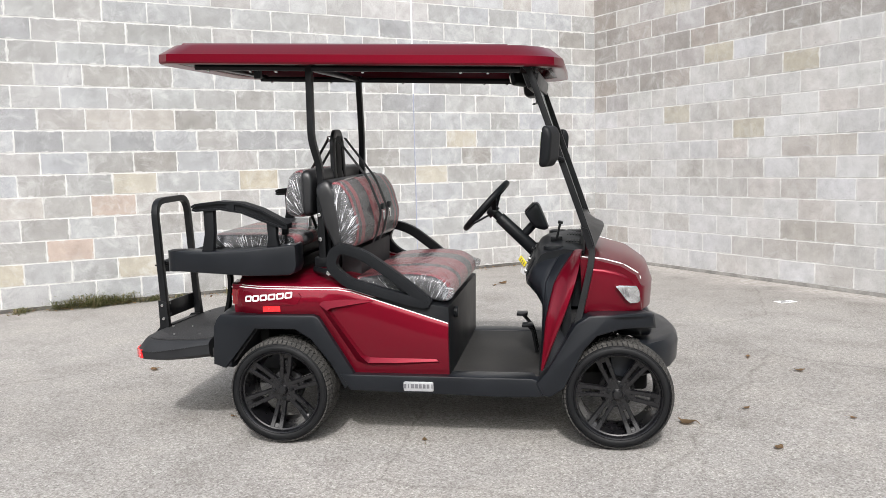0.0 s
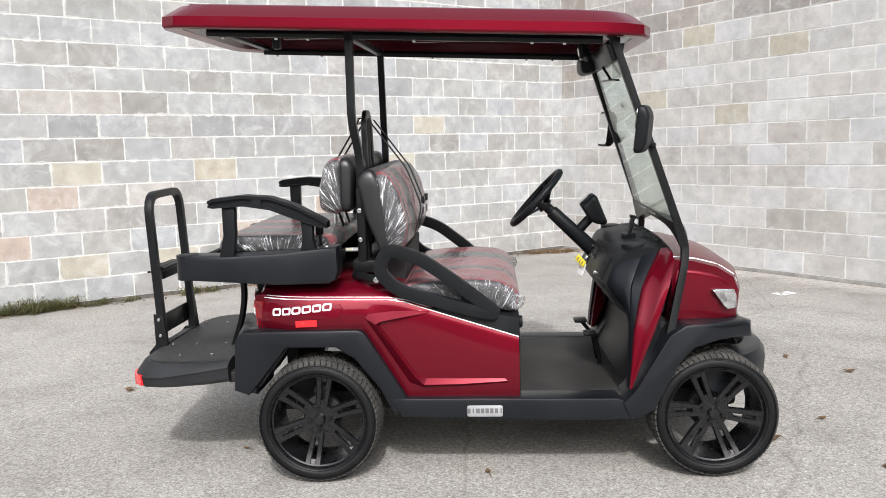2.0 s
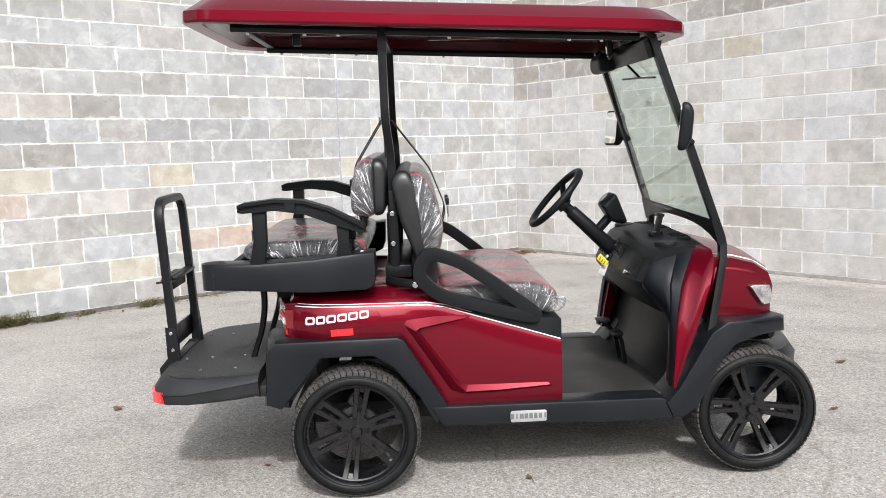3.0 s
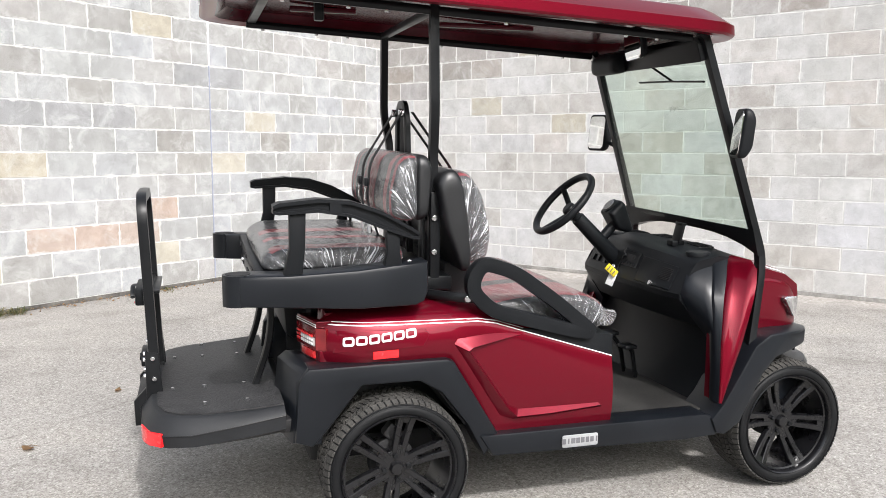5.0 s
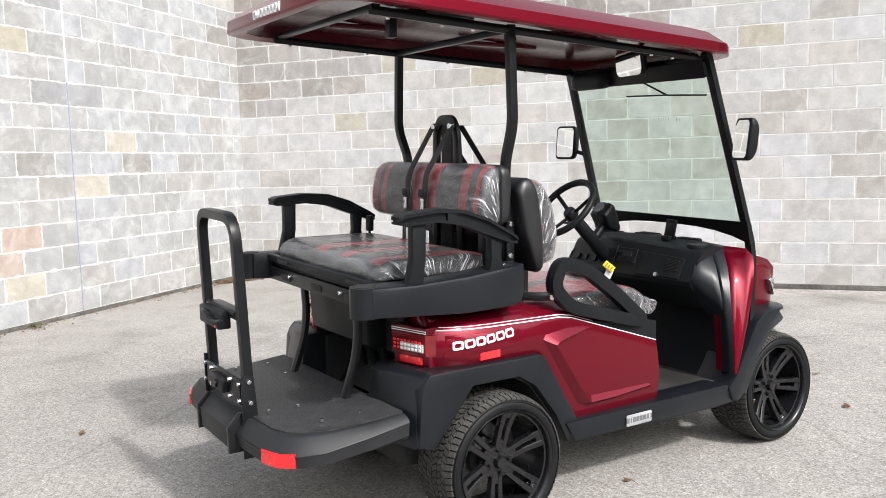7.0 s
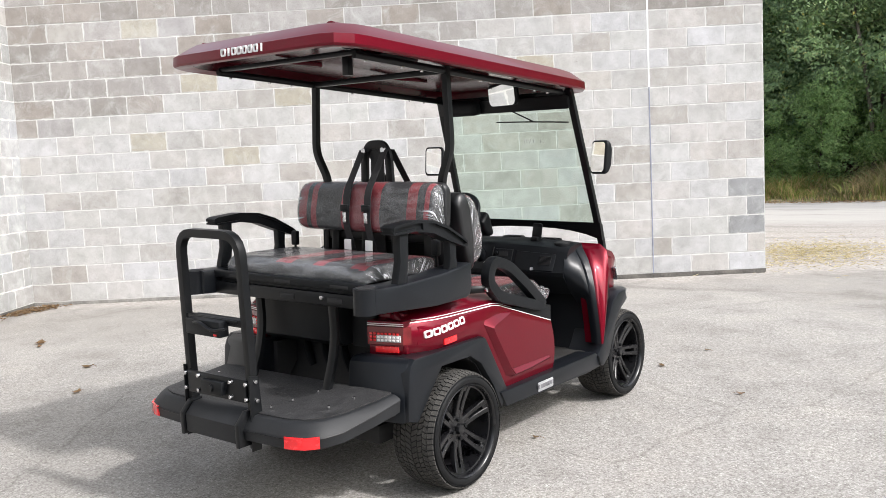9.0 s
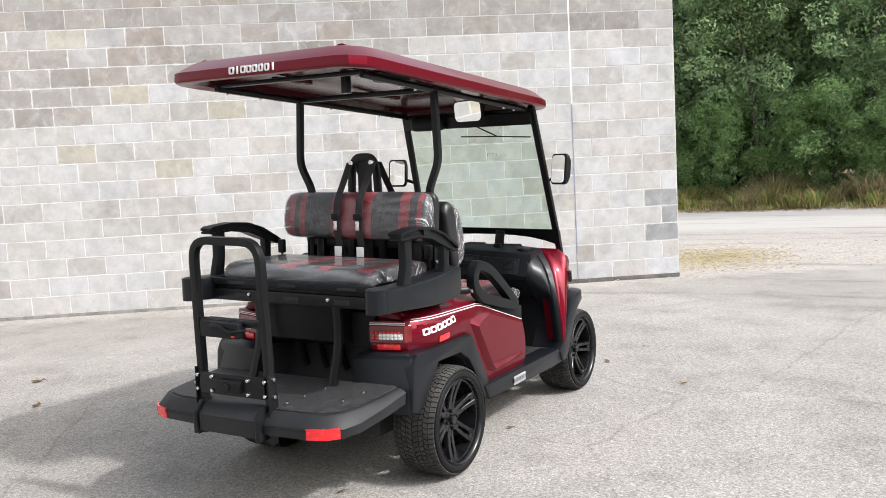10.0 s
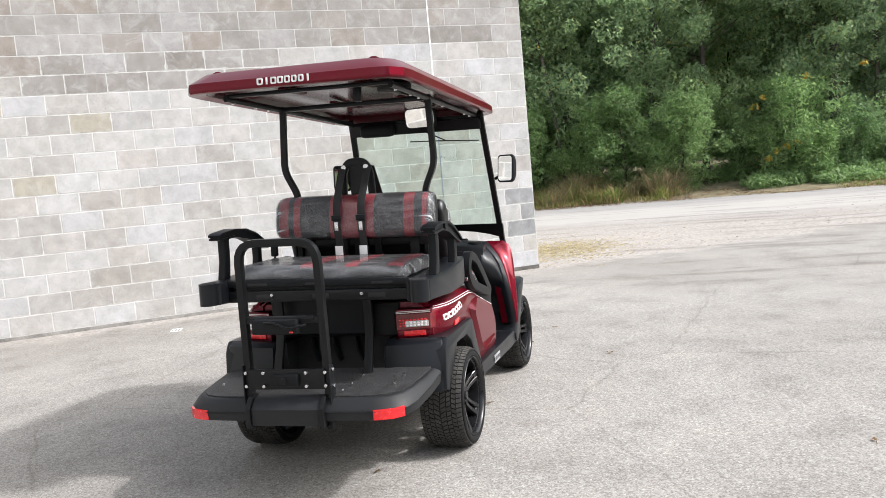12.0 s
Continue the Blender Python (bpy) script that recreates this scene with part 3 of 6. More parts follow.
M_RIM = surf("gloss_black_alloy", (0.004, 0.004, 0.005), (0.008, 0.008, 0.009), 20, 0.28, rvar=0.06, coat=0.15, spec=0.45)
M_MAT = surf("ribbed_floor_mat", (0.010, 0.0099, 0.0096), (0.040, 0.039, 0.037), 5, 0.7, spec=0.3, bump=0.4, dist=0.002, fine=220)
M_PLATE = surf("stippled_step_plate", (0.015, 0.015, 0.016), (0.036, 0.036, 0.037), 25, 0.6, spec=0.35, bump=0.9, dist=0.003, fine=110)
M_VINYL = vinyl_material("black_vinyl_under_film", (0.012, 0.0125, 0.014), (0.032, 0.033, 0.036))
M_VINYL_RED = vinyl_material("red_vinyl_under_film", (0.17, 0.016, 0.024), (0.27, 0.035, 0.045))
M_VINYL_BARE = surf("bare_black_vinyl", (0.008, 0.0085, 0.0095), (0.014, 0.0145, 0.016), 9, 0.42, bump=0.25, dist=0.001, fine=320)
M_FILM = wrap_material("loose_film", 0.76, 0.72, 0.40)
M_WEB = surf("black_webbing", (0.010, 0.010, 0.011), (0.022, 0.022, 0.024), 40, 0.75, bump=0.5, dist=0.001, fine=500)
M_CHROME = surf("bright_zinc", (0.55, 0.56, 0.57), (0.72, 0.72, 0.73), 40, 0.25, metal=1.0)
M_DRUM = surf("bare_grey_metal", (0.05, 0.05, 0.052), (0.11, 0.11, 0.112), 12, 0.5, metal=0.6)
M_WHITE = surf("white_vinyl_decal", (0.78, 0.78, 0.78), (0.84, 0.84, 0.84), 10, 0.35)
M_GREYPLATE = surf("silver_badge_plate", (0.34, 0.35, 0.36), (0.44, 0.45, 0.46), 15, 0.35, metal=0.3)
M_BADGE_INK = surf("badge_dark_print", (0.10, 0.10, 0.11), (0.16, 0.16, 0.17), 15, 0.4)
M_REFLECT = surf("red_reflector", (0.65, 0.012, 0.018), (0.85, 0.02, 0.025), 60, 0.25, coat=0.5)
M_LENS_RED = surf("red_lens", (0.115, 0.005, 0.008), (0.19, 0.009, 0.013), 30, 0.15, coat=0.4)
M_LENS_CLEAR = surf("clear_lens_over_chrome", (0.55, 0.52, 0.52), (0.85, 0.82, 0.82), 70, 0.15, metal=0.5, coat=0.8)
M_GAUGE = surf("dark_gauge_glass", (0.02, 0.02, 0.018), (0.06, 0.058, 0.05), 30, 0.12, coat=0.3)
M_CELL = surf("clear_lamp_cell", (0.72, 0.70, 0.70), (0.88, 0.86, 0.86), 60, 0.2, coat=0.5)
M_MIRROR, _nt, _p = nodes_of("mirror")
_p.inputs["Base Color"].default_value, _p.inputs["Metallic"].default_value, _p.inputs["Roughness"].default_value = (0.88, 0.88, 0.86, 1), 1.0, 0.02
M_GLASS = glass_material("tinted_windshield", (0.84, 0.90, 0.86))
M_TAG_YELLOW = surf("yellow_tag", (0.75, 0.60, 0.02), (0.85, 0.70, 0.05), 15, 0.5)
M_HEADLIGHT = surf("headlight_reflector", (0.10, 0.105, 0.115), (0.86, 0.87, 0.89), 38, 0.10, metal=0.8, coat=1.0)


# ---------- cart shapes ----------
def lean(bm):
    """The body leans a little to its right on the springs."""
    for v in bm.verts:
        x, y, z = v.co
        high = min(1, max(0, (z - 0.5) / 0.5))
        v.co.y = y * 0.967 - 0.033 * (z - 0.4)
        v.co.z += 0.030 * y * high
        v.co.x += 0.030 * (y + 0.48) * high * min(1, max(0, (x + 0.5) / 0.5))
    return bm


def cpart(name, bm, material, parent, label="", smooth=40):
    return part(name, lean(bm), material, parent, label, smooth)


def prism(pts, y0, y1, bevel=0.0, seg=2, bm=None):
    """A plate with an outline in x and z, from y0 to y1."""
    bm = bm or bmesh.new()
    lo = [bm.verts.new((x, y0, z)) for x, z in pts]
    hi = [bm.verts.new((x, y1, z)) for x, z in pts]
    fs = [bm.faces.new(lo), bm.faces.new(hi[::-1])]
    n = len(pts)
    for i in range(n):
        fs.append(bm.faces.new((lo[i], hi[i], hi[(i + 1) % n], lo[(i + 1) % n])))
    bmesh.ops.recalc_face_normals(bm, faces=fs)
    if bevel:
        es = [e for f in fs[:2] for e in f.edges]
        bmesh.ops.bevel(bm, geom=list(set(es)), offset=bevel, segments=seg, affect="EDGES", profile=0.5)
    return bm


def rings(loops, cap0=True, cap1=True, bm=None):
    """Skin over a row of closed loops with as many points each."""
    bm = bm or bmesh.new()
    vs = [[bm.verts.new(p) for p in l] for l in loops]
    n, fs = len(loops[0]), []
    for a, b in zip(vs, vs[1:]):
        for i in range(n):
            fs.append(bm.faces.new((a[i], a[(i + 1) % n], b[(i + 1) % n], b[i])))
    if cap0:
        fs.append(bm.faces.new(vs[0][::-1]))
    if cap1:
        fs.append(bm.faces.new(vs[-1]))
    bmesh.ops.recalc_face_normals(bm, faces=fs)
    return bm


def rounded(pts, r, closed=False, k=5):
    """A polyline with its corners rounded."""
    pts = [Vector(p) for p in pts]
    n, out = len(pts), []
    for i, p in enumerate(pts):
        if not closed and i in (0, n - 1):
            out.append(p)
            continue
        a, b = pts[i - 1] - p, pts[(i + 1) % n] - p
        d = min(r, a.length * 0.45, b.length * 0.45)
        a, b = p + a.normalized() * d, p + b.normalized() * d
        for j in range(k + 1):
            t = j / k
            out.append(a * (1 - t) ** 2 + p * 2 * t * (1 - t) + b * t * t)
    return out


def sweep(pts, rx, rz=None, n=10, closed=False, r=0.05, square=False, bm=None):
    """A bar along a polyline; square: a rounded box section."""
    bm = bm or bmesh.new()
    rz = rz or rx
    pts = rounded(pts, r, closed) if r else [Vector(p) for p in pts]
    m = len(pts)
    tang = []
    for i in range(m):
        a = pts[i - 1] if closed or i else pts[i]
        b = pts[(i + 1) % m] if closed or i < m - 1 else pts[i]
        tang.append((b - a).normalized())
    up = tang[0].orthogonal().normalized()
    for axis in (Vector((0, 1, 0)), Vector((1, 0, 0)), Vector((0, 0, 1))):
        if abs(axis.dot(tang[0])) < 0.5 and (not closed or abs(axis.y) > 0.5):
            up = axis
            break
    loops = []
    for p, t in zip(pts, tang):
        up = (up - t * up.dot(t)).normalized()
        side = t.cross(up)
        ring = []
        for j in range(n):
            an = 2 * math.pi * (j + 0.5) / n
            c, s = math.cos(an), math.sin(an)
            if square:
                q = max(abs(c), abs(s)) ** 0.75
                c, s = c / q, s / q
            ring.append(p + side * c * rx + up * s * rz)
        loops.append(ring)
    if closed:
        loops.append(loops[0])
    bm = rings(loops, not closed, not closed, bm)
    if closed:
        bmesh.ops.remove_doubles(bm, verts=bm.verts, dist=1e-6)
    return bm


def rod(a, b, r, n=12, r2=None, bm=None, bevel=0.0):
    bm = bm or bmesh.new()
    a, b = Vector(a), Vector(b)
    d = b - a
    m = Matrix.Translation((a + b) / 2) @ d.to_track_quat("Z", "Y").to_matrix().to_4x4()
    res = bmesh.ops.create_cone(bm, cap_ends=True, segments=n, radius1=r, radius2=r if r2 is None else r2, depth=d.length, matrix=m)
    if bevel:
        es = [e for e in {e for v in res["verts"] for e in v.link_edges} if len(e.link_faces) == 2 and any(len(f.verts) > 4 for f in e.link_faces)]
        bmesh.ops.bevel(bm, geom=es, offset=bevel, segments=2, affect="EDGES", profile=0.5)
    return bm


def bolt(parent, x, y, z, axis="y", r=0.008, out=0.006, name="bolt"):
    d = {"y": Vector((0, 1, 0)), "x": Vector((1, 0, 0)), "z": Vector((0, 0, 1))}[axis]
    p = Vector((x, y, z))
    return cpart(name, rod(p - d * out, p + d * out, r, 8, bevel=0.002), M_CHROME, parent)


def spin(profile, n, bm=None):
    """Turn a profile of (radius, y) about the y axis."""
    return rings([[(r * math.cos(2 * math.pi * i / n), y, r * math.sin(2 * math.pi * i / n)) for i in range(n)] for r, y in profile], False, False, bm)


def cushion(profile, y0, y1, edge=0.04, swell=0.0, cuts=(), bm=None):
    """Upholstery: a profile in x and z drawn across, its ends rounded off."""
    pts = rounded([(x, 0, z) for x, z in profile], 0.035, True, 4)
    c = sum(pts, Vector()) / len(pts)
    ys = [(y0, 0.62), (y0 + edge * 0.12, 0.80), (y0 + edge * 0.45, 0.93), (y0 + edge, 0.985)]
    stops = sorted({y0 + edge * 1.5, y1 - edge * 1.5, *[y for y in cuts if y0 + edge * 1.5 < y < y1 - edge * 1.5], *[y0 + edge + (y1 - y0 - 2 * edge) * i / 16 for i in range(1, 16)]})
    ys += [(y, 1.0) for y in stops]
    ys += [(y1 - edge, 0.985), (y1 - edge * 0.45, 0.93), (y1 - edge * 0.12, 0.80), (y1, 0.62)]
    loops = []
    for y, s in ys:
        bulge = 1 + swell * (1 - ((2 * y - y0 - y1) / (y1 - y0)) ** 2)
        loops.append([(c.x + (p.x - c.x) * s * bulge, y, c.z + (p.z - c.z) * s * bulge) for p in pts])
    return rings(loops, True, True, bm)


def striped(bm, bounds, behind=-9.0):
    """Give the faces between bounds, from x = behind on, the second material (red)."""
    for f in bm.faces:
        x, y, z = f.calc_center_median()
        f.material_index = 1 if x > behind and any(a < y < b for a, b in bounds) else 0
    return bm


cart = tagged(new("golf_cart"), "dark red four-seat golf cart with black trim and film-wrapped seats", "golf cart")
cart.location = (0.016, -0.045, 0)
cart.rotation_euler = (0, 0, radians(-1.4))

# ---------- wheels ----------
TYRE_W = 0.208


def wheel_meshes():
    """Low-profile tyre with a directional tread on a dished black alloy of six twin spokes; outward face at +y."""
    h = TYRE_W / 2
    tyre = spin([(0.1860, h - 0.010), (0.1895, h - 0.002), (0.195, h + 0.002), (0.204, h + 0.004), (0.214, h + 0.001), (0.225, h - 0.008), (0.2315, h - 0.020), (0.2330, 0.035), (0.2330, -0.035), (0.2315, -h + 0.020), (0.225, -h + 0.008), (0.214, -h - 0.001), (0.204, -h - 0.004), (0.190, -h + 0.003), (0.180, -h + 0.012)], 72)
    rib = spin([(0.2165, h - 0.002), (0.2175, h + 0.0025), (0.2195, h + 0.0015), (0.2205, h - 0.004)], 72)
    tread = bmesh.new()
    n = 66
    for i in range(n):
        for sgn in (-1, 1):
            for lane, (ya, yb, sl, w) in enumerate(((0.078, 0.100, 0.45, 0.77), (0.056, 0.075, -1.3, 0.77), (0.032, 0.052, 1.5, 0.77), (0.003, 0.028, 1.9, 0.77))):
                a0 = 2 * math.pi * (i + (0.5 if sgn > 0 else 0.0) + 0.37 * lane) / n
                st = 2 * math.pi / n
                corner = []
                for y, q in ((ya, 0), (yb, 0), (yb, 1), (ya, 1)):
                    an = a0 + st * (w * q + sl * (y - 0.05) / 0.05 * 0.6)
                    corner.append((an, sgn * y, TYRE_R - max(0, y - 0.066) ** 1.3 * 0.85))
                lo = [tread.verts.new((min(0.229, r - 0.005) * math.cos(a), y, min(0.229, r - 0.005) * math.sin(a))) for a, y, r in corner]
                hi = [tread.verts.new((r * math.cos(a), y, r * math.sin(a))) for a, y, r in corner]
                fs = [tread.faces.new(hi)] + [tread.faces.new((lo[j], lo[(j + 1) % 4], hi[(j + 1) % 4], hi[j])) for j in range(4)]
                bmesh.ops.recalc_face_normals(tread, faces=fs)
    barrel = spin([(0.1870, h - 0.012), (0.1888, h - 0.001), (0.1865, h + 0.0025), (0.1825, h - 0.001), (0.1795, h - 0.010), (0.1780, h - 0.021), (0.1725, h - 0.0235), (0.1705, h - 0.036), (0.1660, h - 0.075), (0.163, -h + 0.02), (0.181, -h)], 60)
    spoke = bmesh.new()
    for sgn in (-1, 1):
        lo = []
        for r, half, y, c, th in ((0.030, 0.0092, 0.0505, 0.0118, 0.022), (0.065, 0.0096, 0.0520, 0.0140, 0.022), (0.110, 0.0100, 0.0600, 0.0165, 0.022), (0.150, 0.0106, 0.0725, 0.0186, 0.022), (0.1735, 0.0112, 0.0820, 0.0200, 0.024)):
            o = sgn * c
            lo.append([(o - half, y - th, r), (o + half, y - th, r), (o + half, y - 0.003, r), (o + half - 0.0025, y, r), (o - half + 0.0025, y, r), (o - half, y - 0.003, r)])
        rings(lo, True, True, spoke)
    for r0, r1, y0, y1 in ((0.030, 0.075, 0.0475, 0.0515), (0.155, 0.1735, 0.0705, 0.0790)):
        rings([[(-0.016, y - 0.018, r), (0.016, y - 0.018, r), (0.016, y, r), (-0.016, y, r)] for r, y in ((r0, y0), (r1, y1))], True, True, spoke)
    hub = bmesh.new()
    rod((0, 0.006, 0), (0, 0.050, 0), 0.058, 32, bm=hub, bevel=0.004)
    rod((0, 0.050, 0), (0, 0.070, 0), 0.025, 8, 0.020, bm=hub, bevel=0.003)
    nuts = []
    for i in range(4):
        a = math.pi / 4 + i * math.pi / 2
        nuts.append(("lug_nut", rod((0.040 * math.cos(a), 0.046, 0.040 * math.sin(a)), (0.040 * math.cos(a), 0.062, 0.040 * math.sin(a)), 0.0085, 6, bevel=0.001), M_STEEL))
    drum = bmesh.new()
    rod((0, -0.045, 0), (0, -0.010, 0), 0.078, 32, bm=drum, bevel=0.006)
    caliper = boxed(-0.076, -0.020, 0.058, 0.050, 0.045, 0.060, 0.008)
    valve = rod((0.0, 0.052, -0.158), (0.004, 0.078, -0.162), 0.005, 8)
    return [("tyre", tyre, M_RUBBER), ("sidewall_rib", rib, M_RUBBER), ("tread", tread, M_TREAD), ("hub_cap", hub, M_RIM), *nuts, ("brake_drum", drum, M_DARK), ("brake_caliper", caliper, M_DRUM), ("valve", valve, M_CHROME)], barrel, spoke


def build_wheel():
    pieces, barrel, spoke = wheel_meshes()
    wheel = part("wheel", barrel, M_RIM, cart, "gloss black alloy wheel with twin spokes")
    for name, b, mt in pieces:
        part(name, b, mt, wheel, smooth=35 if name != "tread" else 0)
    first = part("spoke", spoke, M_RIM, wheel)
    for i in range(1, 6):
        s = new("spoke", first.data)
        s.parent = wheel
        s.matrix_local = pose(0, 0, 0, 0, 60 * i, 0)
    return wheel


rear_right = build_wheel()
rear_right.matrix_local = pose(0.022, -0.487, HUB_Z, 0, 50, 180)
for wx, side_y, turn in ((1.525, -0.462, 23), (0.022, 0.487, 8), (1.525, 0.462, 31)):
    copy_thing(rear_right, pose(wx, side_y, HUB_Z, 0, turn, 180 if side_y < 0 else 0))

# ---------- underbody, floor, rockers ----------
cpart("chassis", boxed(0.72, 0, 0.262, 1.9, 0.70, 0.085, 0.02), M_DARK, cart)
for ax in (0.0, 1.54):
    cpart("axle", rod((ax, -0.36, 0.25), (ax, 0.36, 0.25), 0.035, 12), M_DARK, cart)
cpart("floor_mat", boxed(1.0, 0, 0.310, 0.46, 1.02, 0.03, 0.006), M_MAT, cart, "scuffed black rubber floor mat")
for s in (-1, 1):
    cpart("rocker_panel", prism([(0.30, 0.335), (0.345, 0.262), (1.08, 0.240), (1.215, 0.246), (1.21, 0.305), (1.16, 0.328), (0.36, 0.336)], s * 0.588, s * 0.47, 0.008), M_FENDER, cart)
    plate = cpart("badge_plate", prism([(0.592, 0.268), (0.598, 0.264), (0.720, 0.263), (0.726, 0.267), (0.726, 0.303), (0.720, 0.307), (0.598, 0.308), (0.592, 0.304)], s * 0.594, s * 0.588, 0.003), M_GREYPLATE, cart, "silver badge plate")
    for i, w in enumerate((0.014, 0.005, 0.015, 0.014, 0.013, 0.012, 0.012, 0.005)):
        x0 = 0.590 + 0.0175 * i + (0.0145 - w) / 2
        cpart("badge_bar", prism([(x0, 0.278), (x0 + w, 0.278), (x0 + w, 0.297), (x0, 0.297)], s * 0.5955, s * 0.590), M_BADGE_INK, plate)

# ---------- rear body ----------
def stripe_z(x):
    for (xa, za), (xb, zb) in zip(((-0.30, 0.733), (0.30, 0.722), (0.36, 0.712), (0.80, 0.563)), ((0.30, 0.722), (0.36, 0.712), (0.80, 0.563), (1.0, 0.50))):
        if x <= xb:
            return za + (zb - za) * (x - xa) / (xb - xa)
    return 0.5


def foot_z(x):
    return 0.600 if x <= 0.205 else 0.600 - (x - 0.205) * 1.69 if x < 0.363 else 0.328


def panel_y(x, z):
    """Half width of the side panel's outer face."""
    t = max(0, -0.02 - x) / 0.2
    lo = foot_z(x)
    q = min(1, max(0, (z - lo) / (stripe_z(x) - lo)))
    return 0.552 - 0.075 * t * t + 0.014 * math.sin(math.pi * q) - 0.012 * q


def raked(bm):
    """Shear what sits on the rear corner along its slant."""
    for v in bm.verts:
        v.co.x += 0.258 * max(0, min(0.155, abs(v.co.y) - 0.335))
    return bm


for s in (-1, 1):
    loops = []
    for x in (-0.215, -0.19, -0.15, -0.08, 0.0, 0.1, 0.205, 0.26, 0.31, 0.363, 0.45, 0.55, 0.65, 0.72, 0.793):
        zs, zb = stripe_z(x), foot_z(x)
        up = 0.055 if x < 0.3 else 0.055 - 0.02 * (x - 0.3)
        prof = [(panel_y(x, zb) - 0.004, zb)] + [(panel_y(x, zb + (zs - zb) * q), zb + (zs - zb) * q) for q in (0.15, 0.3, 0.45, 0.6, 0.75, 0.9)] + [(panel_y(x, zs), zs), (panel_y(x, zs) - 0.014, zs + 0.018), (panel_y(x, zs) - 0.060, zs + up * 0.85), (panel_y(x, zs) - 0.10, zs + up), (0.40, zs + up), (0.40, zb)]
        loops.append([(x + (0.02 if z > zs + 0.01 and x < -0.2 else 0), s * y, z) for y, z in prof])
    cpart("side_panel", rings(loops), M_PAINT, cart, "dark red metallic side panel", 30)
    # raised blade line pressed into the panel
    outer = [(0.462, 0.674), (0.330, 0.676), (0.226, 0.668), (0.214, 0.652), (0.240, 0.612), (0.376, 0.392), (0.425, 0.374), (0.560, 0.376), (0.752, 0.388)]
    inner = [(0.456, 0.666), (0.335, 0.643), (0.285, 0.634), (0.268, 0.624), (0.286, 0.598), (0.406, 0.424), (0.440, 0.408), (0.560, 0.406), (0.738, 0.404)]
    lo = []
    for i, (o, n) in enumerate(zip(outer, inner)):
        h = (0.003, 0.020, 0.028, 0.027, 0.022, 0.020, 0.022, 0.018, 0.004)[i]
        yo, yi = panel_y(*o), panel_y(*n)
        k = 0.78 if i < 6 else 0.40
        c = (o[0] * (1 - k) + n[0] * k, o[1] * (1 - k) + n[1] * k)
        lo.append([(o[0], s * (yo - 0.02), o[1]), (o[0], s * (yo + 0.001), o[1]), (c[0], s * (panel_y(*c) + h), c[1]), (n[0], s * (yi + 0.001), n[1]), (n[0], s * (yi - 0.02), n[1])])
    cpart("panel_blade", rings(lo), M_PAINT, cart, smooth=25)
    for dz, name in ((0.0, "pinstripe"), (0.011, "pinstripe")):
        xs = [-0.19, -0.15, -0.08, 0.0, 0.15, 0.30, 0.33, 0.36, 0.45, 0.55, 0.65, 0.72, 0.792]
        lo = []
        for x in xs:
            z = stripe_z(x) - 0.003 + dz * 0.75
            y = panel_y(x, z) + 0.0008 - dz * 0.55
            lo.append([(x, s * (y - 0.01), z), (x, s * (y + 0.001), z), (x, s * (y - 0.001), z + 0.0032), (x, s * (y - 0.011), z + 0.0032)])
        cpart(name, rings(lo), M_WHITE, cart, "thin white pinstripe")
    # shallow raised field that carries the model name
    field = ((-0.172, 0.640), (-0.160, 0.712), (-0.05, 0.711), (0.06, 0.709), (0.118, 0.708), (0.132, 0.690), (0.112, 0.654), (0.06, 0.651), (-0.05, 0.645))
    mid = (sum(x for x, z in field) / len(field), sum(z for x, z in field) / len(field))
    loops = []
    for k, out in ((1.0, -0.006), (1.0, 0.0008), (0.985, 0.0030), (0.5, 0.0030)):
        loops.append([(mid[0] + (x - mid[0]) * k, s * (panel_y(mid[0] + (x - mid[0]) * k, mid[1] + (z - mid[1]) * k) + out), mid[1] + (z - mid[1]) * k) for x, z in field])
    cpart("name_field", rings(loops), M_PAINT, cart, smooth=30)
    # model name as plain white frames
    for i in range(6):
        x0, z0 = -0.144 + i * 0.0395, 0.662 + i * 0.004
        ring_o, ring_i = [], []
        for u, v in ((0, 0.18), (0.12, 0), (0.88, 0), (1, 0.18), (1, 0.82), (0.88, 1), (0.12, 1), (0, 0.82)):
            for ring, k in ((ring_o, 0.0), (ring_i, 0.0062)):
                x = x0 + k + (0.034 - 2 * k) * u
                z = z0 + k + (0.028 - 2 * k) * v + 0.09 * (x - x0)
                ring.append((x + 0.05 * (z - z0), panel_y(x, z), z))
        cpart("name_frame", rings([[(x, s * (y - 0.004), z) for x, y, z in ring_o], [(x, s * (y + 0.0046), z) for x, y, z in ring_o], [(x, s * (y + 0.0046), z) for x, y, z in ring_i], [(x, s * (y - 0.004), z) for x, y, z in ring_i]], False, False), M_WHITE, cart, smooth=0)
    cpart("side_reflector", prism([(-0.052, 0.618), (0.030, 0.620), (0.030, 0.648), (-0.052, 0.646)], s * (panel_y(0, 0.62) + 0.004), s * 0.52, 0.002), M_REFLECT, cart, "red side reflector")
    # tail light on the raked corner
    lens = ((-0.192, panel_y(-0.192, 0.68) + 0.004), (-0.210, panel_y(-0.212, 0.68) + 0.004), (-0.222, 0.490), (-0.262, 0.335))
    b = rings([[(x, s * y, 0.645), (x, s * y, 0.716), (x + 0.03, s * y * 0.94, 0.716), (x + 0.03, s * y * 0.94, 0.645)] for x, y in lens])
    light = cpart("tail_light", b, M_LENS_RED, cart, "red and clear tail light")
    cpart("clear_lens", raked(boxed(-0.2595, s * 0.428, 0.6695, 0.012, 0.106, 0.029, 0.003)), M_LENS_CLEAR, light, "clear cellular lens")
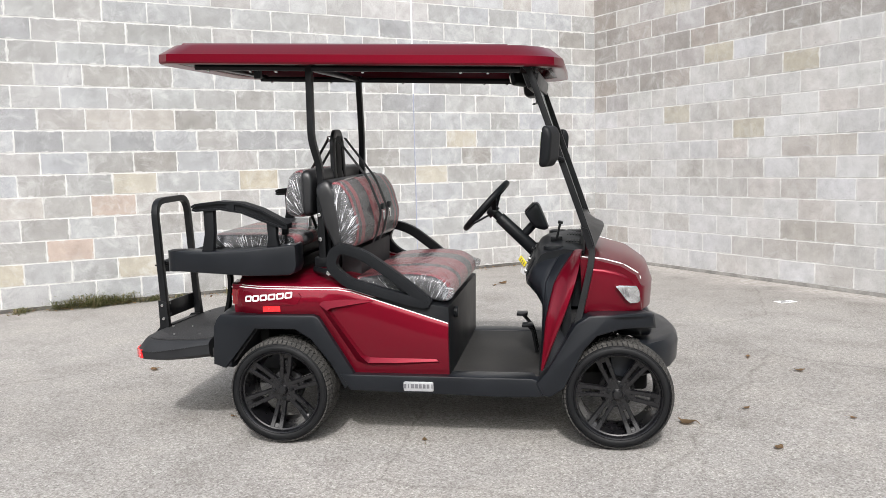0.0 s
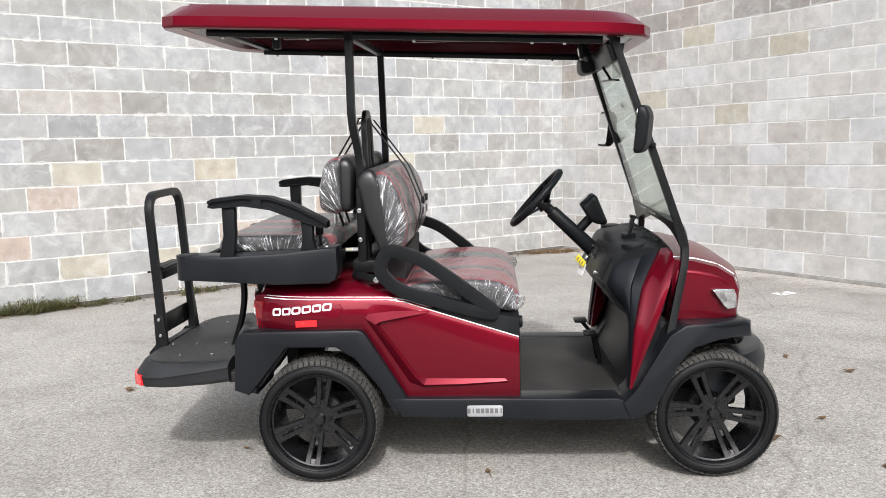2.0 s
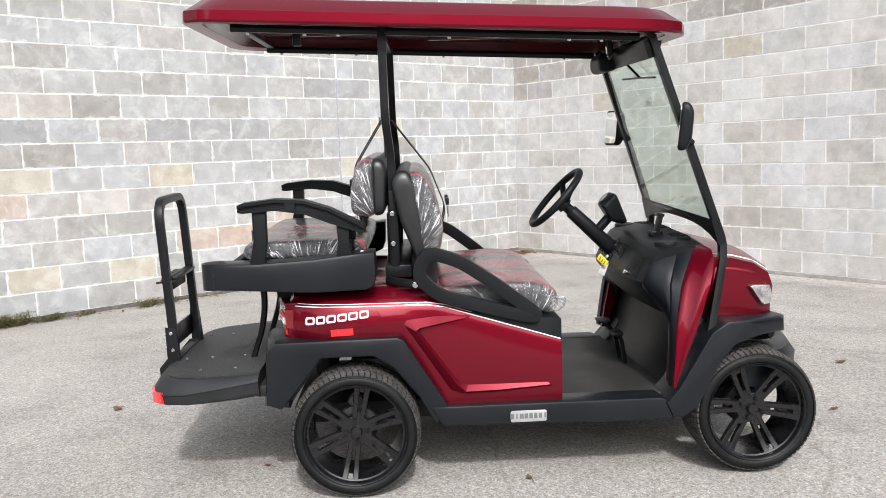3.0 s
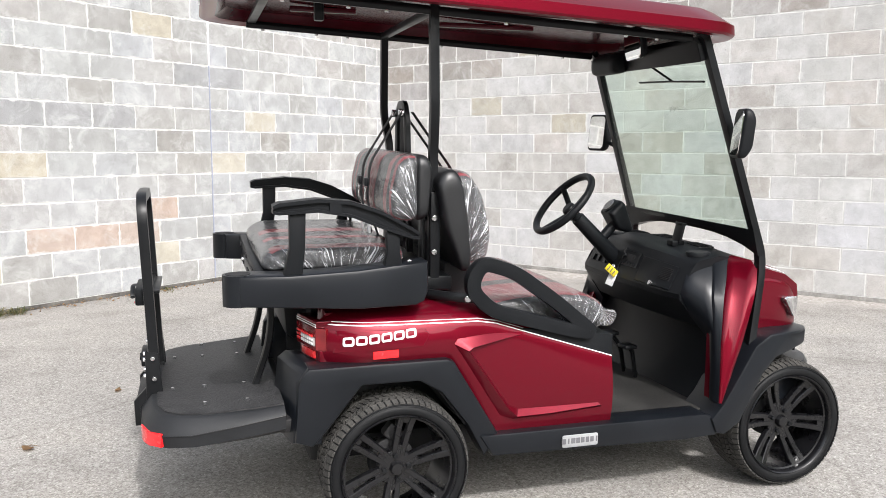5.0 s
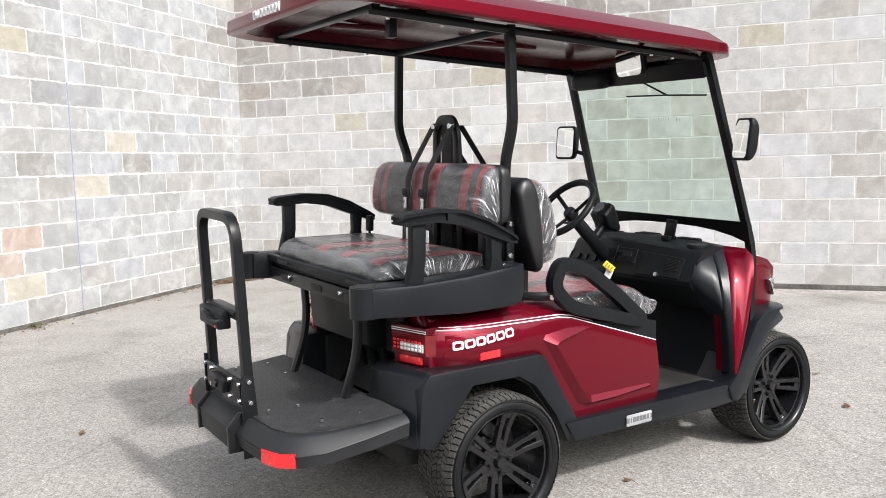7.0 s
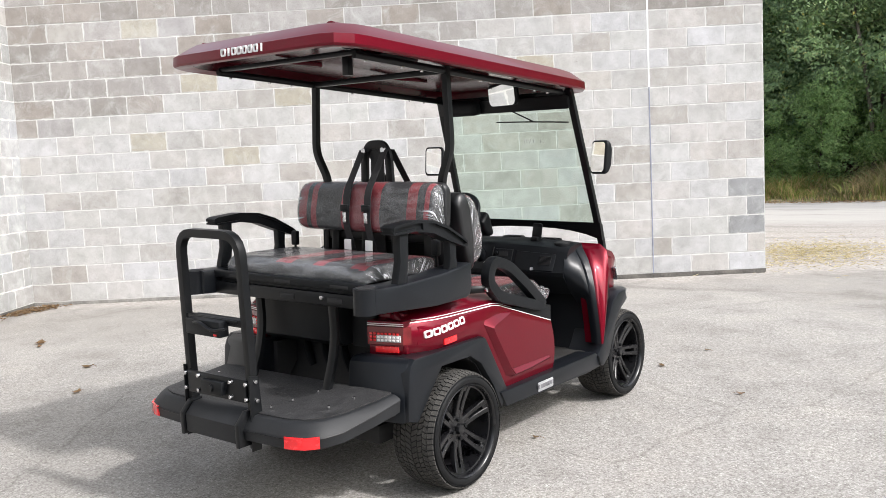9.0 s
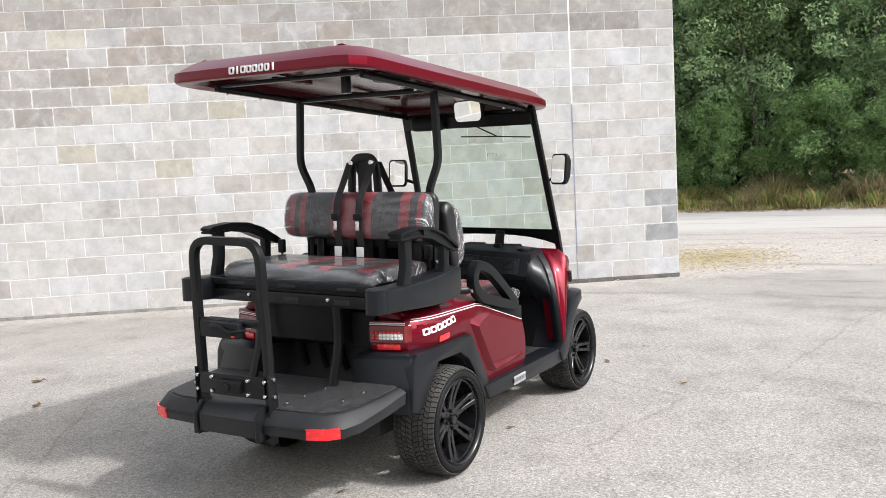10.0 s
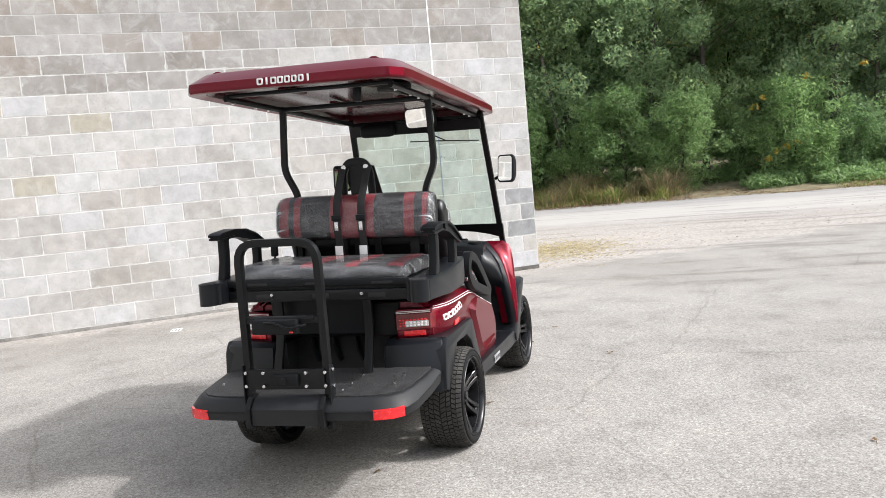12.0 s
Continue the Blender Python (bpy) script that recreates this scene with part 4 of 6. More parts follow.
    for i in range(8):
        for j in range(3):
            cpart("lamp_cell", raked(boxed(-0.2665, s * (0.353 + 0.0165 * i), 0.663 + 0.013 * j, 0.004, 0.011, 0.009, 0.002)), M_REFLECT if i < 2 or j == 2 else M_CELL, light)
    cpart("rear_reflector", raked(boxed(-0.252, s * 0.415, 0.624, 0.014, 0.10, 0.026, 0.003)), M_REFLECT, cart, "red rear reflector strip")
    cpart("rear_corner_trim", raked(boxed(-0.226, s * 0.415, 0.622, 0.052, 0.165, 0.045, 0.006)), M_PAINT, cart)
    cpart("rear_corner_cap", raked(boxed(-0.234, s * 0.4125, 0.728, 0.056, 0.158, 0.024, 0.005)), M_PAINT, cart)
    for z in (0.7225, 0.7295):
        cpart("pinstripe", raked(boxed(-0.2615, s * 0.4125, z, 0.003, 0.156, 0.0032)), M_WHITE, cart)
    # rear fender, its arch and the corner that closes it behind
    arch = [(-0.275, 0.585), (-0.255, 0.607), (0.186, 0.607), (0.210, 0.596), (0.366, 0.335), (0.318, 0.262), (0.258, 0.376), (0.169, 0.492), (0.097, 0.538), (-0.090, 0.539), (-0.207, 0.394), (-0.245, 0.352), (-0.300, 0.372), (-0.288, 0.553)]
    cpart("rear_fender", prism(arch, s * 0.578, s * 0.47, 0.010), M_FENDER, cart, "satin black rear fender")
    corner = prism([(-0.304, 0.365), (-0.215, 0.352), (-0.19, 0.60), (-0.252, 0.606), (-0.278, 0.585)], s * 0.568, s * 0.285, 0.016)
    for v in corner.verts:
        if v.co.x < -0.225:
            v.co.x -= 0.17 * (0.568 - abs(v.co.y))
    cpart("fender_corner", corner, M_FENDER, cart)
    cpart("wheel_liner", prism([(-0.235, 0.36), (-0.200, 0.385), (-0.088, 0.534), (0.095, 0.534), (0.165, 0.49), (0.255, 0.37), (0.29, 0.36), (0.27, 0.55), (0.20, 0.59), (-0.235, 0.59)], s * 0.545, s * 0.26), M_DARK, cart)
cpart("rear_deck", prism([(-0.20, 0.70), (-0.19, 0.765), (0.30, 0.770), (0.36, 0.755), (0.50, 0.70), (0.50, 0.60), (-0.15, 0.60)], -0.47, 0.47, 0.012), M_PAINT, cart, "dark red rear deck")
cpart("seat_base", prism([(0.34, 0.32), (0.34, 0.70), (0.70, 0.655), (0.797, 0.640), (0.797, 0.318)], -0.540, 0.540, 0.006), M_PLASTIC, cart, "black seat base panel")
knob = cpart("lid_latch", rod((0.785, -0.36, 0.585), (0.815, -0.36, 0.585), 0.026, 16, bevel=0.005), M_PLASTIC, cart)
# added bar that keeps sun from leaking between the step and the body
cpart("step_gap_filler", boxed(-0.312, 0, 0.412, 0.060, 1.04, 0.045, 0.008), M_DARK, cart)
# added black covers that hide the red deck beside the bin
for s in (-1, 1):
    cpart("deck_cover", boxed(-0.207, s * 0.268, 0.690, 0.022, 0.130, 0.150, 0.004), M_DARK, cart)
cpart("rear_bulkhead", boxed(-0.10, 0, 0.58, 0.05, 0.86, 0.42, 0.01), M_DARK, cart)
for y in (-0.10, 0.02, 0.14):
    cpart("bulkhead_rib", sweep([(-0.13, y, 0.48), (-0.15, y + 0.02, 0.56), (-0.14, y + 0.03, 0.68)], 0.02, 0.012, 8), M_PLASTIC, cart)
cpart("storage_bin", prism([(-0.285, 0.640), (-0.300, 0.82), (0.0, 0.82), (0.0, 0.62), (-0.26, 0.620)], -0.205, 0.300, 0.012), M_PLASTIC, cart, "black storage bin under the rear seat")

# ---------- rear step and grab rail ----------
def step_plan(inset, z, bulge=0.0):
    pts = [(-0.325, -0.560), (-0.46, -0.556), (-0.60, -0.540), (-0.675, -0.518), (-0.724, -0.474), (-0.748, -0.40), (-0.760, -0.18), (-0.763, 0.0)]
    pts += [(x, -y) for x, y in reversed(pts[:-1])]
    out = []
    for x, y in pts:
        k = 0 if x > -0.33 else inset
        rise = max(0, min(1, (x + 0.62) / 0.3)) * bulge
        out.append((x + (k if x < -0.4 else 0), y - math.copysign(inset, y) if abs(y) > 0.01 else y, z + rise))
    return out


step = cpart("rear_step", rings([step_plan(0.035, 0.368, 0.03), step_plan(0.004, 0.376, 0.04), step_plan(0.0, 0.413, 0.05), step_plan(0.004, 0.422, 0.047), step_plan(0.026, 0.457, 0.022), step_plan(0.032, 0.462, 0.018), step_plan(0.038, 0.463, 0.018)]), M_STEP, cart, "black fold-down rear foot step", 35)
cpart("tread_plate", rings([step_plan(0.046, 0.458, 0.018), step_plan(0.046, 0.4675, 0.018), step_plan(0.050, 0.469, 0.018)]), M_PLATE, step, "stippled black tread plate")
for x in (-0.43, -0.56, -0.66):
    for y in (-0.42, -0.22, 0.22, 0.42):
        if not (x < -0.6 and abs(y) > 0.4):
            cpart("screw", rod((x, y, 0.476), (x, y, 0.484), 0.006, 8), M_CHROME, step)
for s in (-1, 1):
    ref = cpart("step_reflector", rings([[(x, s * y, 0.379), (x, s * y, 0.420), (x + 0.012, s * (y - 0.012), 0.420), (x + 0.012, s * (y - 0.012), 0.379)] for x, y in ((-0.7515, 0.395), (-0.744, 0.432), (-0.727, 0.4755), (-0.690, 0.511))]), M_REFLECT, step, "red step reflector")
cpart("step_groove", sweep(step_plan(-0.001, 0.412, 0.048), 0.0024, 0.0024, 6, r=0), M_STEEL, step)
for y in (-0.172, 0.172):
    cpart("hinge_block", prism([(-0.782, 0.350), (-0.784, 0.435), (-0.745, 0.478), (-0.695, 0.480), (-0.695, 0.350)], y - 0.012, y + 0.012, 0.005), M_STEEL, step)
cpart("step_hinge_cover", prism([(-0.775, 0.362), (-0.778, 0.43), (-0.74, 0.47), (-0.70, 0.474), (-0.70, 0.362)], -0.16, 0.16, 0.010), M_STEP, step)
rail = cpart("grab_rail", sweep([(-0.712, -0.187, 0.335), (-0.712, -0.187, 0.50), (-0.735, -0.182, 1.115), (-0.735, 0.182, 1.115), (-0.712, 0.187, 0.50), (-0.712, 0.187, 0.335)], 0.0165, 0.0165, 12, r=0.085, square=True), M_STEEL, cart, "black tubular rear grab rail")
cpart("rail_crossbar", boxed(-0.724, 0, 0.795, 0.022, 0.36, 0.028, 0.004), M_STEEL, rail)
holder = cpart("receiver_box", boxed(-0.750, 0.02, 0.772, 0.045, 0.21, 0.060, 0.006), M_PLASTIC, rail, "black accessory bracket with a red tab")
cpart("latch_bar", sweep([(-0.778, 0.06, 0.792), (-0.784, 0.02, 0.796), (-0.782, -0.05, 0.770), (-0.776, -0.13, 0.782)], 0.005, 0.008, 8, r=0.02), M_STEEL, holder)
cpart("red_tab", boxed(-0.7735, -0.060, 0.752, 0.004, 0.018, 0.007, 0.001), M_REFLECT, holder)
cpart("tray_shelf", boxed(-0.715, 0, 0.800, 0.05, 0.30, 0.012, 0.003), M_STEEL, holder)
base = cpart("rail_base_plate", boxed(-0.735, 0, 0.548, 0.010, 0.36, 0.085, 0.003), M_STEEL, rail)
cpart("hitch_receiver", boxed(-0.748, 0, 0.548, 0.03, 0.13, 0.05, 0.004), M_PLASTIC, base)
rod_b = rod((-0.77, 0, 0.545), (-0.745, 0, 0.545), 0.014, 12)
cpart("hitch_pin", rod_b, M_STEEL, base)
for y in (-0.187, 0.187, -0.10, 0.10):
    for z in (0.522, 0.578):
        bolt(base, -0.738 if abs(y) > 0.15 else -0.742, y, z, "x", 0.008, 0.012)
for s in (-1, 1):
    cpart("rail_side_plate", prism([(-0.742, 0.33), (-0.742, 0.61), (-0.70, 0.60), (-0.69, 0.47), (-0.70, 0.33)], s * 0.206, s * 0.200, 0.002), M_STEEL, rail)
    bolt(rail, -0.718, s * 0.21, 0.585)
    bolt(rail, -0.715, s * 0.21, 0.515)
    cpart("seat_leg", sweep([(-0.345, s * 0.228, 0.83), (-0.335, s * 0.228, 0.70), (-0.350, s * 0.230, 0.60), (-0.395, s * 0.232, 0.47)], 0.012, 0.021, 10, r=0.05, square=True), M_STEEL, cart)

# ---------- rear seat ----------
frame_bar = cpart("rear_seat_frame", boxed(-0.20, 0, 0.858, 0.36, 0.90, 0.075, 0.012), M_PLASTIC, cart, "black moulded rear seat frame")
cpart("frame_lip", boxed(-0.388, 0, 0.896, 0.026, 0.94, 0.030, 0.005), M_PLASTIC, frame_bar)
cpart("frame_rail", boxed(-0.385, 0, 0.838, 0.022, 0.93, 0.052, 0.005), M_STEEL, frame_bar)
for y in (-0.30, -0.02, 0.27):
    cpart("slot", boxed(-0.397, y, 0.836, 0.006, 0.085, 0.022, 0.002), M_DARK, frame_bar)
for y in (-0.33, 0.0, 0.30):
    cpart("slot", boxed(-0.402, y, 0.893, 0.004, 0.10, 0.012, 0.001), M_DARK, frame_bar)
for y in (-0.228, 0.228):
    bolt(frame_bar, -0.398, y, 0.845, "x", 0.008, 0.008)
SPLIT = [-0.42 + 0.84 * q for q in (0.06, 0.10, 0.165, 0.35, 0.40, 0.57, 0.585, 0.635, 0.83, 0.875, 0.91)]
red_bounds = [(-0.394, SPLIT[0]), (SPLIT[1], SPLIT[2]), (SPLIT[3], SPLIT[5]), (SPLIT[6], SPLIT[7]), (SPLIT[8], SPLIT[9]), (SPLIT[10], 0.394)]


def cx_(pts):
    return sum(p[0] for p in pts) / len(pts)


def cz_(pts):
    return sum(p[1] for p in pts) / len(pts)


def seat(name, profile, half, label, haze=0.035, gather=1.0, off=(0.0, 0.0), bounds=red_bounds, swell=0.02, edge=0.045, behind=-9.0):
    b = cushion(profile, -half, half, edge, swell, [y * half / 0.42 for y in SPLIT])
    b = striped(b, [(a * half / 0.42, c * half / 0.42) for a, c in bounds], behind)
    lean(b)
    ob = part(name, b, M_VINYL, cart, label, 50)
    ob.data.materials.append(M_VINYL_RED)
    film = cushion([((x - cx_(profile)) * 1.012 + cx_(profile), (z - cz_(profile)) * 1.03 + cz_(profile)) for x, z in profile], -half - 0.006, half + 0.006, edge, swell)
    wrap = cpart("wrapping_film", film, wrap_material(name + "_film", cx_(profile) + off[0], cz_(profile) + off[1], half, haze, gather), ob, "crumpled clear wrapping film", 60)
    wrap.visible_shadow = False
    return ob


seat("rear_seat_cushion", [(-0.375, 0.900), (-0.375, 0.945), (-0.33, 0.972), (0.0, 0.970), (0.08, 0.955), (0.08, 0.900)], 0.435, "film-wrapped black and red rear seat cushion", haze=0.085, behind=-0.350, off=(0.02, -0.16), bounds=[(-0.40, -0.325), (-0.20, -0.12), (0.02, 0.10)])
rb = seat("rear_backrest", [(0.035, 1.055), (0.030, 1.13), (0.055, 1.235), (0.085, 1.262), (0.125, 1.262), (0.125, 1.06), (0.10, 1.045)], 0.435, "film-wrapped black backrest with red stripes", off=(0.05, -0.13))
cpart("backrest_shell", cushion([(0.118, 1.045), (0.118, 1.265), (0.158, 1.262), (0.172, 1.22), (0.158, 1.055)], -0.438, 0.438, 0.03), M_VINYL_BARE, rb)
for s in (-1, 1):
    tray = cpart("side_tray", prism([(-0.455, 0.815), (-0.455, 0.912), (-0.30, 0.908), (-0.10, 0.916), (0.02, 0.928), (0.122, 0.936), (0.124, 0.840), (0.112, 0.806), (0.085, 0.793), (-0.10, 0.790)], s * 0.575, s * 0.46, 0.012), M_FENDER, cart, "black rear side tray")
    cup = cpart("cup_holder", sweep([(-0.455, s * 0.525, 0.815), (-0.455, s * 0.525, 0.912)], 0.046, 0.046, 24, r=0), M_FENDER, tray)
    cpart("cup_well", rod((-0.455, s * 0.525, 0.900), (-0.455, s * 0.525, 0.9135), 0.037, 20), M_DARK, cup)
    line = ((-0.352, 1.098, 1.120), (-0.335, 1.094, 1.128), (-0.22, 1.100, 1.139), (-0.12, 1.084, 1.131), (-0.03, 1.048, 1.101), (0.07, 1.013, 1.047), (0.092, 1.012, 1.032))

    def beam(lo, hi, ya, yb):
        return rings([[(x, s * yb, hi(z0, z1)), (x, s * yb, lo(z0, z1)), (x, s * ya, lo(z0, z1)), (x, s * ya, hi(z0, z1))] for x, z0, z1 in line])

    arm = cpart("armrest", beam(lambda p, q: q - 0.011, lambda p, q: q, 0.512, 0.580), M_PLASTIC, cart, "black plastic rear armrest", 30)
    cpart("armrest_web", beam(lambda p, q: p + 0.002, lambda p, q: q - 0.004, 0.524, 0.568), M_PLASTIC, arm, smooth=30)
    cpart("armrest_lip", beam(lambda p, q: p - 0.002, lambda p, q: p + 0.007, 0.514, 0.577), M_PLASTIC, arm, smooth=30)
    cpart("armrest_strap", rings([[(x, s * 0.5785, z0), (x, s * 0.5785, z1), (x, s * 0.56, z1), (x, s * 0.56, z0)] for x, z0, z1 in ((-0.185, 1.098, 1.134), (-0.150, 1.094, 1.132))]), M_PLASTIC, arm)
    cpart("armrest_post", prism([(-0.305, 1.10), (-0.255, 1.10), (-0.258, 0.99), (-0.268, 0.903), (-0.325, 0.903), (-0.305, 0.99)], s * 0.565, s * 0.527, 0.006), M_PLASTIC, arm)
    cpart("armrest_post", prism([(-0.01, 1.045), (0.037, 1.04), (0.034, 0.97), (0.044, 0.92), (-0.016, 0.92), (-0.006, 0.97)], s * 0.565, s * 0.527, 0.006), M_PLASTIC, arm)
    stalk = cpart("buckle_stalk", rod((0.040, s * 0.452, 0.90), (0.036, s * 0.452, 0.975), 0.006, 8), M_STEEL, cart)
    cpart("seat_buckle", boxed(0.036, s * 0.452, 1.003, 0.026, 0.036, 0.066, 0.006), M_PLASTIC, stalk, "black seat belt buckle")
    bolt(cart, 0.075, s * 0.515, 0.925, r=0.011)

# ---------- front seat ----------
seat("front_seat_cushion", [(0.36, 0.725), (0.36, 0.768), (0.45, 0.782), (0.62, 0.788), (0.735, 0.776), (0.795, 0.735), (0.803, 0.685), (0.78, 0.650), (0.55, 0.68)], 0.495, "film-wrapped black and red front bench cushion", haze=0.10, gather=0.6, off=(0.06, -0.16), swell=0.01, bounds=[(-0.40, -0.20), (-0.12, 0.10), (0.22, 0.40)])
fb = seat("front_backrest", [(0.262, 0.915), (0.235, 1.178), (0.255, 1.208), (0.296, 1.204), (0.342, 1.140), (0.377, 0.998), (0.362, 0.910), (0.31, 0.893)], 0.45, "film-wrapped black front backrest with red stripes", off=(-0.04, -0.17))
cpart("backrest_shell", cushion([(0.275, 0.872), (0.216, 1.02), (0.183, 1.178), (0.208, 1.214), (0.246, 1.218), (0.272, 1.18), (0.298, 1.03), (0.306, 0.915), (0.300, 0.875)], -0.458, 0.458, 0.022), M_VINYL_BARE, fb)
for s in (-1, 1):
    cpart("corner_film", cushion([(0.750, 0.672), (0.762, 0.742), (0.785, 0.726), (0.825, 0.718), (0.815, 0.682), (0.790, 0.662)], s * 0.522, s * 0.485, 0.014), M_FILM, cart, "crumpled clear film at the cushion corner", 0)
    hip = cpart("hip_restraint", sweep([(0.305, s * 0.540, 0.922), (0.42, s * 0.540, 0.886), (0.56, s * 0.540, 0.785), (0.715, s * 0.540, 0.655), (0.64, s * 0.540, 0.668), (0.345, s * 0.540, 0.754), (0.268, s * 0.540, 0.835)], 0.025, 0.023, 12, True, 0.05, True), M_PLASTIC, cart, "black looped hip restraint")
    bolt(hip, 0.262, s * 0.545, 0.80, r=0.012)
    cpart("hinge_arm", sweep([(0.16, s * 0.42, 0.80), (0.22, s * 0.50, 0.80), (0.30, s * 0.55, 0.80)], 0.012, 0.016, 8, square=True), M_STEEL, cart)
    # rear roof pillars
    pil = cpart("rear_pillar", sweep([(0.174, s * 0.412, 1.735), (0.175, s * 0.430, 1.40), (0.188, s * 0.365, 1.27), (0.185, s * 0.37, 0.86)], 0.0155, 0.0155, 12, r=0.045, square=True), M_STEEL, cart, "black tubular rear roof pillar")
    bar = cpart("seat_bracket", boxed(0.19, s * 0.395, 0.99, 0.034, 0.010, 0.30, 0.004), M_STEEL, cart)
    for z in (0.94, 1.055):
        bolt(bar, 0.185, s * 0.404, z, r=0.010)
cpart("seat_back_frame", boxed(0.20, 0, 0.83, 0.10, 0.80, 0.05, 0.006), M_STEEL, cart)
cpart("seat_back_bar", boxed(0.19, 0, 1.02, 0.04, 0.74, 0.05, 0.006), M_STEEL, cart)
for s in (-1, 1):
    cpart("seat_strut", boxed(0.185, s * 0.30, 0.94, 0.05, 0.05, 0.22, 0.006), M_STEEL, cart)
cpart("mechanism_cover", boxed(0.30, 0.0, 0.82, 0.10, 0.60, 0.13, 0.01), M_DARK, cart)

# ---------- harness tower and belts ----------
tower = cpart("harness_bar", sweep([(0.172, -0.100, 0.90), (0.162, -0.076, 1.380), (0.162, -0.045, 1.428), (0.162, 0.045, 1.428), (0.162, 0.076, 1.380), (0.172, 0.100, 0.90)], 0.012, 0.02, 10, r=0.04, square=True), M_STEEL, cart, "black harness mounting bar")
cpart("tower_plate", boxed(0.166, 0, 1.18, 0.012, 0.08, 0.50, 0.004), M_DARK, tower)
for s in (-1, 1):
    for z in (1.402,):
        bolt(tower, 0.146, s * 0.062, z, "x", 0.014, 0.012)
    for dx, (xa, xb) in ((-1, (0.168, 0.028)), (1, (0.212, 0.372))):
        y1, y2 = s * 0.072, s * 0.068
        lo = sweep([(0.163 + dx * 0.02, y1, 1.405), (xb if dx < 0 else 0.335, y2, 1.225 if dx < 0 else 1.20), (xb - 0.012 if dx < 0 else xb + 0.022, y2, 1.10 if dx < 0 else 1.04), (xb + 0.005 if dx < 0 else 0.37, y2, 1.03 if dx < 0 else 0.93), (xb + 0.03 if dx < 0 else 0.34, y2, 0.96 if dx < 0 else 0.87)], 0.0025, 0.021, 8, r=0.03, square=True)
        belt = cpart("harness_belt", lo, M_WEB, cart, "black webbing harness belt")
        bx = (xb - 0.016) if dx < 0 else 0.402
        bz = 1.135 if dx < 0 else 1.045
        cpart("buckle", boxed(bx, y2, bz + 0.02, 0.014, 0.05, 0.03, 0.004), M_PLASTIC, belt)
        cpart("tongue", boxed(bx - 0.003 * (1 if dx < 0 else -1), y2, bz - 0.022, 0.005, 0.022, 0.045, 0.002), M_CHROME, belt)
        if dx < 0:
            cpart("belt_label", boxed(0.024, y2, 0.992, 0.006, 0.042, 0.046, 0.001), M_WHITE, belt, "small white belt label")

# ---------- roof ----------
def roof_z(x):
    return 1.754 - 0.0475 * (x + 0.49)


def roof_loop(inset, dz, x_in=None):
    w, xa, xb = 0.541 - inset, -0.528 + (inset if x_in is None else x_in), 1.312 - (inset if x_in is None else x_in)
    pts = [(xa, -w + 0.115), (xa + 0.018, -w + 0.055), (xa + 0.075, -w + 0.010), (xa + 0.14, -w), (xb - 0.22, -w), (xb - 0.12, -w + 0.012), (xb - 0.045, -w + 0.065), (xb - 0.010, -w + 0.15)]
    pts += [(x, -y) for x, y in reversed(pts)]
    return [(x, y + 0.016, roof_z(x) + dz) for x, y in pts]


roof = cpart("roof", rings([roof_loop(0.055, 0.012), roof_loop(0.018, 0.0), roof_loop(0.004, 0.004), roof_loop(0.0, 0.012), roof_loop(0.002, 0.045), roof_loop(0.010, 0.051), roof_loop(0.056, 0.090), roof_loop(0.068, 0.095), roof_loop(0.18, 0.100), roof_loop(0.30, 0.102)], False, True), M_PAINT, cart, "dark red moulded canopy roof", 28)
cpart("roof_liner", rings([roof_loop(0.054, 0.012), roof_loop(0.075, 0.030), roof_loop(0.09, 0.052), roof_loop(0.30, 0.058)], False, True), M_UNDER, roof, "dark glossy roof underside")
for s in (-1, 1):
    cpart("roof_ridge", sweep([(x, s * 0.385 + 0.016, roof_z(x) + 0.083) for x in (-0.43, 0.3, 1.06)], 0.024, 0.034, 12, r=0), M_PAINT, roof)
    cpart("roof_rail", sweep([(-0.36, s * 0.415, roof_z(-0.36) - 0.004), (1.12, s * 0.415, roof_z(1.12) - 0.006)], 0.014, 0.012, 8, square=True), M_STEEL, cart)
    for x in (-0.30, -0.10, 0.02, 0.42, 0.86, 0.98):
        bolt(cart, x, s * 0.415, roof_z(x) - 0.020, "z", 0.007, 0.006)
    for x, l in ((-0.1, 0.24), (0.55, 0.40)):
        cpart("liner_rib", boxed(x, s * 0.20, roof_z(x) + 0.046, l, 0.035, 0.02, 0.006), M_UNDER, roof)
cpart("roof_crossbar", boxed(0.17, 0, roof_z(0.17) - 0.004, 0.026, 0.84, 0.024, 0.004), M_STEEL, cart)
cpart("roof_crossbar", boxed(1.17, 0, roof_z(1.17) - 0.006, 0.03, 0.84, 0.024, 0.004), M_STEEL, cart)
cpart("rear_light_bar", boxed(-0.34, 0.0, roof_z(-0.34) + 0.008, 0.03, 0.84, 0.018, 0.004), M_STEEL, cart)
cpart("roof_speaker", rod((0.0, -0.30, roof_z(0) + 0.02), (0.0, -0.30, roof_z(0) + 0.05), 0.085, 28, bevel=0.006), M_DARK, cart, "round black roof speaker")
cpart("centre_strut", boxed(-0.16, -0.17, roof_z(-0.16) + 0.005, 0.03, 0.035, 0.09, 0.004), M_STEEL, cart)
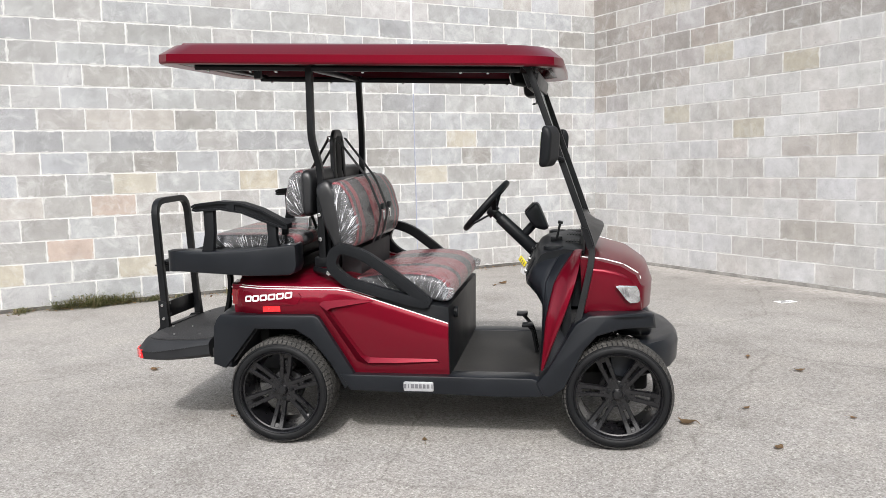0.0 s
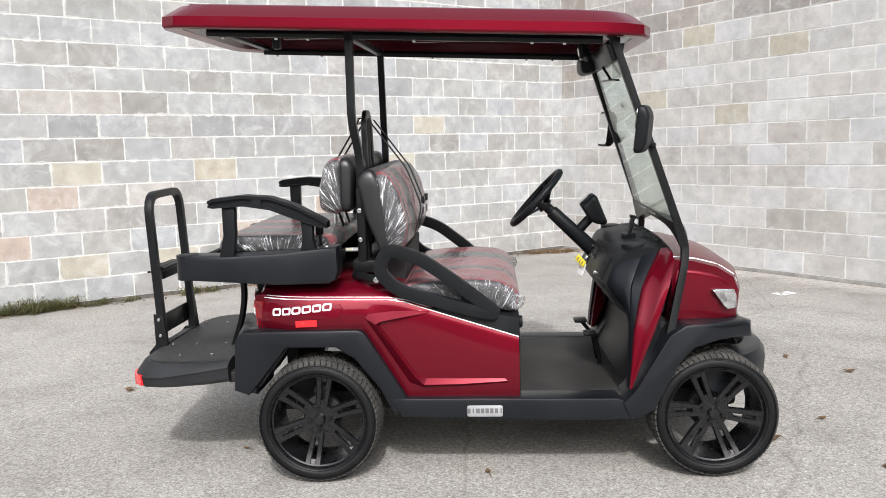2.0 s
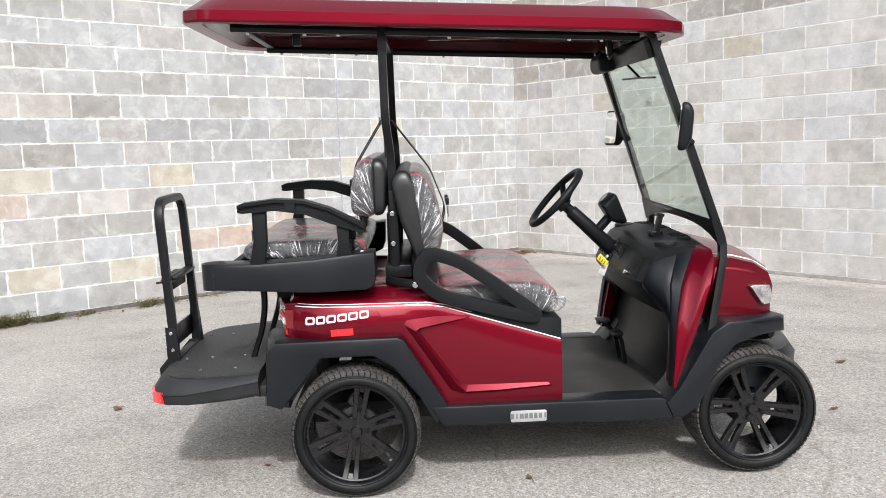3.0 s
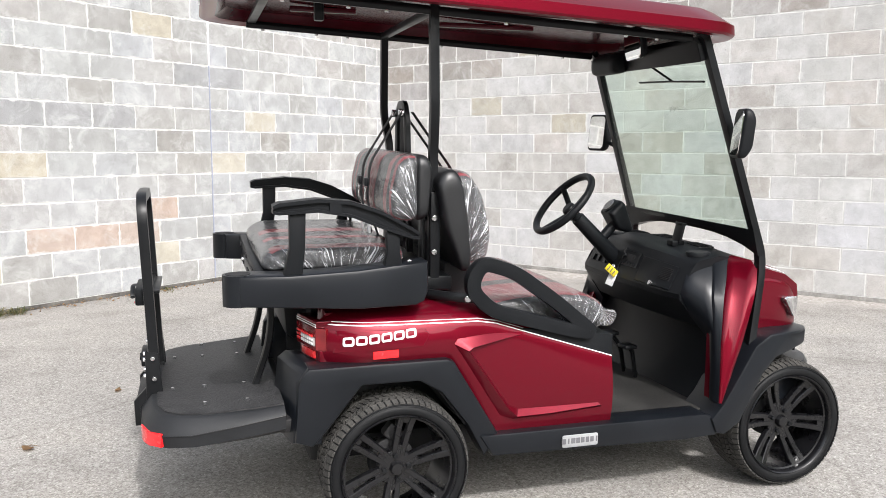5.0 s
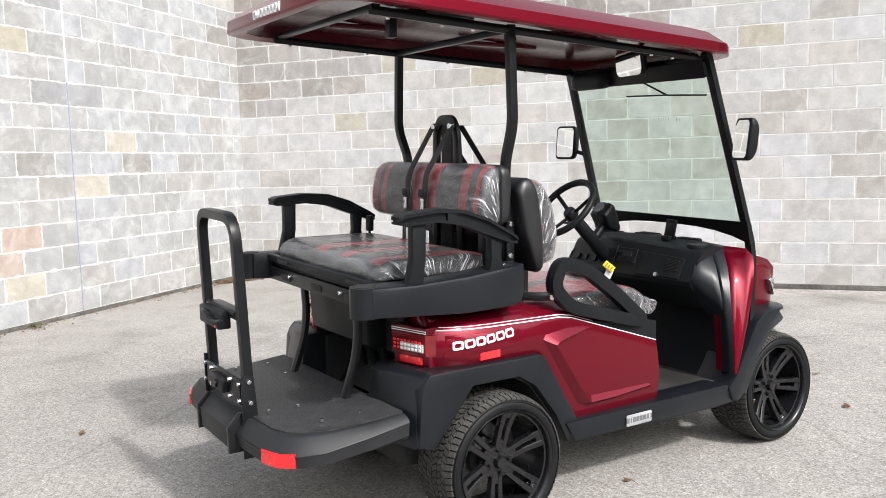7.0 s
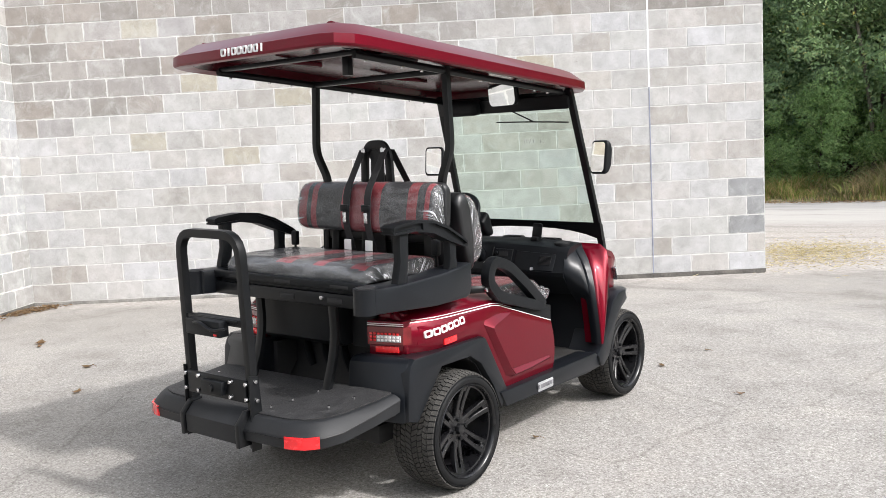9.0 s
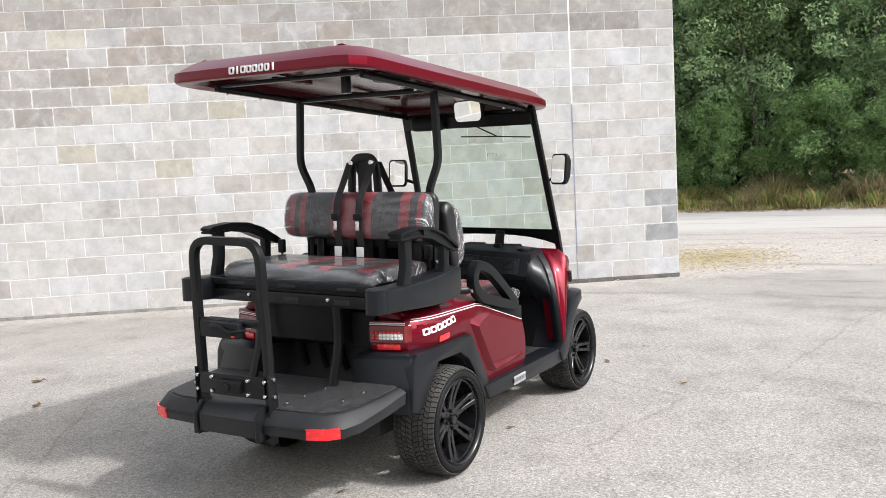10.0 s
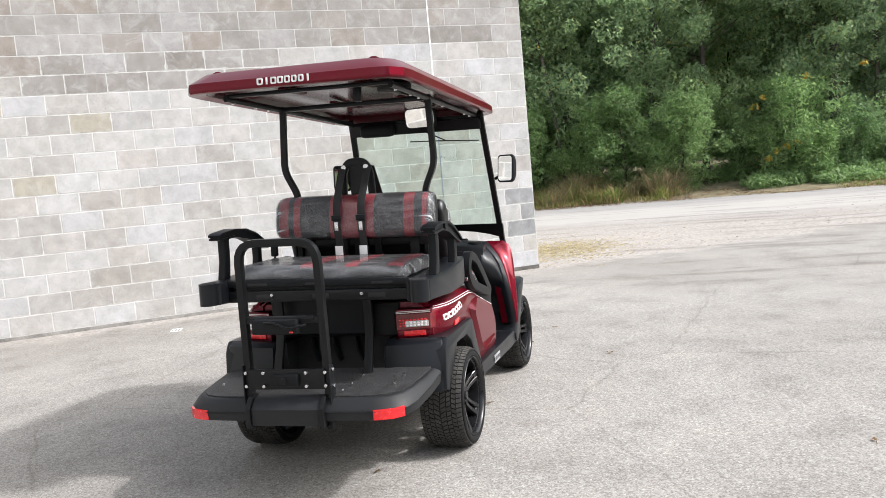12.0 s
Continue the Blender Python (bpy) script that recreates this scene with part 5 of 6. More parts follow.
# maker's name on the roof's rear edge as plain frames
for i, w in enumerate((0.028, 0.007, 0.028, 0.026, 0.026, 0.024, 0.024, 0.007)):
    y, z = 0.129 - i * 0.033, 1.7845
    loops = []
    for k, x in ((0.0, -0.526), (0.0, -0.5325), (0.006, -0.5325), (0.006, -0.526)):
        loops.append([(x, y + (w / 2 - k) * u, z + (0.0145 - k) * v) for u, v in ((-1, -0.7), (-0.7, -1), (0.7, -1), (1, -0.7), (1, 0.7), (0.7, 1), (-0.7, 1), (-1, 0.7))])
    if w < 0.01:
        cpart("name_bar", boxed(-0.5295, y, z, 0.006, w, 0.029, 0.001), M_WHITE, roof)
    else:
        cpart("name_frame", rings(loops, False, False), M_WHITE, roof, smooth=0)

# ---------- windshield ----------
GL0, GL1 = (1.382, 0.975), (1.168, 1.635)
for s in (-1, 1):
    cpart("front_post", sweep([(1.140, s * 0.440, 1.690), (1.158, s * 0.440, 1.672), (1.422, s * 0.480, 0.905), (1.417, s * 0.495, 0.83), (1.355, s * 0.545, 0.56)], 0.0145, 0.018, 12, r=0.05, square=True), M_STEEL, cart, "black windshield post")
glass = rings([[(GL0[0], -0.47, GL0[1]), (GL0[0], 0.47, GL0[1]), (GL0[0] + 0.005, 0.47, GL0[1] + 0.002), (GL0[0] + 0.005, -0.47, GL0[1] + 0.002)], [(GL1[0], -0.437, GL1[1]), (GL1[0], 0.437, GL1[1]), (GL1[0] + 0.005, 0.437, GL1[1] + 0.002), (GL1[0] + 0.005, -0.437, GL1[1] + 0.002)]])
pane = cpart("windshield", glass, M_GLASS, cart, "lightly green-tinted windshield pane")
pane.visible_shadow = False
for i, (dy, dz, hh) in enumerate(((0.0, 0.0, 0.022), (0.014, 0.002, 0.018), (0.030, 0.0, 0.022), (0.042, 0.003, 0.015), (0.060, 0.0, 0.020), (0.105, -0.002, 0.022), (0.122, -0.006, 0.008))):
    z = 1.434 + dz
    x = GL0[0] + (GL1[0] - GL0[0]) * (z - GL0[1]) / (GL1[1] - GL0[1]) - 0.002
    cpart("glass_mark", boxed(0, 0, 0, 0.001, 0.0028, hh, m=pose(x, -0.106 - dy, z, 0, -18, 0)), M_MARK, pane, "faint grey mark")
cpart("windshield_header", prism([(1.128, 1.655), (1.150, 1.59), (1.190, 1.60), (1.20, 1.655)], -0.44, 0.44, 0.008), M_STEEL, cart)
apron = [[(1.372, y, 0.995), (1.402, y, 0.985), (1.43 + 0.05 * (1 - (y / 0.5) ** 2), y, 0.895 + 0.060 * (1 - abs(y / 0.5) ** 3)), (1.40, y, 0.895 + 0.060 * (1 - abs(y / 0.5) ** 3))] for y in [-0.50 + 0.1 * i for i in range(11)]]
cpart("windshield_apron", rings(apron), M_STEEL, cart, "black panel below the windshield")
wip = cpart("wiper_arm", sweep([(1.150, -0.02, 1.625), (1.158, -0.06, 1.600), (1.178, -0.20, 1.535)], 0.004, 0.006, 8, r=0.01), M_STEEL, cart, "black windshield wiper")
cpart("wiper_blade", sweep([(1.172, 0.04, 1.541), (1.174, -0.20, 1.534), (1.176, -0.42, 1.523)], 0.004, 0.008, 8, r=0.01), M_STEEL, wip)
cpart("wiper_motor", cushion([(1.09, 1.575), (1.085, 1.66), (1.17, 1.68), (1.18, 1.59)], 0.13, 0.36, 0.03), M_PLASTIC, cart, "black wiper motor box")


def side_mirror(x, y, z, s):
    b = cushion([(-0.012, -0.086), (-0.012, 0.086), (0.014, 0.084), (0.032, 0.055), (0.034, -0.050), (0.016, -0.084)], -0.060, 0.060, 0.014)
    m = pose(x, y, z, 0, 6, s * 19)
    b.transform(m)
    mir = cpart("side_mirror", b, M_PLASTIC, cart, "black side mirror")
    g = boxed(-0.0125, 0, 0, 0.004, 0.098, 0.150, 0.0)
    vert = [e for e in g.edges if abs(e.verts[0].co.x - e.verts[1].co.x) > 0.002]
    bmesh.ops.bevel(g, geom=vert, offset=0.018, segments=4, affect="EDGES", profile=0.5)
    g.transform(m)
    cpart("mirror_glass", g, M_MIRROR, mir)
    cpart("mirror_arm", sweep([(x + 0.01, y, z - 0.04), (x + 0.03, y - s * 0.05, z - 0.045), (1.30, s * 0.487, z - 0.06)], 0.010, 0.010, 8, r=0.02), M_PLASTIC, mir)


side_mirror(1.240, -0.572, 1.342, -1)
side_mirror(1.250, 0.575, 1.335, 1)
b = cushion([(-0.012, -0.062), (-0.014, 0.062), (0.012, 0.05), (0.012, -0.05)], -0.112, 0.112, 0.025)
m = pose(1.085, -0.070, 1.680, 0, -8, -12)
b.transform(m)
cm = cpart("rear_view_mirror", b, M_PLASTIC, cart, "wide black rear-view mirror")
g = boxed(-0.016, 0, 0, 0.004, 0.205, 0.112)
bmesh.ops.bevel(g, geom=[e for e in g.edges if abs(e.verts[0].co.x - e.verts[1].co.x) > 0.002], offset=0.03, segments=5, affect="EDGES", profile=0.5)
g.transform(m)
cpart("mirror_glass", g, M_MIRROR, cm)

# ---------- dash, steering, pedals ----------
def dash_section(y):
    """Outline in x and z of the dash at y: a belly that leans back over the knees."""
    q = max(0, abs(y) - 0.36) / 0.17
    xr, zt = 1.112 + 0.10 * q ** 2.2 + 0.03 * (y / 0.5) ** 2, 0.892 - 0.030 * (y / 0.5) ** 2 - 0.03 * q * q
    return [(xr + 0.002, y, 0.722), (xr, y, 0.742), (xr + 0.050, y, zt - 0.030), (xr + 0.062, y, zt - 0.012), (xr + 0.085, y, zt), (1.30, y, zt + 0.014), (1.385, y, zt + 0.004), (1.395, y, zt - 0.06), (1.36, y, 0.620), (xr + 0.088, y, 0.616)]


dash = cpart("dashboard", rings([dash_section(y) for y in (-0.405, -0.36, -0.25, -0.12, 0.0, 0.12, 0.25, 0.36, 0.405)]), M_PLASTIC, cart, "black moulded dashboard", 28)
# the door opening's front edge, from the dash down to the sill: height, the cowl's rear edge (x, y), its front edge (x, y), the jamb's depth
COWL = ((0.880, 1.345, 0.400, 1.372, 0.500, 0.050), (0.850, 1.322, 0.430, 1.369, 0.541, 0.047), (0.800, 1.287, 0.480, 1.360, 0.556, 0.042), (0.745, 1.257, 0.516, 1.345, 0.567, 0.036), (0.660, 1.236, 0.545, 1.318, 0.578, 0.022), (0.580, 1.219, 0.567, 1.288, 0.590, 0.013), (0.460, 1.207, 0.590, 1.240, 0.603, 0.008), (0.370, 1.198, 0.604, 1.206, 0.608, 0.006))
for s in (-1, 1):
    loops = []
    for (z, xe, ye, xr, yr, d), (x_in, y_in) in zip(COWL, ((1.255, 0.340), (1.192, 0.375), (1.160, 0.400), (1.139, 0.404), (1.185, 0.404), (1.252, 0.415), (1.275, 0.490), (1.275, 0.510))):
        xj, yj = xe - d - 0.001, ye - 0.028
        row = [(x_in, y_in)]
        for q in (0.2, 0.4, 0.6, 0.8):
            row.append((x_in + (xj - x_in) * q ** 1.5, y_in + (yj - y_in) * q ** 0.85))
        row += [(xj, yj), (xj + 0.012, yj), (max(x_in, xj) + 0.06, y_in)]
        loops.append([(x, s * y, z) for x, y in row])
    cpart("dash_side_fairing", rings(loops), M_FENDER, dash, "satin black dash side fairing", 60)
cpart("firewall", prism([(1.215, 0.325), (1.255, 0.40), (1.285, 0.56), (1.275, 0.68), (1.33, 0.68), (1.33, 0.32)], -0.50, 0.50, 0.008), M_PLASTIC, cart)


def on_dash(u, y, out=0.0):
    """A point of the leaning rear face; u: 0 at the belly, 1 at the top edge."""
    sec = dash_section(y)
    a, b = Vector(sec[1]), Vector(sec[2])
    n = Vector((-(b.z - a.z), 0, b.x - a.x)).normalized()
    return a.lerp(b, u) + n * out


def dash_plate(u0, u1, y0, y1, thick):
    q = [(u0, y0), (u1, y0), (u1, y1), (u0, y1)]
    return rings([[on_dash(u, y, -0.004) for u, y in q], [on_dash(u, y, thick * 0.6) for u, y in q], [on_dash(0.5 + (u - 0.5) * 0.97, (y0 + y1) / 2 + (y - (y0 + y1) / 2) * 0.97, thick) for u, y in q]])


gl = cpart("glove_panel", dash_plate(0.06, 0.88, -0.345, -0.10, 0.005), M_PLASTIC, dash)
for i in range(8):
    cpart("speaker_slot", dash_plate(0.34 + 0.055 * i, 0.36 + 0.055 * i, -0.325, -0.255, 0.0075), M_DARK, gl)
cpart("dash_latch", rod(on_dash(0.12, -0.22, 0.0), on_dash(0.12, -0.22, 0.012), 0.010, 12), M_CHROME, dash)
cpart("dash_seam", dash_plate(-0.02, 1.0, 0.060, 0.064, 0.004), M_DARK, dash)
for y in (0.20, 0.27, 0.33):
    cpart("dash_switch", dash_plate(0.30, 0.52, y - 0.012, y + 0.012, 0.008), M_STEEL, dash)
cpart("key_switch", rod(on_dash(0.25, 0.09), on_dash(0.25, 0.09, 0.014), 0.013, 16, bevel=0.003), M_CHROME, dash)
rad = cpart("radio", dash_plate(0.42, 0.92, -0.075, 0.045, 0.006), M_STEEL, dash)
cpart("radio_display", dash_plate(0.62, 0.80, -0.045, 0.015, 0.008), M_DARK, rad)
for i in range(4):
    cpart("radio_key", dash_plate(0.48, 0.56, -0.060 + 0.028 * i, -0.042 + 0.028 * i, 0.010), M_PLASTIC, rad)
cpart("radio_knob", rod(on_dash(0.72, 0.032), on_dash(0.72, 0.032, 0.018), 0.009, 16, bevel=0.002), M_STEEL, rad)
for y in (-0.335, 0.33):
    zt = dash_section(y)[5][2] - 0.004
    rim = cpart("cup_rim", rod((1.252, y, zt - 0.02), (1.252, y, zt + 0.004), 0.047, 28, bevel=0.003), M_PLASTIC, dash)
    cpart("cup_well", rod((1.252, y, zt), (1.252, y, zt + 0.0055), 0.040, 28), M_DARK, rim)
for y in (-0.20, 0.05, 0.30):
    zt = dash_section(y)[6][2]
    vent = cpart("air_vent", boxed(1.335, y, zt + 0.003, 0.075, 0.12, 0.010, 0.003), M_DARK, dash)
    for i in range(5):
        cpart("vent_slat", boxed(1.308 + 0.0135 * i, y, zt + 0.009, 0.005, 0.112, 0.006), M_PLASTIC, vent)
ph = cpart("phone_holder", boxed(0, 0, 0.028, 0.012, 0.062, 0.078, 0.005, m=pose(1.262, -0.16, 0.915, 0, 12, 0)), M_STEEL, dash)
cpart("holder_foot", boxed(1.258, -0.16, 0.905, 0.055, 0.045, 0.022, 0.004), M_STEEL, ph)
cpart("holder_clamp", boxed(0, 0, 0.068, 0.024, 0.050, 0.012, 0.003, m=pose(1.262, -0.16, 0.915, 0, 12, 0)), M_STEEL, ph)
tagp = cpart("key_tag", boxed(0, 0, -0.012, 0.003, 0.034, 0.060, 0.001, m=pose(1.096, 0.052, 0.742, 20, 0, 45)), M_WHITE, dash, "white and yellow hanging key tag")
cpart("tag_top", boxed(0, 0, 0.010, 0.004, 0.030, 0.056, 0.001, m=pose(1.092, 0.040, 0.762, -52, 0, 45)), M_TAG_YELLOW, tagp)
for i in range(3):
    cpart("tag_print", boxed(-0.003, 0, -0.004 + 0.014 * i, 0.001, 0.020, 0.004, m=pose(1.092, 0.040, 0.762, -52, 0, 45)), M_BADGE_INK, tagp)
AX = Vector((-0.735, 0, 0.678)).normalized()
SC = Vector((0.892, 0.145, 1.042))
UPV = Vector((0.678, 0, 0.735)).normalized()
SIDE = Vector((0, 1, 0))
column = cpart("steering_column", rod(SC - AX * 0.36, SC - AX * 0.09, 0.034, 20, 0.029, bevel=0.004), M_PLASTIC, cart, "black tilted steering column")
rod_b = rod(SC - AX * 0.10, SC - AX * 0.02, 0.022, 16)
cpart("column_neck", rod_b, M_PLASTIC, column)
wheel_rim = cpart("steering_wheel", sweep([SC + (UPV * math.cos(a) + SIDE * math.sin(a)) * 0.152 for a in [2 * math.pi * i / 40 for i in range(40)]], 0.0155, 0.0155, 12, True, 0), M_PLASTIC, cart, "black three-spoke steering wheel")
for a in (0.0, 2.1, -2.1):
    d = UPV * math.cos(a + math.pi) + SIDE * math.sin(a + math.pi)
    cpart("spoke", sweep([SC - AX * 0.045 + d * 0.02, SC - AX * 0.02 + d * 0.09, SC + d * 0.148], 0.006, 0.013, 8, r=0.03, square=True), M_STEEL, wheel_rim)
cpart("hub", rod(SC - AX * 0.06, SC - AX * 0.022, 0.036, 20, 0.028, bevel=0.004), M_STEEL, wheel_rim)
pod = cpart("gauge_pod", cushion([(1.098, 0.985), (1.086, 1.002), (1.140, 1.056), (1.158, 1.046), (1.210, 0.925), (1.190, 0.915), (1.135, 0.928)], 0.092, 0.208, 0.02), M_PLASTIC, cart, "black wedge gauge pod on the column", 40)
cpart("gauge_face", rod((1.116, 0.150, 1.024), (1.108, 0.150, 1.032), 0.036, 28, bevel=0.002), M_STEEL, pod)
cpart("gauge_lens", rod((1.112, 0.150, 1.028), (1.1055, 0.150, 1.0345), 0.029, 28), M_GAUGE, pod, "dark round gauge glass")
cpart("pod_neck", rod((1.142, 0.150, 0.955), (1.078, 0.150, 0.885), 0.022, 14), M_PLASTIC, pod)
cpart("turn_stalk", sweep([SC - AX * 0.10, SC - AX * 0.12 + SIDE * 0.08, SC - AX * 0.115 + SIDE * 0.13], 0.006, 0.006, 8), M_PLASTIC, column)
for y, l in ((0.03, 0.0), (-0.07, 0.03)):
    ped = cpart("pedal", boxed(1.090 + l, y, 0.505 - l * 1.3, 0.055, 0.07, 0.016, 0.005, m=Matrix.Identity(4)), M_STEEL, cart, "black floor pedal")
    cpart("pedal_arm", sweep([(1.095 + l, y, 0.50 - l * 1.3), (1.145, y, 0.44), (1.165, y, 0.33)], 0.009, 0.009, 8), M_STEEL, ped)

# ---------- cowl, hood, front fenders ----------
for s in (-1, 1):
    cw, jb = [], []
    for z, xe, ye, xr, yr, d in COWL:
        v = min(1.0, max(0.0, (z - 0.36) / 0.3))
        row = [(xe + 0.004, ye - 0.10, z)]
        for q, out in ((0.0, 0.0), (0.08, 0.005), (0.20, 0.006), (0.42, 0.000), (0.62, 0.008), (0.72, 0.010), (0.84, 0.007), (1.0, 0.0)):
            row.append((xe + (xr - xe) * q, ye + (yr - ye) * q + out * (0.3 + 0.7 * v), z))
        row.append((xr + 0.012, ye - 0.10, z))
        cw.append([(x, s * y, z) for x, y, z in row])
        jb.append([(x, s * y, z) for x, y in ((xe - d + 0.004, ye - 0.060), (xe - d - 0.002, ye - 0.030), (xe - d + 0.002, ye - 0.016), (xe - 0.002, ye - 0.002), (xe + 0.003, ye - 0.006), (xe + 0.003, ye - 0.060))])
    cpart("cowl_panel", rings(cw), M_PAINT, cart, "dark red cowl side panel", 60)
    cpart("door_jamb", rings(jb), M_FENDER, cart, "satin black jamb beside the cowl", 40)
    ff = [(1.200, 0.255), (1.175, 0.310), (1.222, 0.362), (1.345, 0.572), (1.405, 0.612), (1.48, 0.616), (1.55, 0.614), (1.600, 0.610), (1.650, 0.604), (1.690, 0.590), (1.700, 0.522), (1.660, 0.532), (1.620, 0.540), (1.575, 0.545), (1.534, 0.546), (1.437, 0.519), (1.384, 0.460), (1.297, 0.287), (1.235, 0.246)]
    fb_ = prism(ff, s * 0.600, s * 0.40, 0.012)
    for v in fb_.verts:
        if v.co.x > 1.48 and abs(v.co.y) > 0.5:
            v.co.y -= s * 0.150 * ((v.co.x - 1.48) / 0.2) ** 1.6
    cpart("front_fender", fb_, M_FENDER, cart, "satin black front fender")
    cpart("wheel_liner", prism([(1.30, 0.40), (1.42, 0.545), (1.60, 0.550), (1.63, 0.50), (1.64, 0.60), (1.30, 0.60)], s * 0.46, s * 0.24), M_DARK, cart)
    hl = [(1.546, 0.501, 0.728), (1.560, 0.501, 0.733), (1.636, 0.498, 0.724), (1.648, 0.494, 0.700), (1.652, 0.490, 0.656), (1.644, 0.491, 0.648), (1.606, 0.500, 0.650), (1.590, 0.501, 0.664)]
    hl = [(x - 0.026, y + 0.014 - 3.0 * max(0, x - 1.526) ** 2, z) for x, y, z in hl]
    lamp = cpart("headlight", rings([[(x, s * (y - 0.03), z) for x, y, z in hl], [(x, s * y, z) for x, y, z in hl], [((x - 1.584) * 0.93 + 1.584, s * (y + 0.004), (z - 0.69) * 0.90 + 0.69) for x, y, z in hl]]), M_HEADLIGHT, cart, "clear wedge headlight")
    for i in range(3):
        cpart("reflector_cup", rod((1.572 + 0.019 * i, s * (0.445 - 0.014 * i), 0.700 - 0.014 * i), (1.572 + 0.019 * i, s * (0.4875 - 0.0155 * i), 0.700 - 0.014 * i), 0.011, 14), M_CHROME, lamp)


def hood_point(v, y):
    """v: 0 at the windshield, 1 at the nose's foot."""
    side_l = [(1.37, 0.850), (1.45, 0.842), (1.540, 0.816), (1.606, 0.773), (1.634, 0.715), (1.634, 0.61)]
    mid_l = [(1.40, 0.866), (1.50, 0.857), (1.61, 0.828), (1.680, 0.779), (1.705, 0.71), (1.70, 0.60)]
    k = 1 - (abs(y) / 0.5) ** 2.6
    i = min(int(v * 5), 4)
    f = v * 5 - i
    out = []
    for c in (0, 1):
        a = side_l[i][c] * (1 - f) + side_l[i + 1][c] * f
        b2 = mid_l[i][c] * (1 - f) + mid_l[i + 1][c] * f
        out.append(a + (b2 - a) * k)
    return out


ys = [-0.5 + i / 20 for i in range(21)]
loops = []
for i in range(16):
    v = i / 15
    row = []
    for y in ys:
        x, z = hood_point(v, y)
        row.append((x, y * (1 - 0.16 * v * v), z))
    row += [(1.38 + 0.2 * v, 0.46, 0.58), (1.38 + 0.2 * v, -0.46, 0.58)]
    loops.append(row)
cpart("hood", rings(loops), M_PAINT, cart, "dark red rounded front hood", 50)
for s in (-1, 1):
    pts = [(*hood_point(i / 9 * 0.66, s * 0.455), i) for i in range(10)]
    cpart("pinstripe", rings([[(x, s * (0.455 * (1 - 0.16 * (i / 9 * 0.66) ** 2) + 0.003), z + 0.0005), (x, s * (0.455 * (1 - 0.16 * (i / 9 * 0.66) ** 2) - 0.004), z + 0.004), (x, s * 0.43, z - 0.006), (x, s * 0.435, z - 0.008)] for x, z, i in pts]), M_WHITE, cart, "thin white pinstripe")
    hs = prism([(1.365, 0.60), (1.385, 0.815), (1.43, 0.812), (1.47, 0.808), (1.52, 0.796), (1.555, 0.782), (1.580, 0.764), (1.604, 0.742), (1.620, 0.715), (1.630, 0.69), (1.638, 0.605), (1.59, 0.602), (1.54, 0.601), (1.48, 0.60)], s * 0.497, s * 0.36, 0.018, 4)
    for v in hs.verts:
        if abs(v.co.y) > 0.44:
            v.co.y -= s * 3.0 * max(0, v.co.x - 1.5) ** 2
    bmesh.ops.triangulate(hs, faces=[f for f in hs.faces if len(f.verts) > 4])
    cpart("hood_side", hs, M_PAINT, cart, smooth=55)
bump_l = [[(x + dx, y, z) for dx, z in ((-0.02, 0.468), (0.030, 0.462), (0.052, 0.43), (0.046, 0.340), (0.0, 0.318), (-0.08, 0.33), (-0.08, 0.465))] for y, x in [(-0.50, 1.58), (-0.465, 1.64), (-0.375, 1.715), (-0.2, 1.768), (0, 1.785), (0.2, 1.768), (0.375, 1.715), (0.465, 1.64), (0.50, 1.58)]]
cpart("nose_panel", cushion([(1.52, 0.47), (1.55, 0.62), (1.64, 0.620), (1.675, 0.595), (1.690, 0.55), (1.690, 0.47)], -0.40, 0.40, 0.09), M_FENDER, cart)
cpart("front_bumper", rings(bump_l), M_FENDER, cart, "black front bumper", 50)

# ---------- woods beyond the lot ----------
def leaf_cloud(rng, centres, radii, per, size):
    """Many small folded leaves round the given clump centres, as one mesh."""
    c = np.repeat(np.array(centres), per, axis=0)
    r = np.repeat(np.array(radii), per)[:, None]
    n = len(c)
    d = rng.normal(size=(n, 3))
    d /= np.linalg.norm(d, axis=1)[:, None]
    c = c + d * r * rng.uniform(0.35, 1.0, (n, 1)) ** 0.5 * np.array([1, 1, 0.75])
    up = np.array([-0.35, -0.45, 0.55]) + 0.6 * rng.normal(size=(n, 3)) + 0.4 * d
    a = np.cross(up, rng.normal(size=(n, 3)))
    a /= np.linalg.norm(a, axis=1)[:, None]
    b = np.cross(a, up)
    b /= np.linalg.norm(b, axis=1)[:, None] + 1e-9
    s = rng.uniform(0.7, 1.35, (n, 1)) * size
    v = np.stack([c - a * s, c + b * s * 0.42, c + a * s, c - b * s * 0.42], 1).reshape(-1, 3)
    f = np.arange(4 * n).reshape(-1, 4)
    me = bpy.data.meshes.new("crown")
    me.from_pydata(v.tolist(), [], f.tolist())
    return me


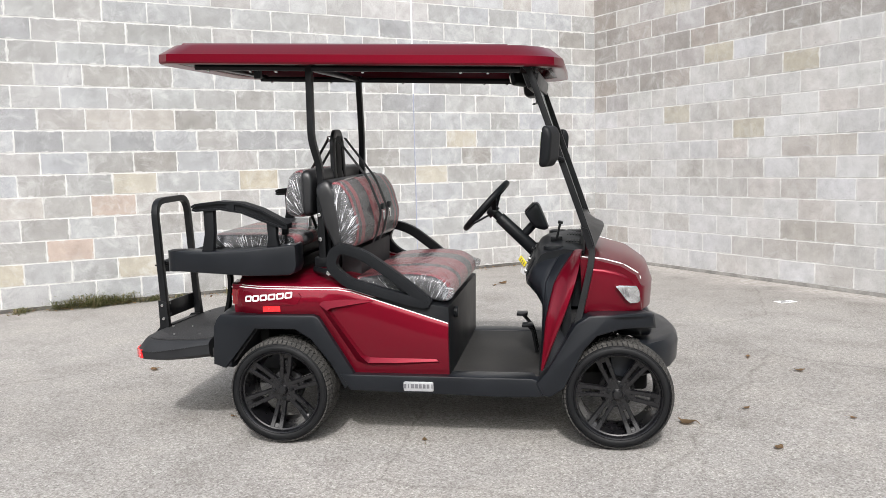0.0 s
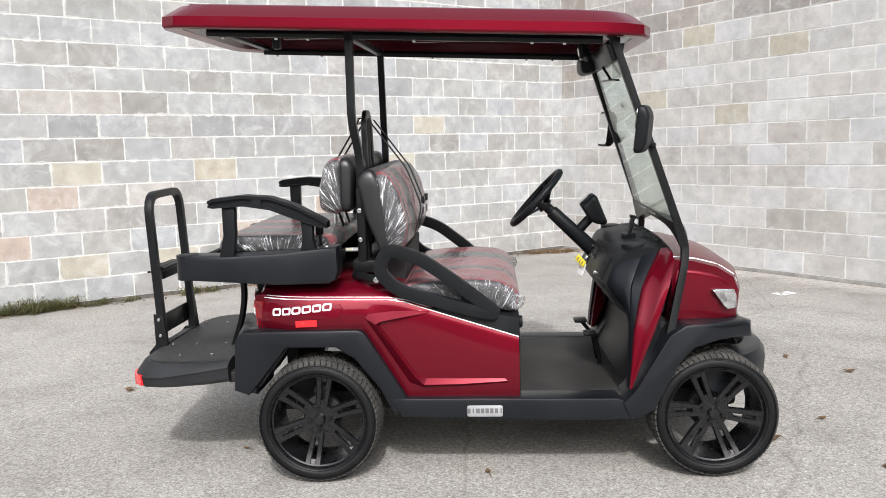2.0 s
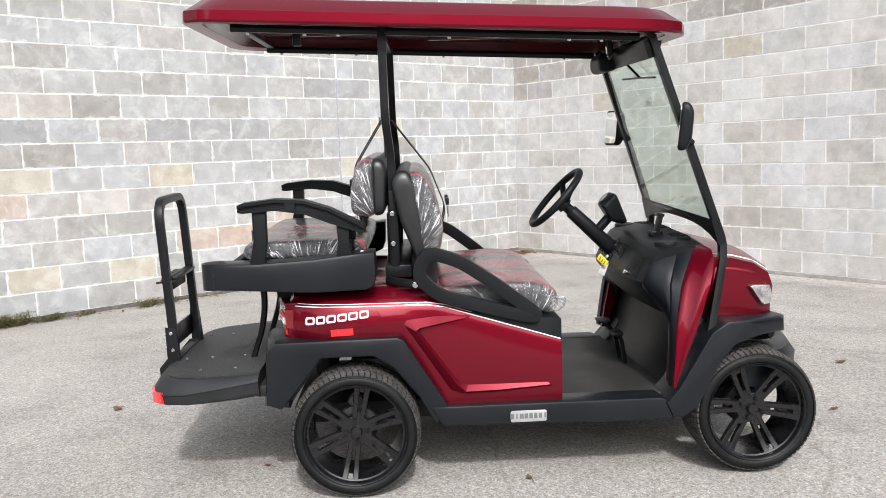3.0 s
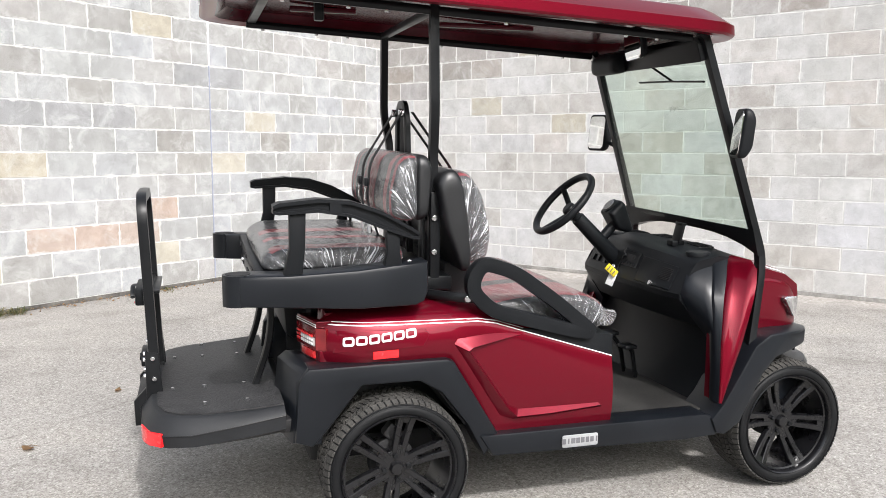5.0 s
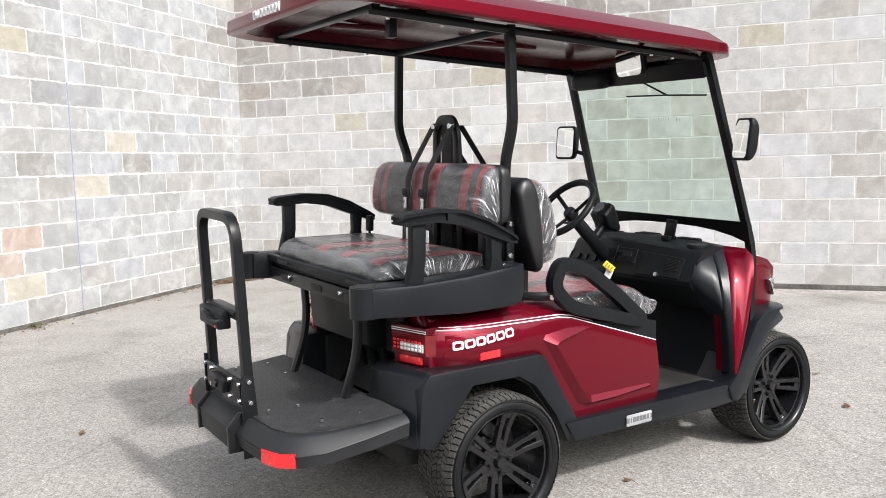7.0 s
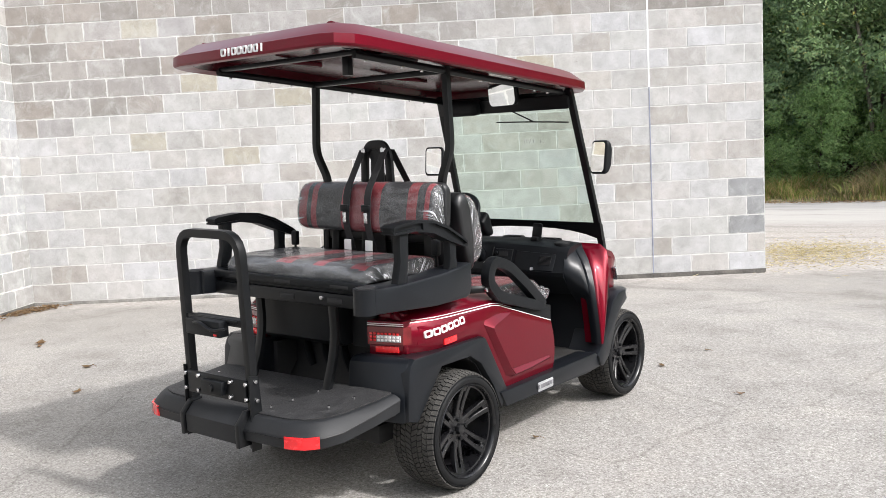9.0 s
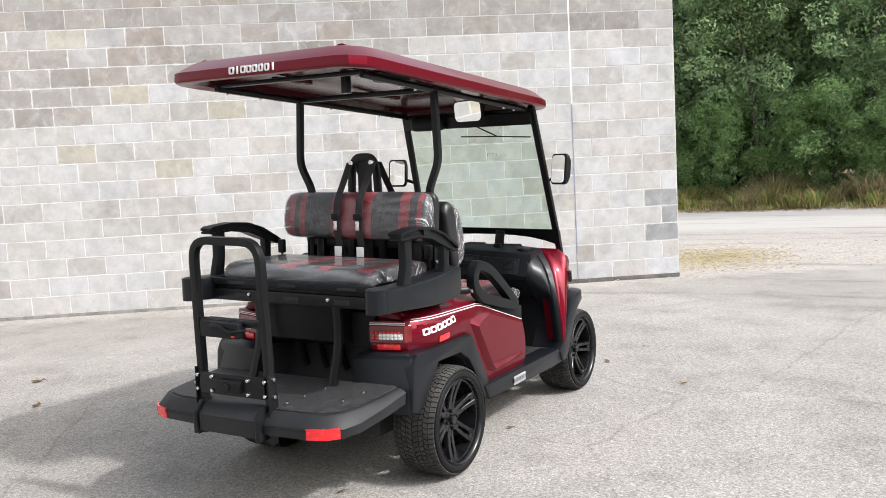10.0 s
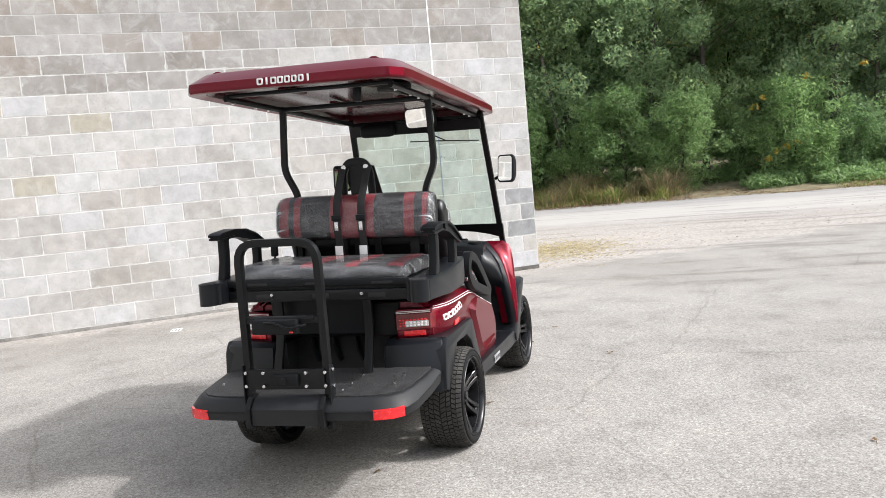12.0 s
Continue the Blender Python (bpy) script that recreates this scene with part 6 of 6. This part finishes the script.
def build_tree(seed, height, spread, low, per=165, leaf=0.063, trunk_r=0.13, leaves=None):
    rng = np.random.default_rng(seed)
    tree = new("tree")
    lean_x, lean_y = rng.uniform(-0.5, 0.5, 2)
    spine = [Vector((lean_x * (q ** 2) + 0.15 * math.sin(q * 5 + seed), lean_y * q ** 2 + 0.15 * math.cos(q * 4 + seed), height * 0.92 * q)) for q in [i / 7 for i in range(8)]]
    bm = bmesh.new()

    def limb(pts, r0, r1, n=7):
        lo = []
        for i, p in enumerate(pts):
            r = r0 + (r1 - r0) * i / (len(pts) - 1)
            lo.append([(p.x + r * math.cos(2 * math.pi * j / n), p.y + r * math.sin(2 * math.pi * j / n), p.z) for j in range(n)])
        rings(lo, True, True, bm)

    limb(spine, trunk_r, trunk_r * 0.2)
    centres, radii = [], []
    count = int(14 + height * 3.2)
    for i in range(count):
        q = low + (1 - low) * (i + rng.uniform(0, 1)) / count
        base = spine[min(int(q * 7), 6)].lerp(spine[min(int(q * 7) + 1, 7)], q * 7 - min(int(q * 7), 6))
        reach = spread * (0.35 + 0.65 * math.sin(math.pi * min(1, 0.18 + 0.82 * (1 - q)))) * rng.uniform(0.55, 1.1)
        az = rng.uniform(0, 2 * math.pi)
        tip = base + Vector((math.cos(az) * reach, math.sin(az) * reach, reach * rng.uniform(0.05, 0.6)))
        mid = base.lerp(tip, 0.5) + Vector((0, 0, 0.12 * reach))
        limb([base, mid, tip], trunk_r * (0.45 - 0.3 * q), 0.012, 5)
        for q2, rr in ((1.0, 0.42), (0.62, 0.42), (0.8, 0.36), (0.45, 0.40), (0.92, 0.30)):
            p = base.lerp(tip, q2) + Vector(rng.normal(size=3) * 0.34)
            centres.append(tuple(p))
            radii.append(1.35 * rr * rng.uniform(0.7, 1.3) * (0.6 + spread * 0.18))
    centres.append(tuple(spine[-1]))
    radii.append(0.6)
    part("trunk", bm, M_BARK, tree)
    crown = new("crown", leaf_cloud(rng, centres, radii, per, leaf))
    crown.data.materials.append(leaves or M_LEAF)
    crown.parent = tree
    return tree


kinds = [build_tree(3, 10.5, 2.6, 0.22), build_tree(8, 9.0, 2.3, 0.12), build_tree(15, 11.5, 2.9, 0.25), build_tree(21, 7.5, 2.0, 0.06), build_tree(5, 9.5, 2.4, 0.10, leaves=M_LEAF_DARKER), build_tree(12, 10.8, 2.7, 0.18, leaves=M_LEAF_DARKER)]
shrubs = [build_tree(31, 2.6, 1.3, 0.03, 140, 0.048, 0.05, M_LEAF_BUSH), build_tree(37, 3.6, 1.5, 0.03, 140, 0.052, 0.06, M_LEAF_BUSH)]
rng = np.random.default_rng(5)
spots = []
for row, (x0, step, kind_list) in enumerate(((23.6, 2.1, [3, 1, 0]), (26.2, 2.5, [0, 2, 1]), (29.5, 2.6, [2, 0, 1]), (34.0, 4.2, [2, 0]))):
    y = -9.5 - row * 0.6
    while y < 9.5 + row:
        k = kind_list[int(rng.integers(len(kind_list)))]
        # trees at both ends of a row take the darker leaves
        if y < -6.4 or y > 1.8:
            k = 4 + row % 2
        spots.append((x0 + rng.uniform(-0.8, 0.8) + max(0, (-6 - y)) * 0.15, y + rng.uniform(-0.5, 0.5), k, rng.uniform(0.85, 1.15)))
        y += step * rng.uniform(0.8, 1.2)
used = set()
for x, y, k, s in spots:
    m = pose(x, y, -0.02, 0, 0, rng.uniform(0, 360))
    if k not in used:
        used.add(k)
        t = kinds[k]
        t.matrix_basis = m
    else:
        t = copy_thing(kinds[k], m)
    t.scale = (s, s, s)
    tagged(t, "leafy green broadleaf tree at the wood's edge", "tree", "woodland trees")
slender = build_tree(41, 8.5, 1.3, 0.55, 120, trunk_r=0.075)
slender.matrix_basis = pose(22.0, 1.5, 0.0, 0, 0, 40)
tagged(slender, "slender tree with a bare pale trunk at the wood's edge", "tree", "woodland trees")
stout = build_tree(44, 11.0, 2.2, 0.48, 160, trunk_r=0.21, leaves=M_LEAF_DARKER)
stout.matrix_basis = pose(23.2, -6.9, 0.0, 0, 0, 80)
tagged(stout, "stout tree with a bare grey-brown trunk", "tree", "woodland trees")
used = set()
y = -13.0
while y < 7.0:
    k = int(rng.integers(2))
    m = pose(21.9 + rng.uniform(-0.5, 0.9) + max(0, (-5 - y)) * 0.1, y, -0.02, 0, 0, rng.uniform(0, 360))
    if k not in used:
        used.add(k)
        t = shrubs[k]
        t.matrix_basis = m
    else:
        t = copy_thing(shrubs[k], m)
    s = rng.uniform(0.6, 1.1)
    t.scale = (s, s, s)
    t.name = "shrub"
    tagged(t, "dense green shrub under the wood's edge", "shrub", "woodland shrubs")
    y += rng.uniform(1.1, 2.0)

# dark depth of the wood, a far belt all round the lot
# only the part behind the trees shows; the rest is added to darken reflections
bm = bmesh.new()
lo = []
for i in range(97):
    az = 2 * math.pi * i / 96
    top = 14 + 2.2 * noise.noise((i * 0.73, 3.0, 0)) + 1.4 * noise.noise((i * 2.9, 5.0, 0))
    r = 48 + 1.5 * math.sin(i * 6 * math.pi / 48)
    lo.append([bm.verts.new((r * math.cos(az), r * math.sin(az), z)) for z in (-0.2, 4, 8, 12, top)])
for a, b in zip(lo, lo[1:]):
    for i in range(4):
        bm.faces.new((a[i], a[i + 1], b[i + 1], b[i]))
far = mesh_ob("backdrop", bm, M_FAR_WOOD)
tagged(far, "dark green depth of the woodland, added all round the lot", "woodland", kind="structure")

# woodland floor that rises a little behind the verge
bm = bmesh.new()
lo = []
for i in range(25):
    y = -60 + 5 * i
    wob = 0.5 * math.sin(i * 1.7) + 0.15 * max(0, -5 - y)
    lo.append([bm.verts.new((x + wob * (x < 30), y, z)) for x, z in ((19.3, 0.004), (20.2, 0.10), (22.5, 0.28), (30.0, 0.5), (80.0, 1.0))])
for a, b in zip(lo, lo[1:]):
    for i in range(4):
        bm.faces.new((a[i], a[i + 1], b[i + 1], b[i]))
bmesh.ops.recalc_face_normals(bm, faces=bm.faces)
floor_woods = mesh_ob("ground_verge", bm, M_SOIL)
tagged(floor_woods, "dark earthy verge under the trees", "ground", kind="structure")


def blade_field(name, n, x0, x1, y0, y1, h0, h1, w, material, seed, label, category, z_of=lambda x: 0.0, flat=False, soft=False):
    g = np.random.default_rng(seed)
    vs, fs = [], []
    for i in range(n):
        x, y = g.uniform(x0, x1), g.uniform(y0, y1)
        if soft:
            x, y = g.normal((x0 + x1) / 2, (x1 - x0) / 4.6), g.normal((y0 + y1) / 2, (y1 - y0) / 4.6)
        if not soft and noise.noise((x * 0.6, y * 0.6, seed)) < g.uniform(-0.5, 0.25):
            continue
        hgt, az = g.uniform(h0, h1), g.uniform(0, 2 * math.pi)
        dx, dy = math.cos(az), math.sin(az)
        z = z_of(x)
        k = len(vs)
        if flat:
            vs += [(x - dx * hgt, y - dy * hgt, z + 0.006), (x - dy * w, y + dx * w, z + 0.012), (x + dx * hgt, y + dy * hgt, z + g.uniform(0.004, 0.03)), (x + dy * w, y - dx * w, z + 0.008)]
            fs.append((k, k + 1, k + 2, k + 3))
        else:
            b = g.uniform(0.1, 0.5) * hgt
            vs += [(x - dy * w, y + dx * w, z), (x + dy * w, y - dx * w, z), (x + dx * b * 0.35 + dy * w * 0.7, y + dy * b * 0.35 - dx * w * 0.7, z + hgt * 0.6), (x + dx * b * 0.35 - dy * w * 0.7, y + dy * b * 0.35 + dx * w * 0.7, z + hgt * 0.6), (x + dx * b, y + dy * b, z + hgt)]
            fs += [(k, k + 1, k + 2, k + 3), (k + 3, k + 2, k + 4)]
    me = bpy.data.meshes.new(name)
    me.from_pydata(vs, [], fs)
    me.materials.append(material)
    return tagged(new(name, me), label, category, kind="stuff")


def clump_field(name, clumps, per, height, w, material, seed, label, category):
    """Tufts: blades that fan out from many small centres."""
    g = np.random.default_rng(seed)
    vs, fs = [], []
    for cx, cy, rad, hk in clumps:
        for i in range(per):
            r, az = rad * abs(g.normal()) * 0.6, g.uniform(0, 6.28)
            x, y = cx + r * math.cos(az), cy + r * math.sin(az)
            z = verge_z(x) - 0.03
            h = height * hk * g.uniform(0.35, 1.0) * max(0.35, 1 - r / rad * 0.4)
            a2 = az + g.normal() * 0.9
            h *= 0.45 + 1.1 * max(0, noise.noise((x * 0.7, y * 0.7, seed)) + 0.35)
            dx, dy, bend = math.cos(a2), math.sin(a2), h * g.uniform(0.3, 1.6)
            k = len(vs)
            vs += [(x - dy * w, y + dx * w, z), (x + dy * w, y - dx * w, z), (x + dx * bend * 0.4 + dy * w, y + dy * bend * 0.4 - dx * w, z + h * 0.62), (x + dx * bend * 0.4 - dy * w, y + dy * bend * 0.4 + dx * w, z + h * 0.62), (x + dx * bend, y + dy * bend, z + h * 0.9)]
            fs += [(k, k + 1, k + 2, k + 3), (k + 3, k + 2, k + 4)]
    me = bpy.data.meshes.new(name)
    me.from_pydata(vs, [], fs)
    me.materials.append(material)
    return tagged(new(name, me), label, category, kind="stuff")


verge_z = lambda x: max(0.004, (x - 19.3) * 0.09)
blade_field("verge_grass", 9000, 19.5, 22.5, -1.6, 8, 0.03, 0.16, 0.010, M_GRASS, 3, "rough green and dry verge grass", "grass", verge_z)
blade_field("short_grass", 9000, 19.3, 21.0, -14, -6.0, 0.02, 0.08, 0.010, M_GRASS, 4, "short pale grass along the verge", "grass", verge_z)
g = np.random.default_rng(9)
clump_field("tall_weeds", [(g.uniform(20.0, 22.2), g.uniform(-2.2, 2.4), g.uniform(0.25, 0.55), g.uniform(0.45, 1.2)) for i in range(80)], 220, 0.80, 0.0055, M_WEED_RED, 9, "tall dry reddish-brown weeds on the verge", "weeds")
clump_field("verge_herbs", [(g.uniform(20.0, 22.0), g.uniform(-1.8, 4.5), g.uniform(0.25, 0.6), g.uniform(0.4, 1.1)) for i in range(60)], 150, 0.95, 0.008, M_GRASS, 14, "green herbs among the reddish weeds", "weeds")
herbs = [(g.uniform(20.1, 21.5), g.uniform(-9.5, -3.9), g.uniform(0.13, 0.34)) for i in range(120)]
low = new("low_herbs", leaf_cloud(np.random.default_rng(10), [(x, y, verge_z(x) + 0.6 * r) for x, y, r in herbs], [r for x, y, r in herbs], 110, 0.045))
low.data.materials.append(M_LEAF_BUSH)
tagged(low, "low green herbs along the verge", "weeds", kind="stuff")
blade_field("straw", 2600, 6.9, 10.2, -1.2, 1.2, 0.02, 0.06, 0.006, M_STRAW, 11, "dry straw scattered on gravel", "straw", flat=True, soft=True)
blade_field("verge_litter", 6000, 18.9, 20.9, -14, 8, 0.03, 0.06, 0.03, M_LITTER, 12, "dead leaves along the verge", "leaves", verge_z, flat=True)

# loose stones on the gravel belt
g = np.random.default_rng(17)
vs, fs = [], []
for i in range(1800):
    y = g.uniform(-7.5, 3.2)
    x = max(6.5, 6.4 - 0.72 * y) + abs(g.normal()) * 2.6
    r, az = 0.008 + 0.016 * g.uniform() ** 3, g.uniform(0, 6.28)
    k = len(vs)
    vs += [(x + r * q * math.cos(az + a), y + r * q * math.sin(az + a), 0.002) for a, q in ((0, 1.3), (1.7, 0.9), (3.0, 1.2), (4.6, 0.8))]
    vs += [(x + 0.3 * r * math.cos(az), y + 0.3 * r * math.sin(az), 0.002 + r * g.uniform(0.3, 0.7))]
    fs += [(k, k + 1, k + 4), (k + 1, k + 2, k + 4), (k + 2, k + 3, k + 4), (k + 3, k, k + 4)]
me = bpy.data.meshes.new("gravel")
me.from_pydata(vs, [], fs)
me.materials.append(M_GRAVEL)
tagged(new("gravel", me), "loose tan and grey stones on the drive", "gravel", kind="stuff")

# a spray of yellowed leaves on the shrubs
SPRAYS = [((21.0, -4.26, 2.36), 0.13), ((21.0, -4.5, 2.62), 0.08), ((20.9, -4.54, 0.90), 0.10), ((20.9, -4.78, 1.10), 0.12), ((20.9, -5.05, 1.20), 0.10), ((20.9, -5.30, 1.31), 0.10), ((21.1, -5.65, 3.08), 0.10), ((21.1, -7.14, 3.27), 0.09)]
spray = new("yellow_leaves", leaf_cloud(np.random.default_rng(2), [p for p, r in SPRAYS], [r for p, r in SPRAYS], 16, 0.065))
spray.data.materials.append(M_YELLOW)
tagged(spray, "yellowed autumn leaves on a shrub", "leaves", kind="stuff")

# ---------- litter and weeds on the lot ----------
def curled_leaf(seed, size):
    g = random.Random(seed)
    bm = bmesh.new()
    rows = []
    for i in range(7):
        q = i / 6
        w = size * 0.42 * math.sin(math.pi * min(1, q * 0.94 + 0.05)) * g.uniform(0.75, 1.1)
        zc = 0.006 + size * 0.16 * (2 * q - 1) ** 2 * g.uniform(0.7, 1.2)
        rows.append([bm.verts.new(((q - 0.5) * size, -w, zc + size * 0.10 * g.uniform(0.3, 1))), bm.verts.new(((q - 0.5) * size, 0, zc)), bm.verts.new(((q - 0.5) * size, w, zc + size * 0.10 * g.uniform(0.3, 1)))])
    for a, b in zip(rows, rows[1:]):
        for j in range(2):
            bm.faces.new((a[j], a[j + 1], b[j + 1], b[j]))
    stem = [bm.verts.new((-size * 0.5 - 0.03, 0.002, 0.004)), bm.verts.new((-size * 0.5 - 0.03, -0.002, 0.004))]
    bm.faces.new((rows[0][0], rows[0][1], stem[0], stem[1]))
    return bm


LEAVES = [(2.69, 0.76, 0.09), (2.48, 1.10, 0.07), (1.88, -0.25, 0.12), (2.21, -0.57, 0.07), (2.67, -0.13, 0.05), (2.21, 0.0, 0.06), (0.67, -0.56, 0.05), (-1.25, 0.70, 0.06), (-0.93, 1.46, 0.07), (-1.24, 0.67, 0.08), (0.78, 4.34, 0.16), (0.48, 3.07, 0.12), (0.05, 2.44, 0.10), (1.81, -1.17, 0.06), (0.08, -2.40, 0.05), (2.74, -0.67, 0.05), (-0.36, -0.25, 0.04), (0.70, 4.20, 0.08)]
for i, (x, y, size) in enumerate(LEAVES):
    ob = mesh_ob("fallen_leaf", curled_leaf(i, size * 0.68), M_LITTER)
    ob.matrix_world = pose(x, y, ground_z(x, y), 0, 0, (i * 77) % 360)
    tagged(ob, "curled brown dead leaf lying on asphalt", "leaf", "fallen leaves")

note = mesh_ob("paper_sheet", boxed(0, 0, 0.004, 0.17, 0.10, 0.003, 0.001), M_PAPER)
note.matrix_world = pose(3.29, 3.17, ground_z(3.29, 3.17), 0, 0, 25)
tagged(note, "small white printed paper lying on asphalt", "paper")
for i in range(3):
    part("print_bar", boxed(-0.02 + 0.01 * i, -0.032 + 0.032 * i, 0.0062, 0.11 - 0.025 * i, 0.014, 0.0012), M_INK, note)


def weed(seed, n, size):
    """A sprawling mat of thin stems and narrow leaves."""
    g = random.Random(seed)
    bm = bmesh.new()
    for i in range(n * 5):
        az, h, r = g.uniform(0, 6.28), size * g.uniform(0.10, 0.75) ** 1.3, size * g.uniform(0.3, 1.3)
        bx, by = g.gauss(0, 0.07), g.gauss(0, 0.03)
        dx, dy, w = math.cos(az), math.sin(az) * 0.7, g.uniform(0.0015, 0.0045)
        p = [(bx, by, 0), (bx + dx * r * 0.5, by + dy * r * 0.5, h * 0.8), (bx + dx * r, by + dy * r, h * g.uniform(0.4, 1.0))]
        vs = [(p[0][0] - dy * w * 0.4, p[0][1] + dx * w * 0.4, 0), (p[0][0] + dy * w * 0.4, p[0][1] - dx * w * 0.4, 0), (p[1][0] + dy * w, p[1][1] - dx * w, p[1][2]), (p[1][0] - dy * w, p[1][1] + dx * w, p[1][2]), p[2]]
        v = [bm.verts.new(q) for q in vs]
        bm.faces.new(v[:4])
        bm.faces.new((v[3], v[2], v[4]))
    return bm


for i, (s, n, size) in enumerate(((5.85, 60, 0.20), (5.98, 40, 0.15), (6.15, 70, 0.24), (6.35, 50, 0.16), (5.55, 36, 0.11), (5.3, 24, 0.08), (4.75, 46, 0.13), (4.55, 30, 0.10), (6.7, 30, 0.10), (3.2, 20, 0.06), (6.05, 60, 0.18))):
    p = CORNER + ALONG[1] * s + FACE[1] * 0.07
    ob = mesh_ob("weed", weed(i, n, size), M_WEED, 0)
    ob.matrix_world = pose(p.x, p.y, 0.0, 0, 0, i * 7 + 35)
    tagged(ob, "small green weed growing at the wall's foot", "weed", "weeds along the wall")

# drift of dead leaves and grit in the corner and along the wall
for name, c0, c1, n, seed in (("leaf_drift", CORNER + ALONG[2] * 0.25 + FACE[2] * 0.1, CORNER + ALONG[1] * 0.6 + FACE[1] * 0.1, 420, 4), ("grit", CORNER + ALONG[1] * 7.5 + FACE[1] * 0.06, CORNER + ALONG[1] * 0.5 + FACE[1] * 0.06, 500, 6)):
    g = np.random.default_rng(seed)
    vs, fs = [], []
    for i in range(n):
        p = c0.lerp(c1, g.uniform(0, 1)) + Vector((g.normal() * 0.08, g.normal() * 0.08, 0))
        r, az, k = g.uniform(0.008, 0.028) * (1 if seed == 4 else 0.6), g.uniform(0, 6.28), len(vs)
        vs += [(p.x + r * math.cos(az + q), p.y + r * math.sin(az + q), 0.006 + g.uniform(0, 0.016)) for q in (0, 1.57, 3.14, 4.71)]
        fs.append((k, k + 1, k + 2, k + 3))
    me = bpy.data.meshes.new(name)
    me.from_pydata(vs, [], fs)
    me.materials.append(M_LITTER)
    tagged(new(name, me), "brown leaf and grit drift at the wall", "leaf litter", kind="stuff")

# ---------- the building: its two faces and the plain sides that close it ----------
build_wall(1)
build_wall(2)
TOP = Z0 + ROWS_UP * COURSE
end = CORNER + ALONG[2] * LENGTH[2]
side = mesh_ob("wall_end", boxed(3.2, 0.11, TOP / 2, 6.0, 0.2, TOP), M_MORTAR)
side.matrix_world = Matrix((-ALONG[1], ALONG[2] * -1, Vector((0, 0, 1)))).transposed().to_4x4()
side.matrix_world.translation = end
tagged(side, "plain grey block side wall of the building", "wall", kind="structure")
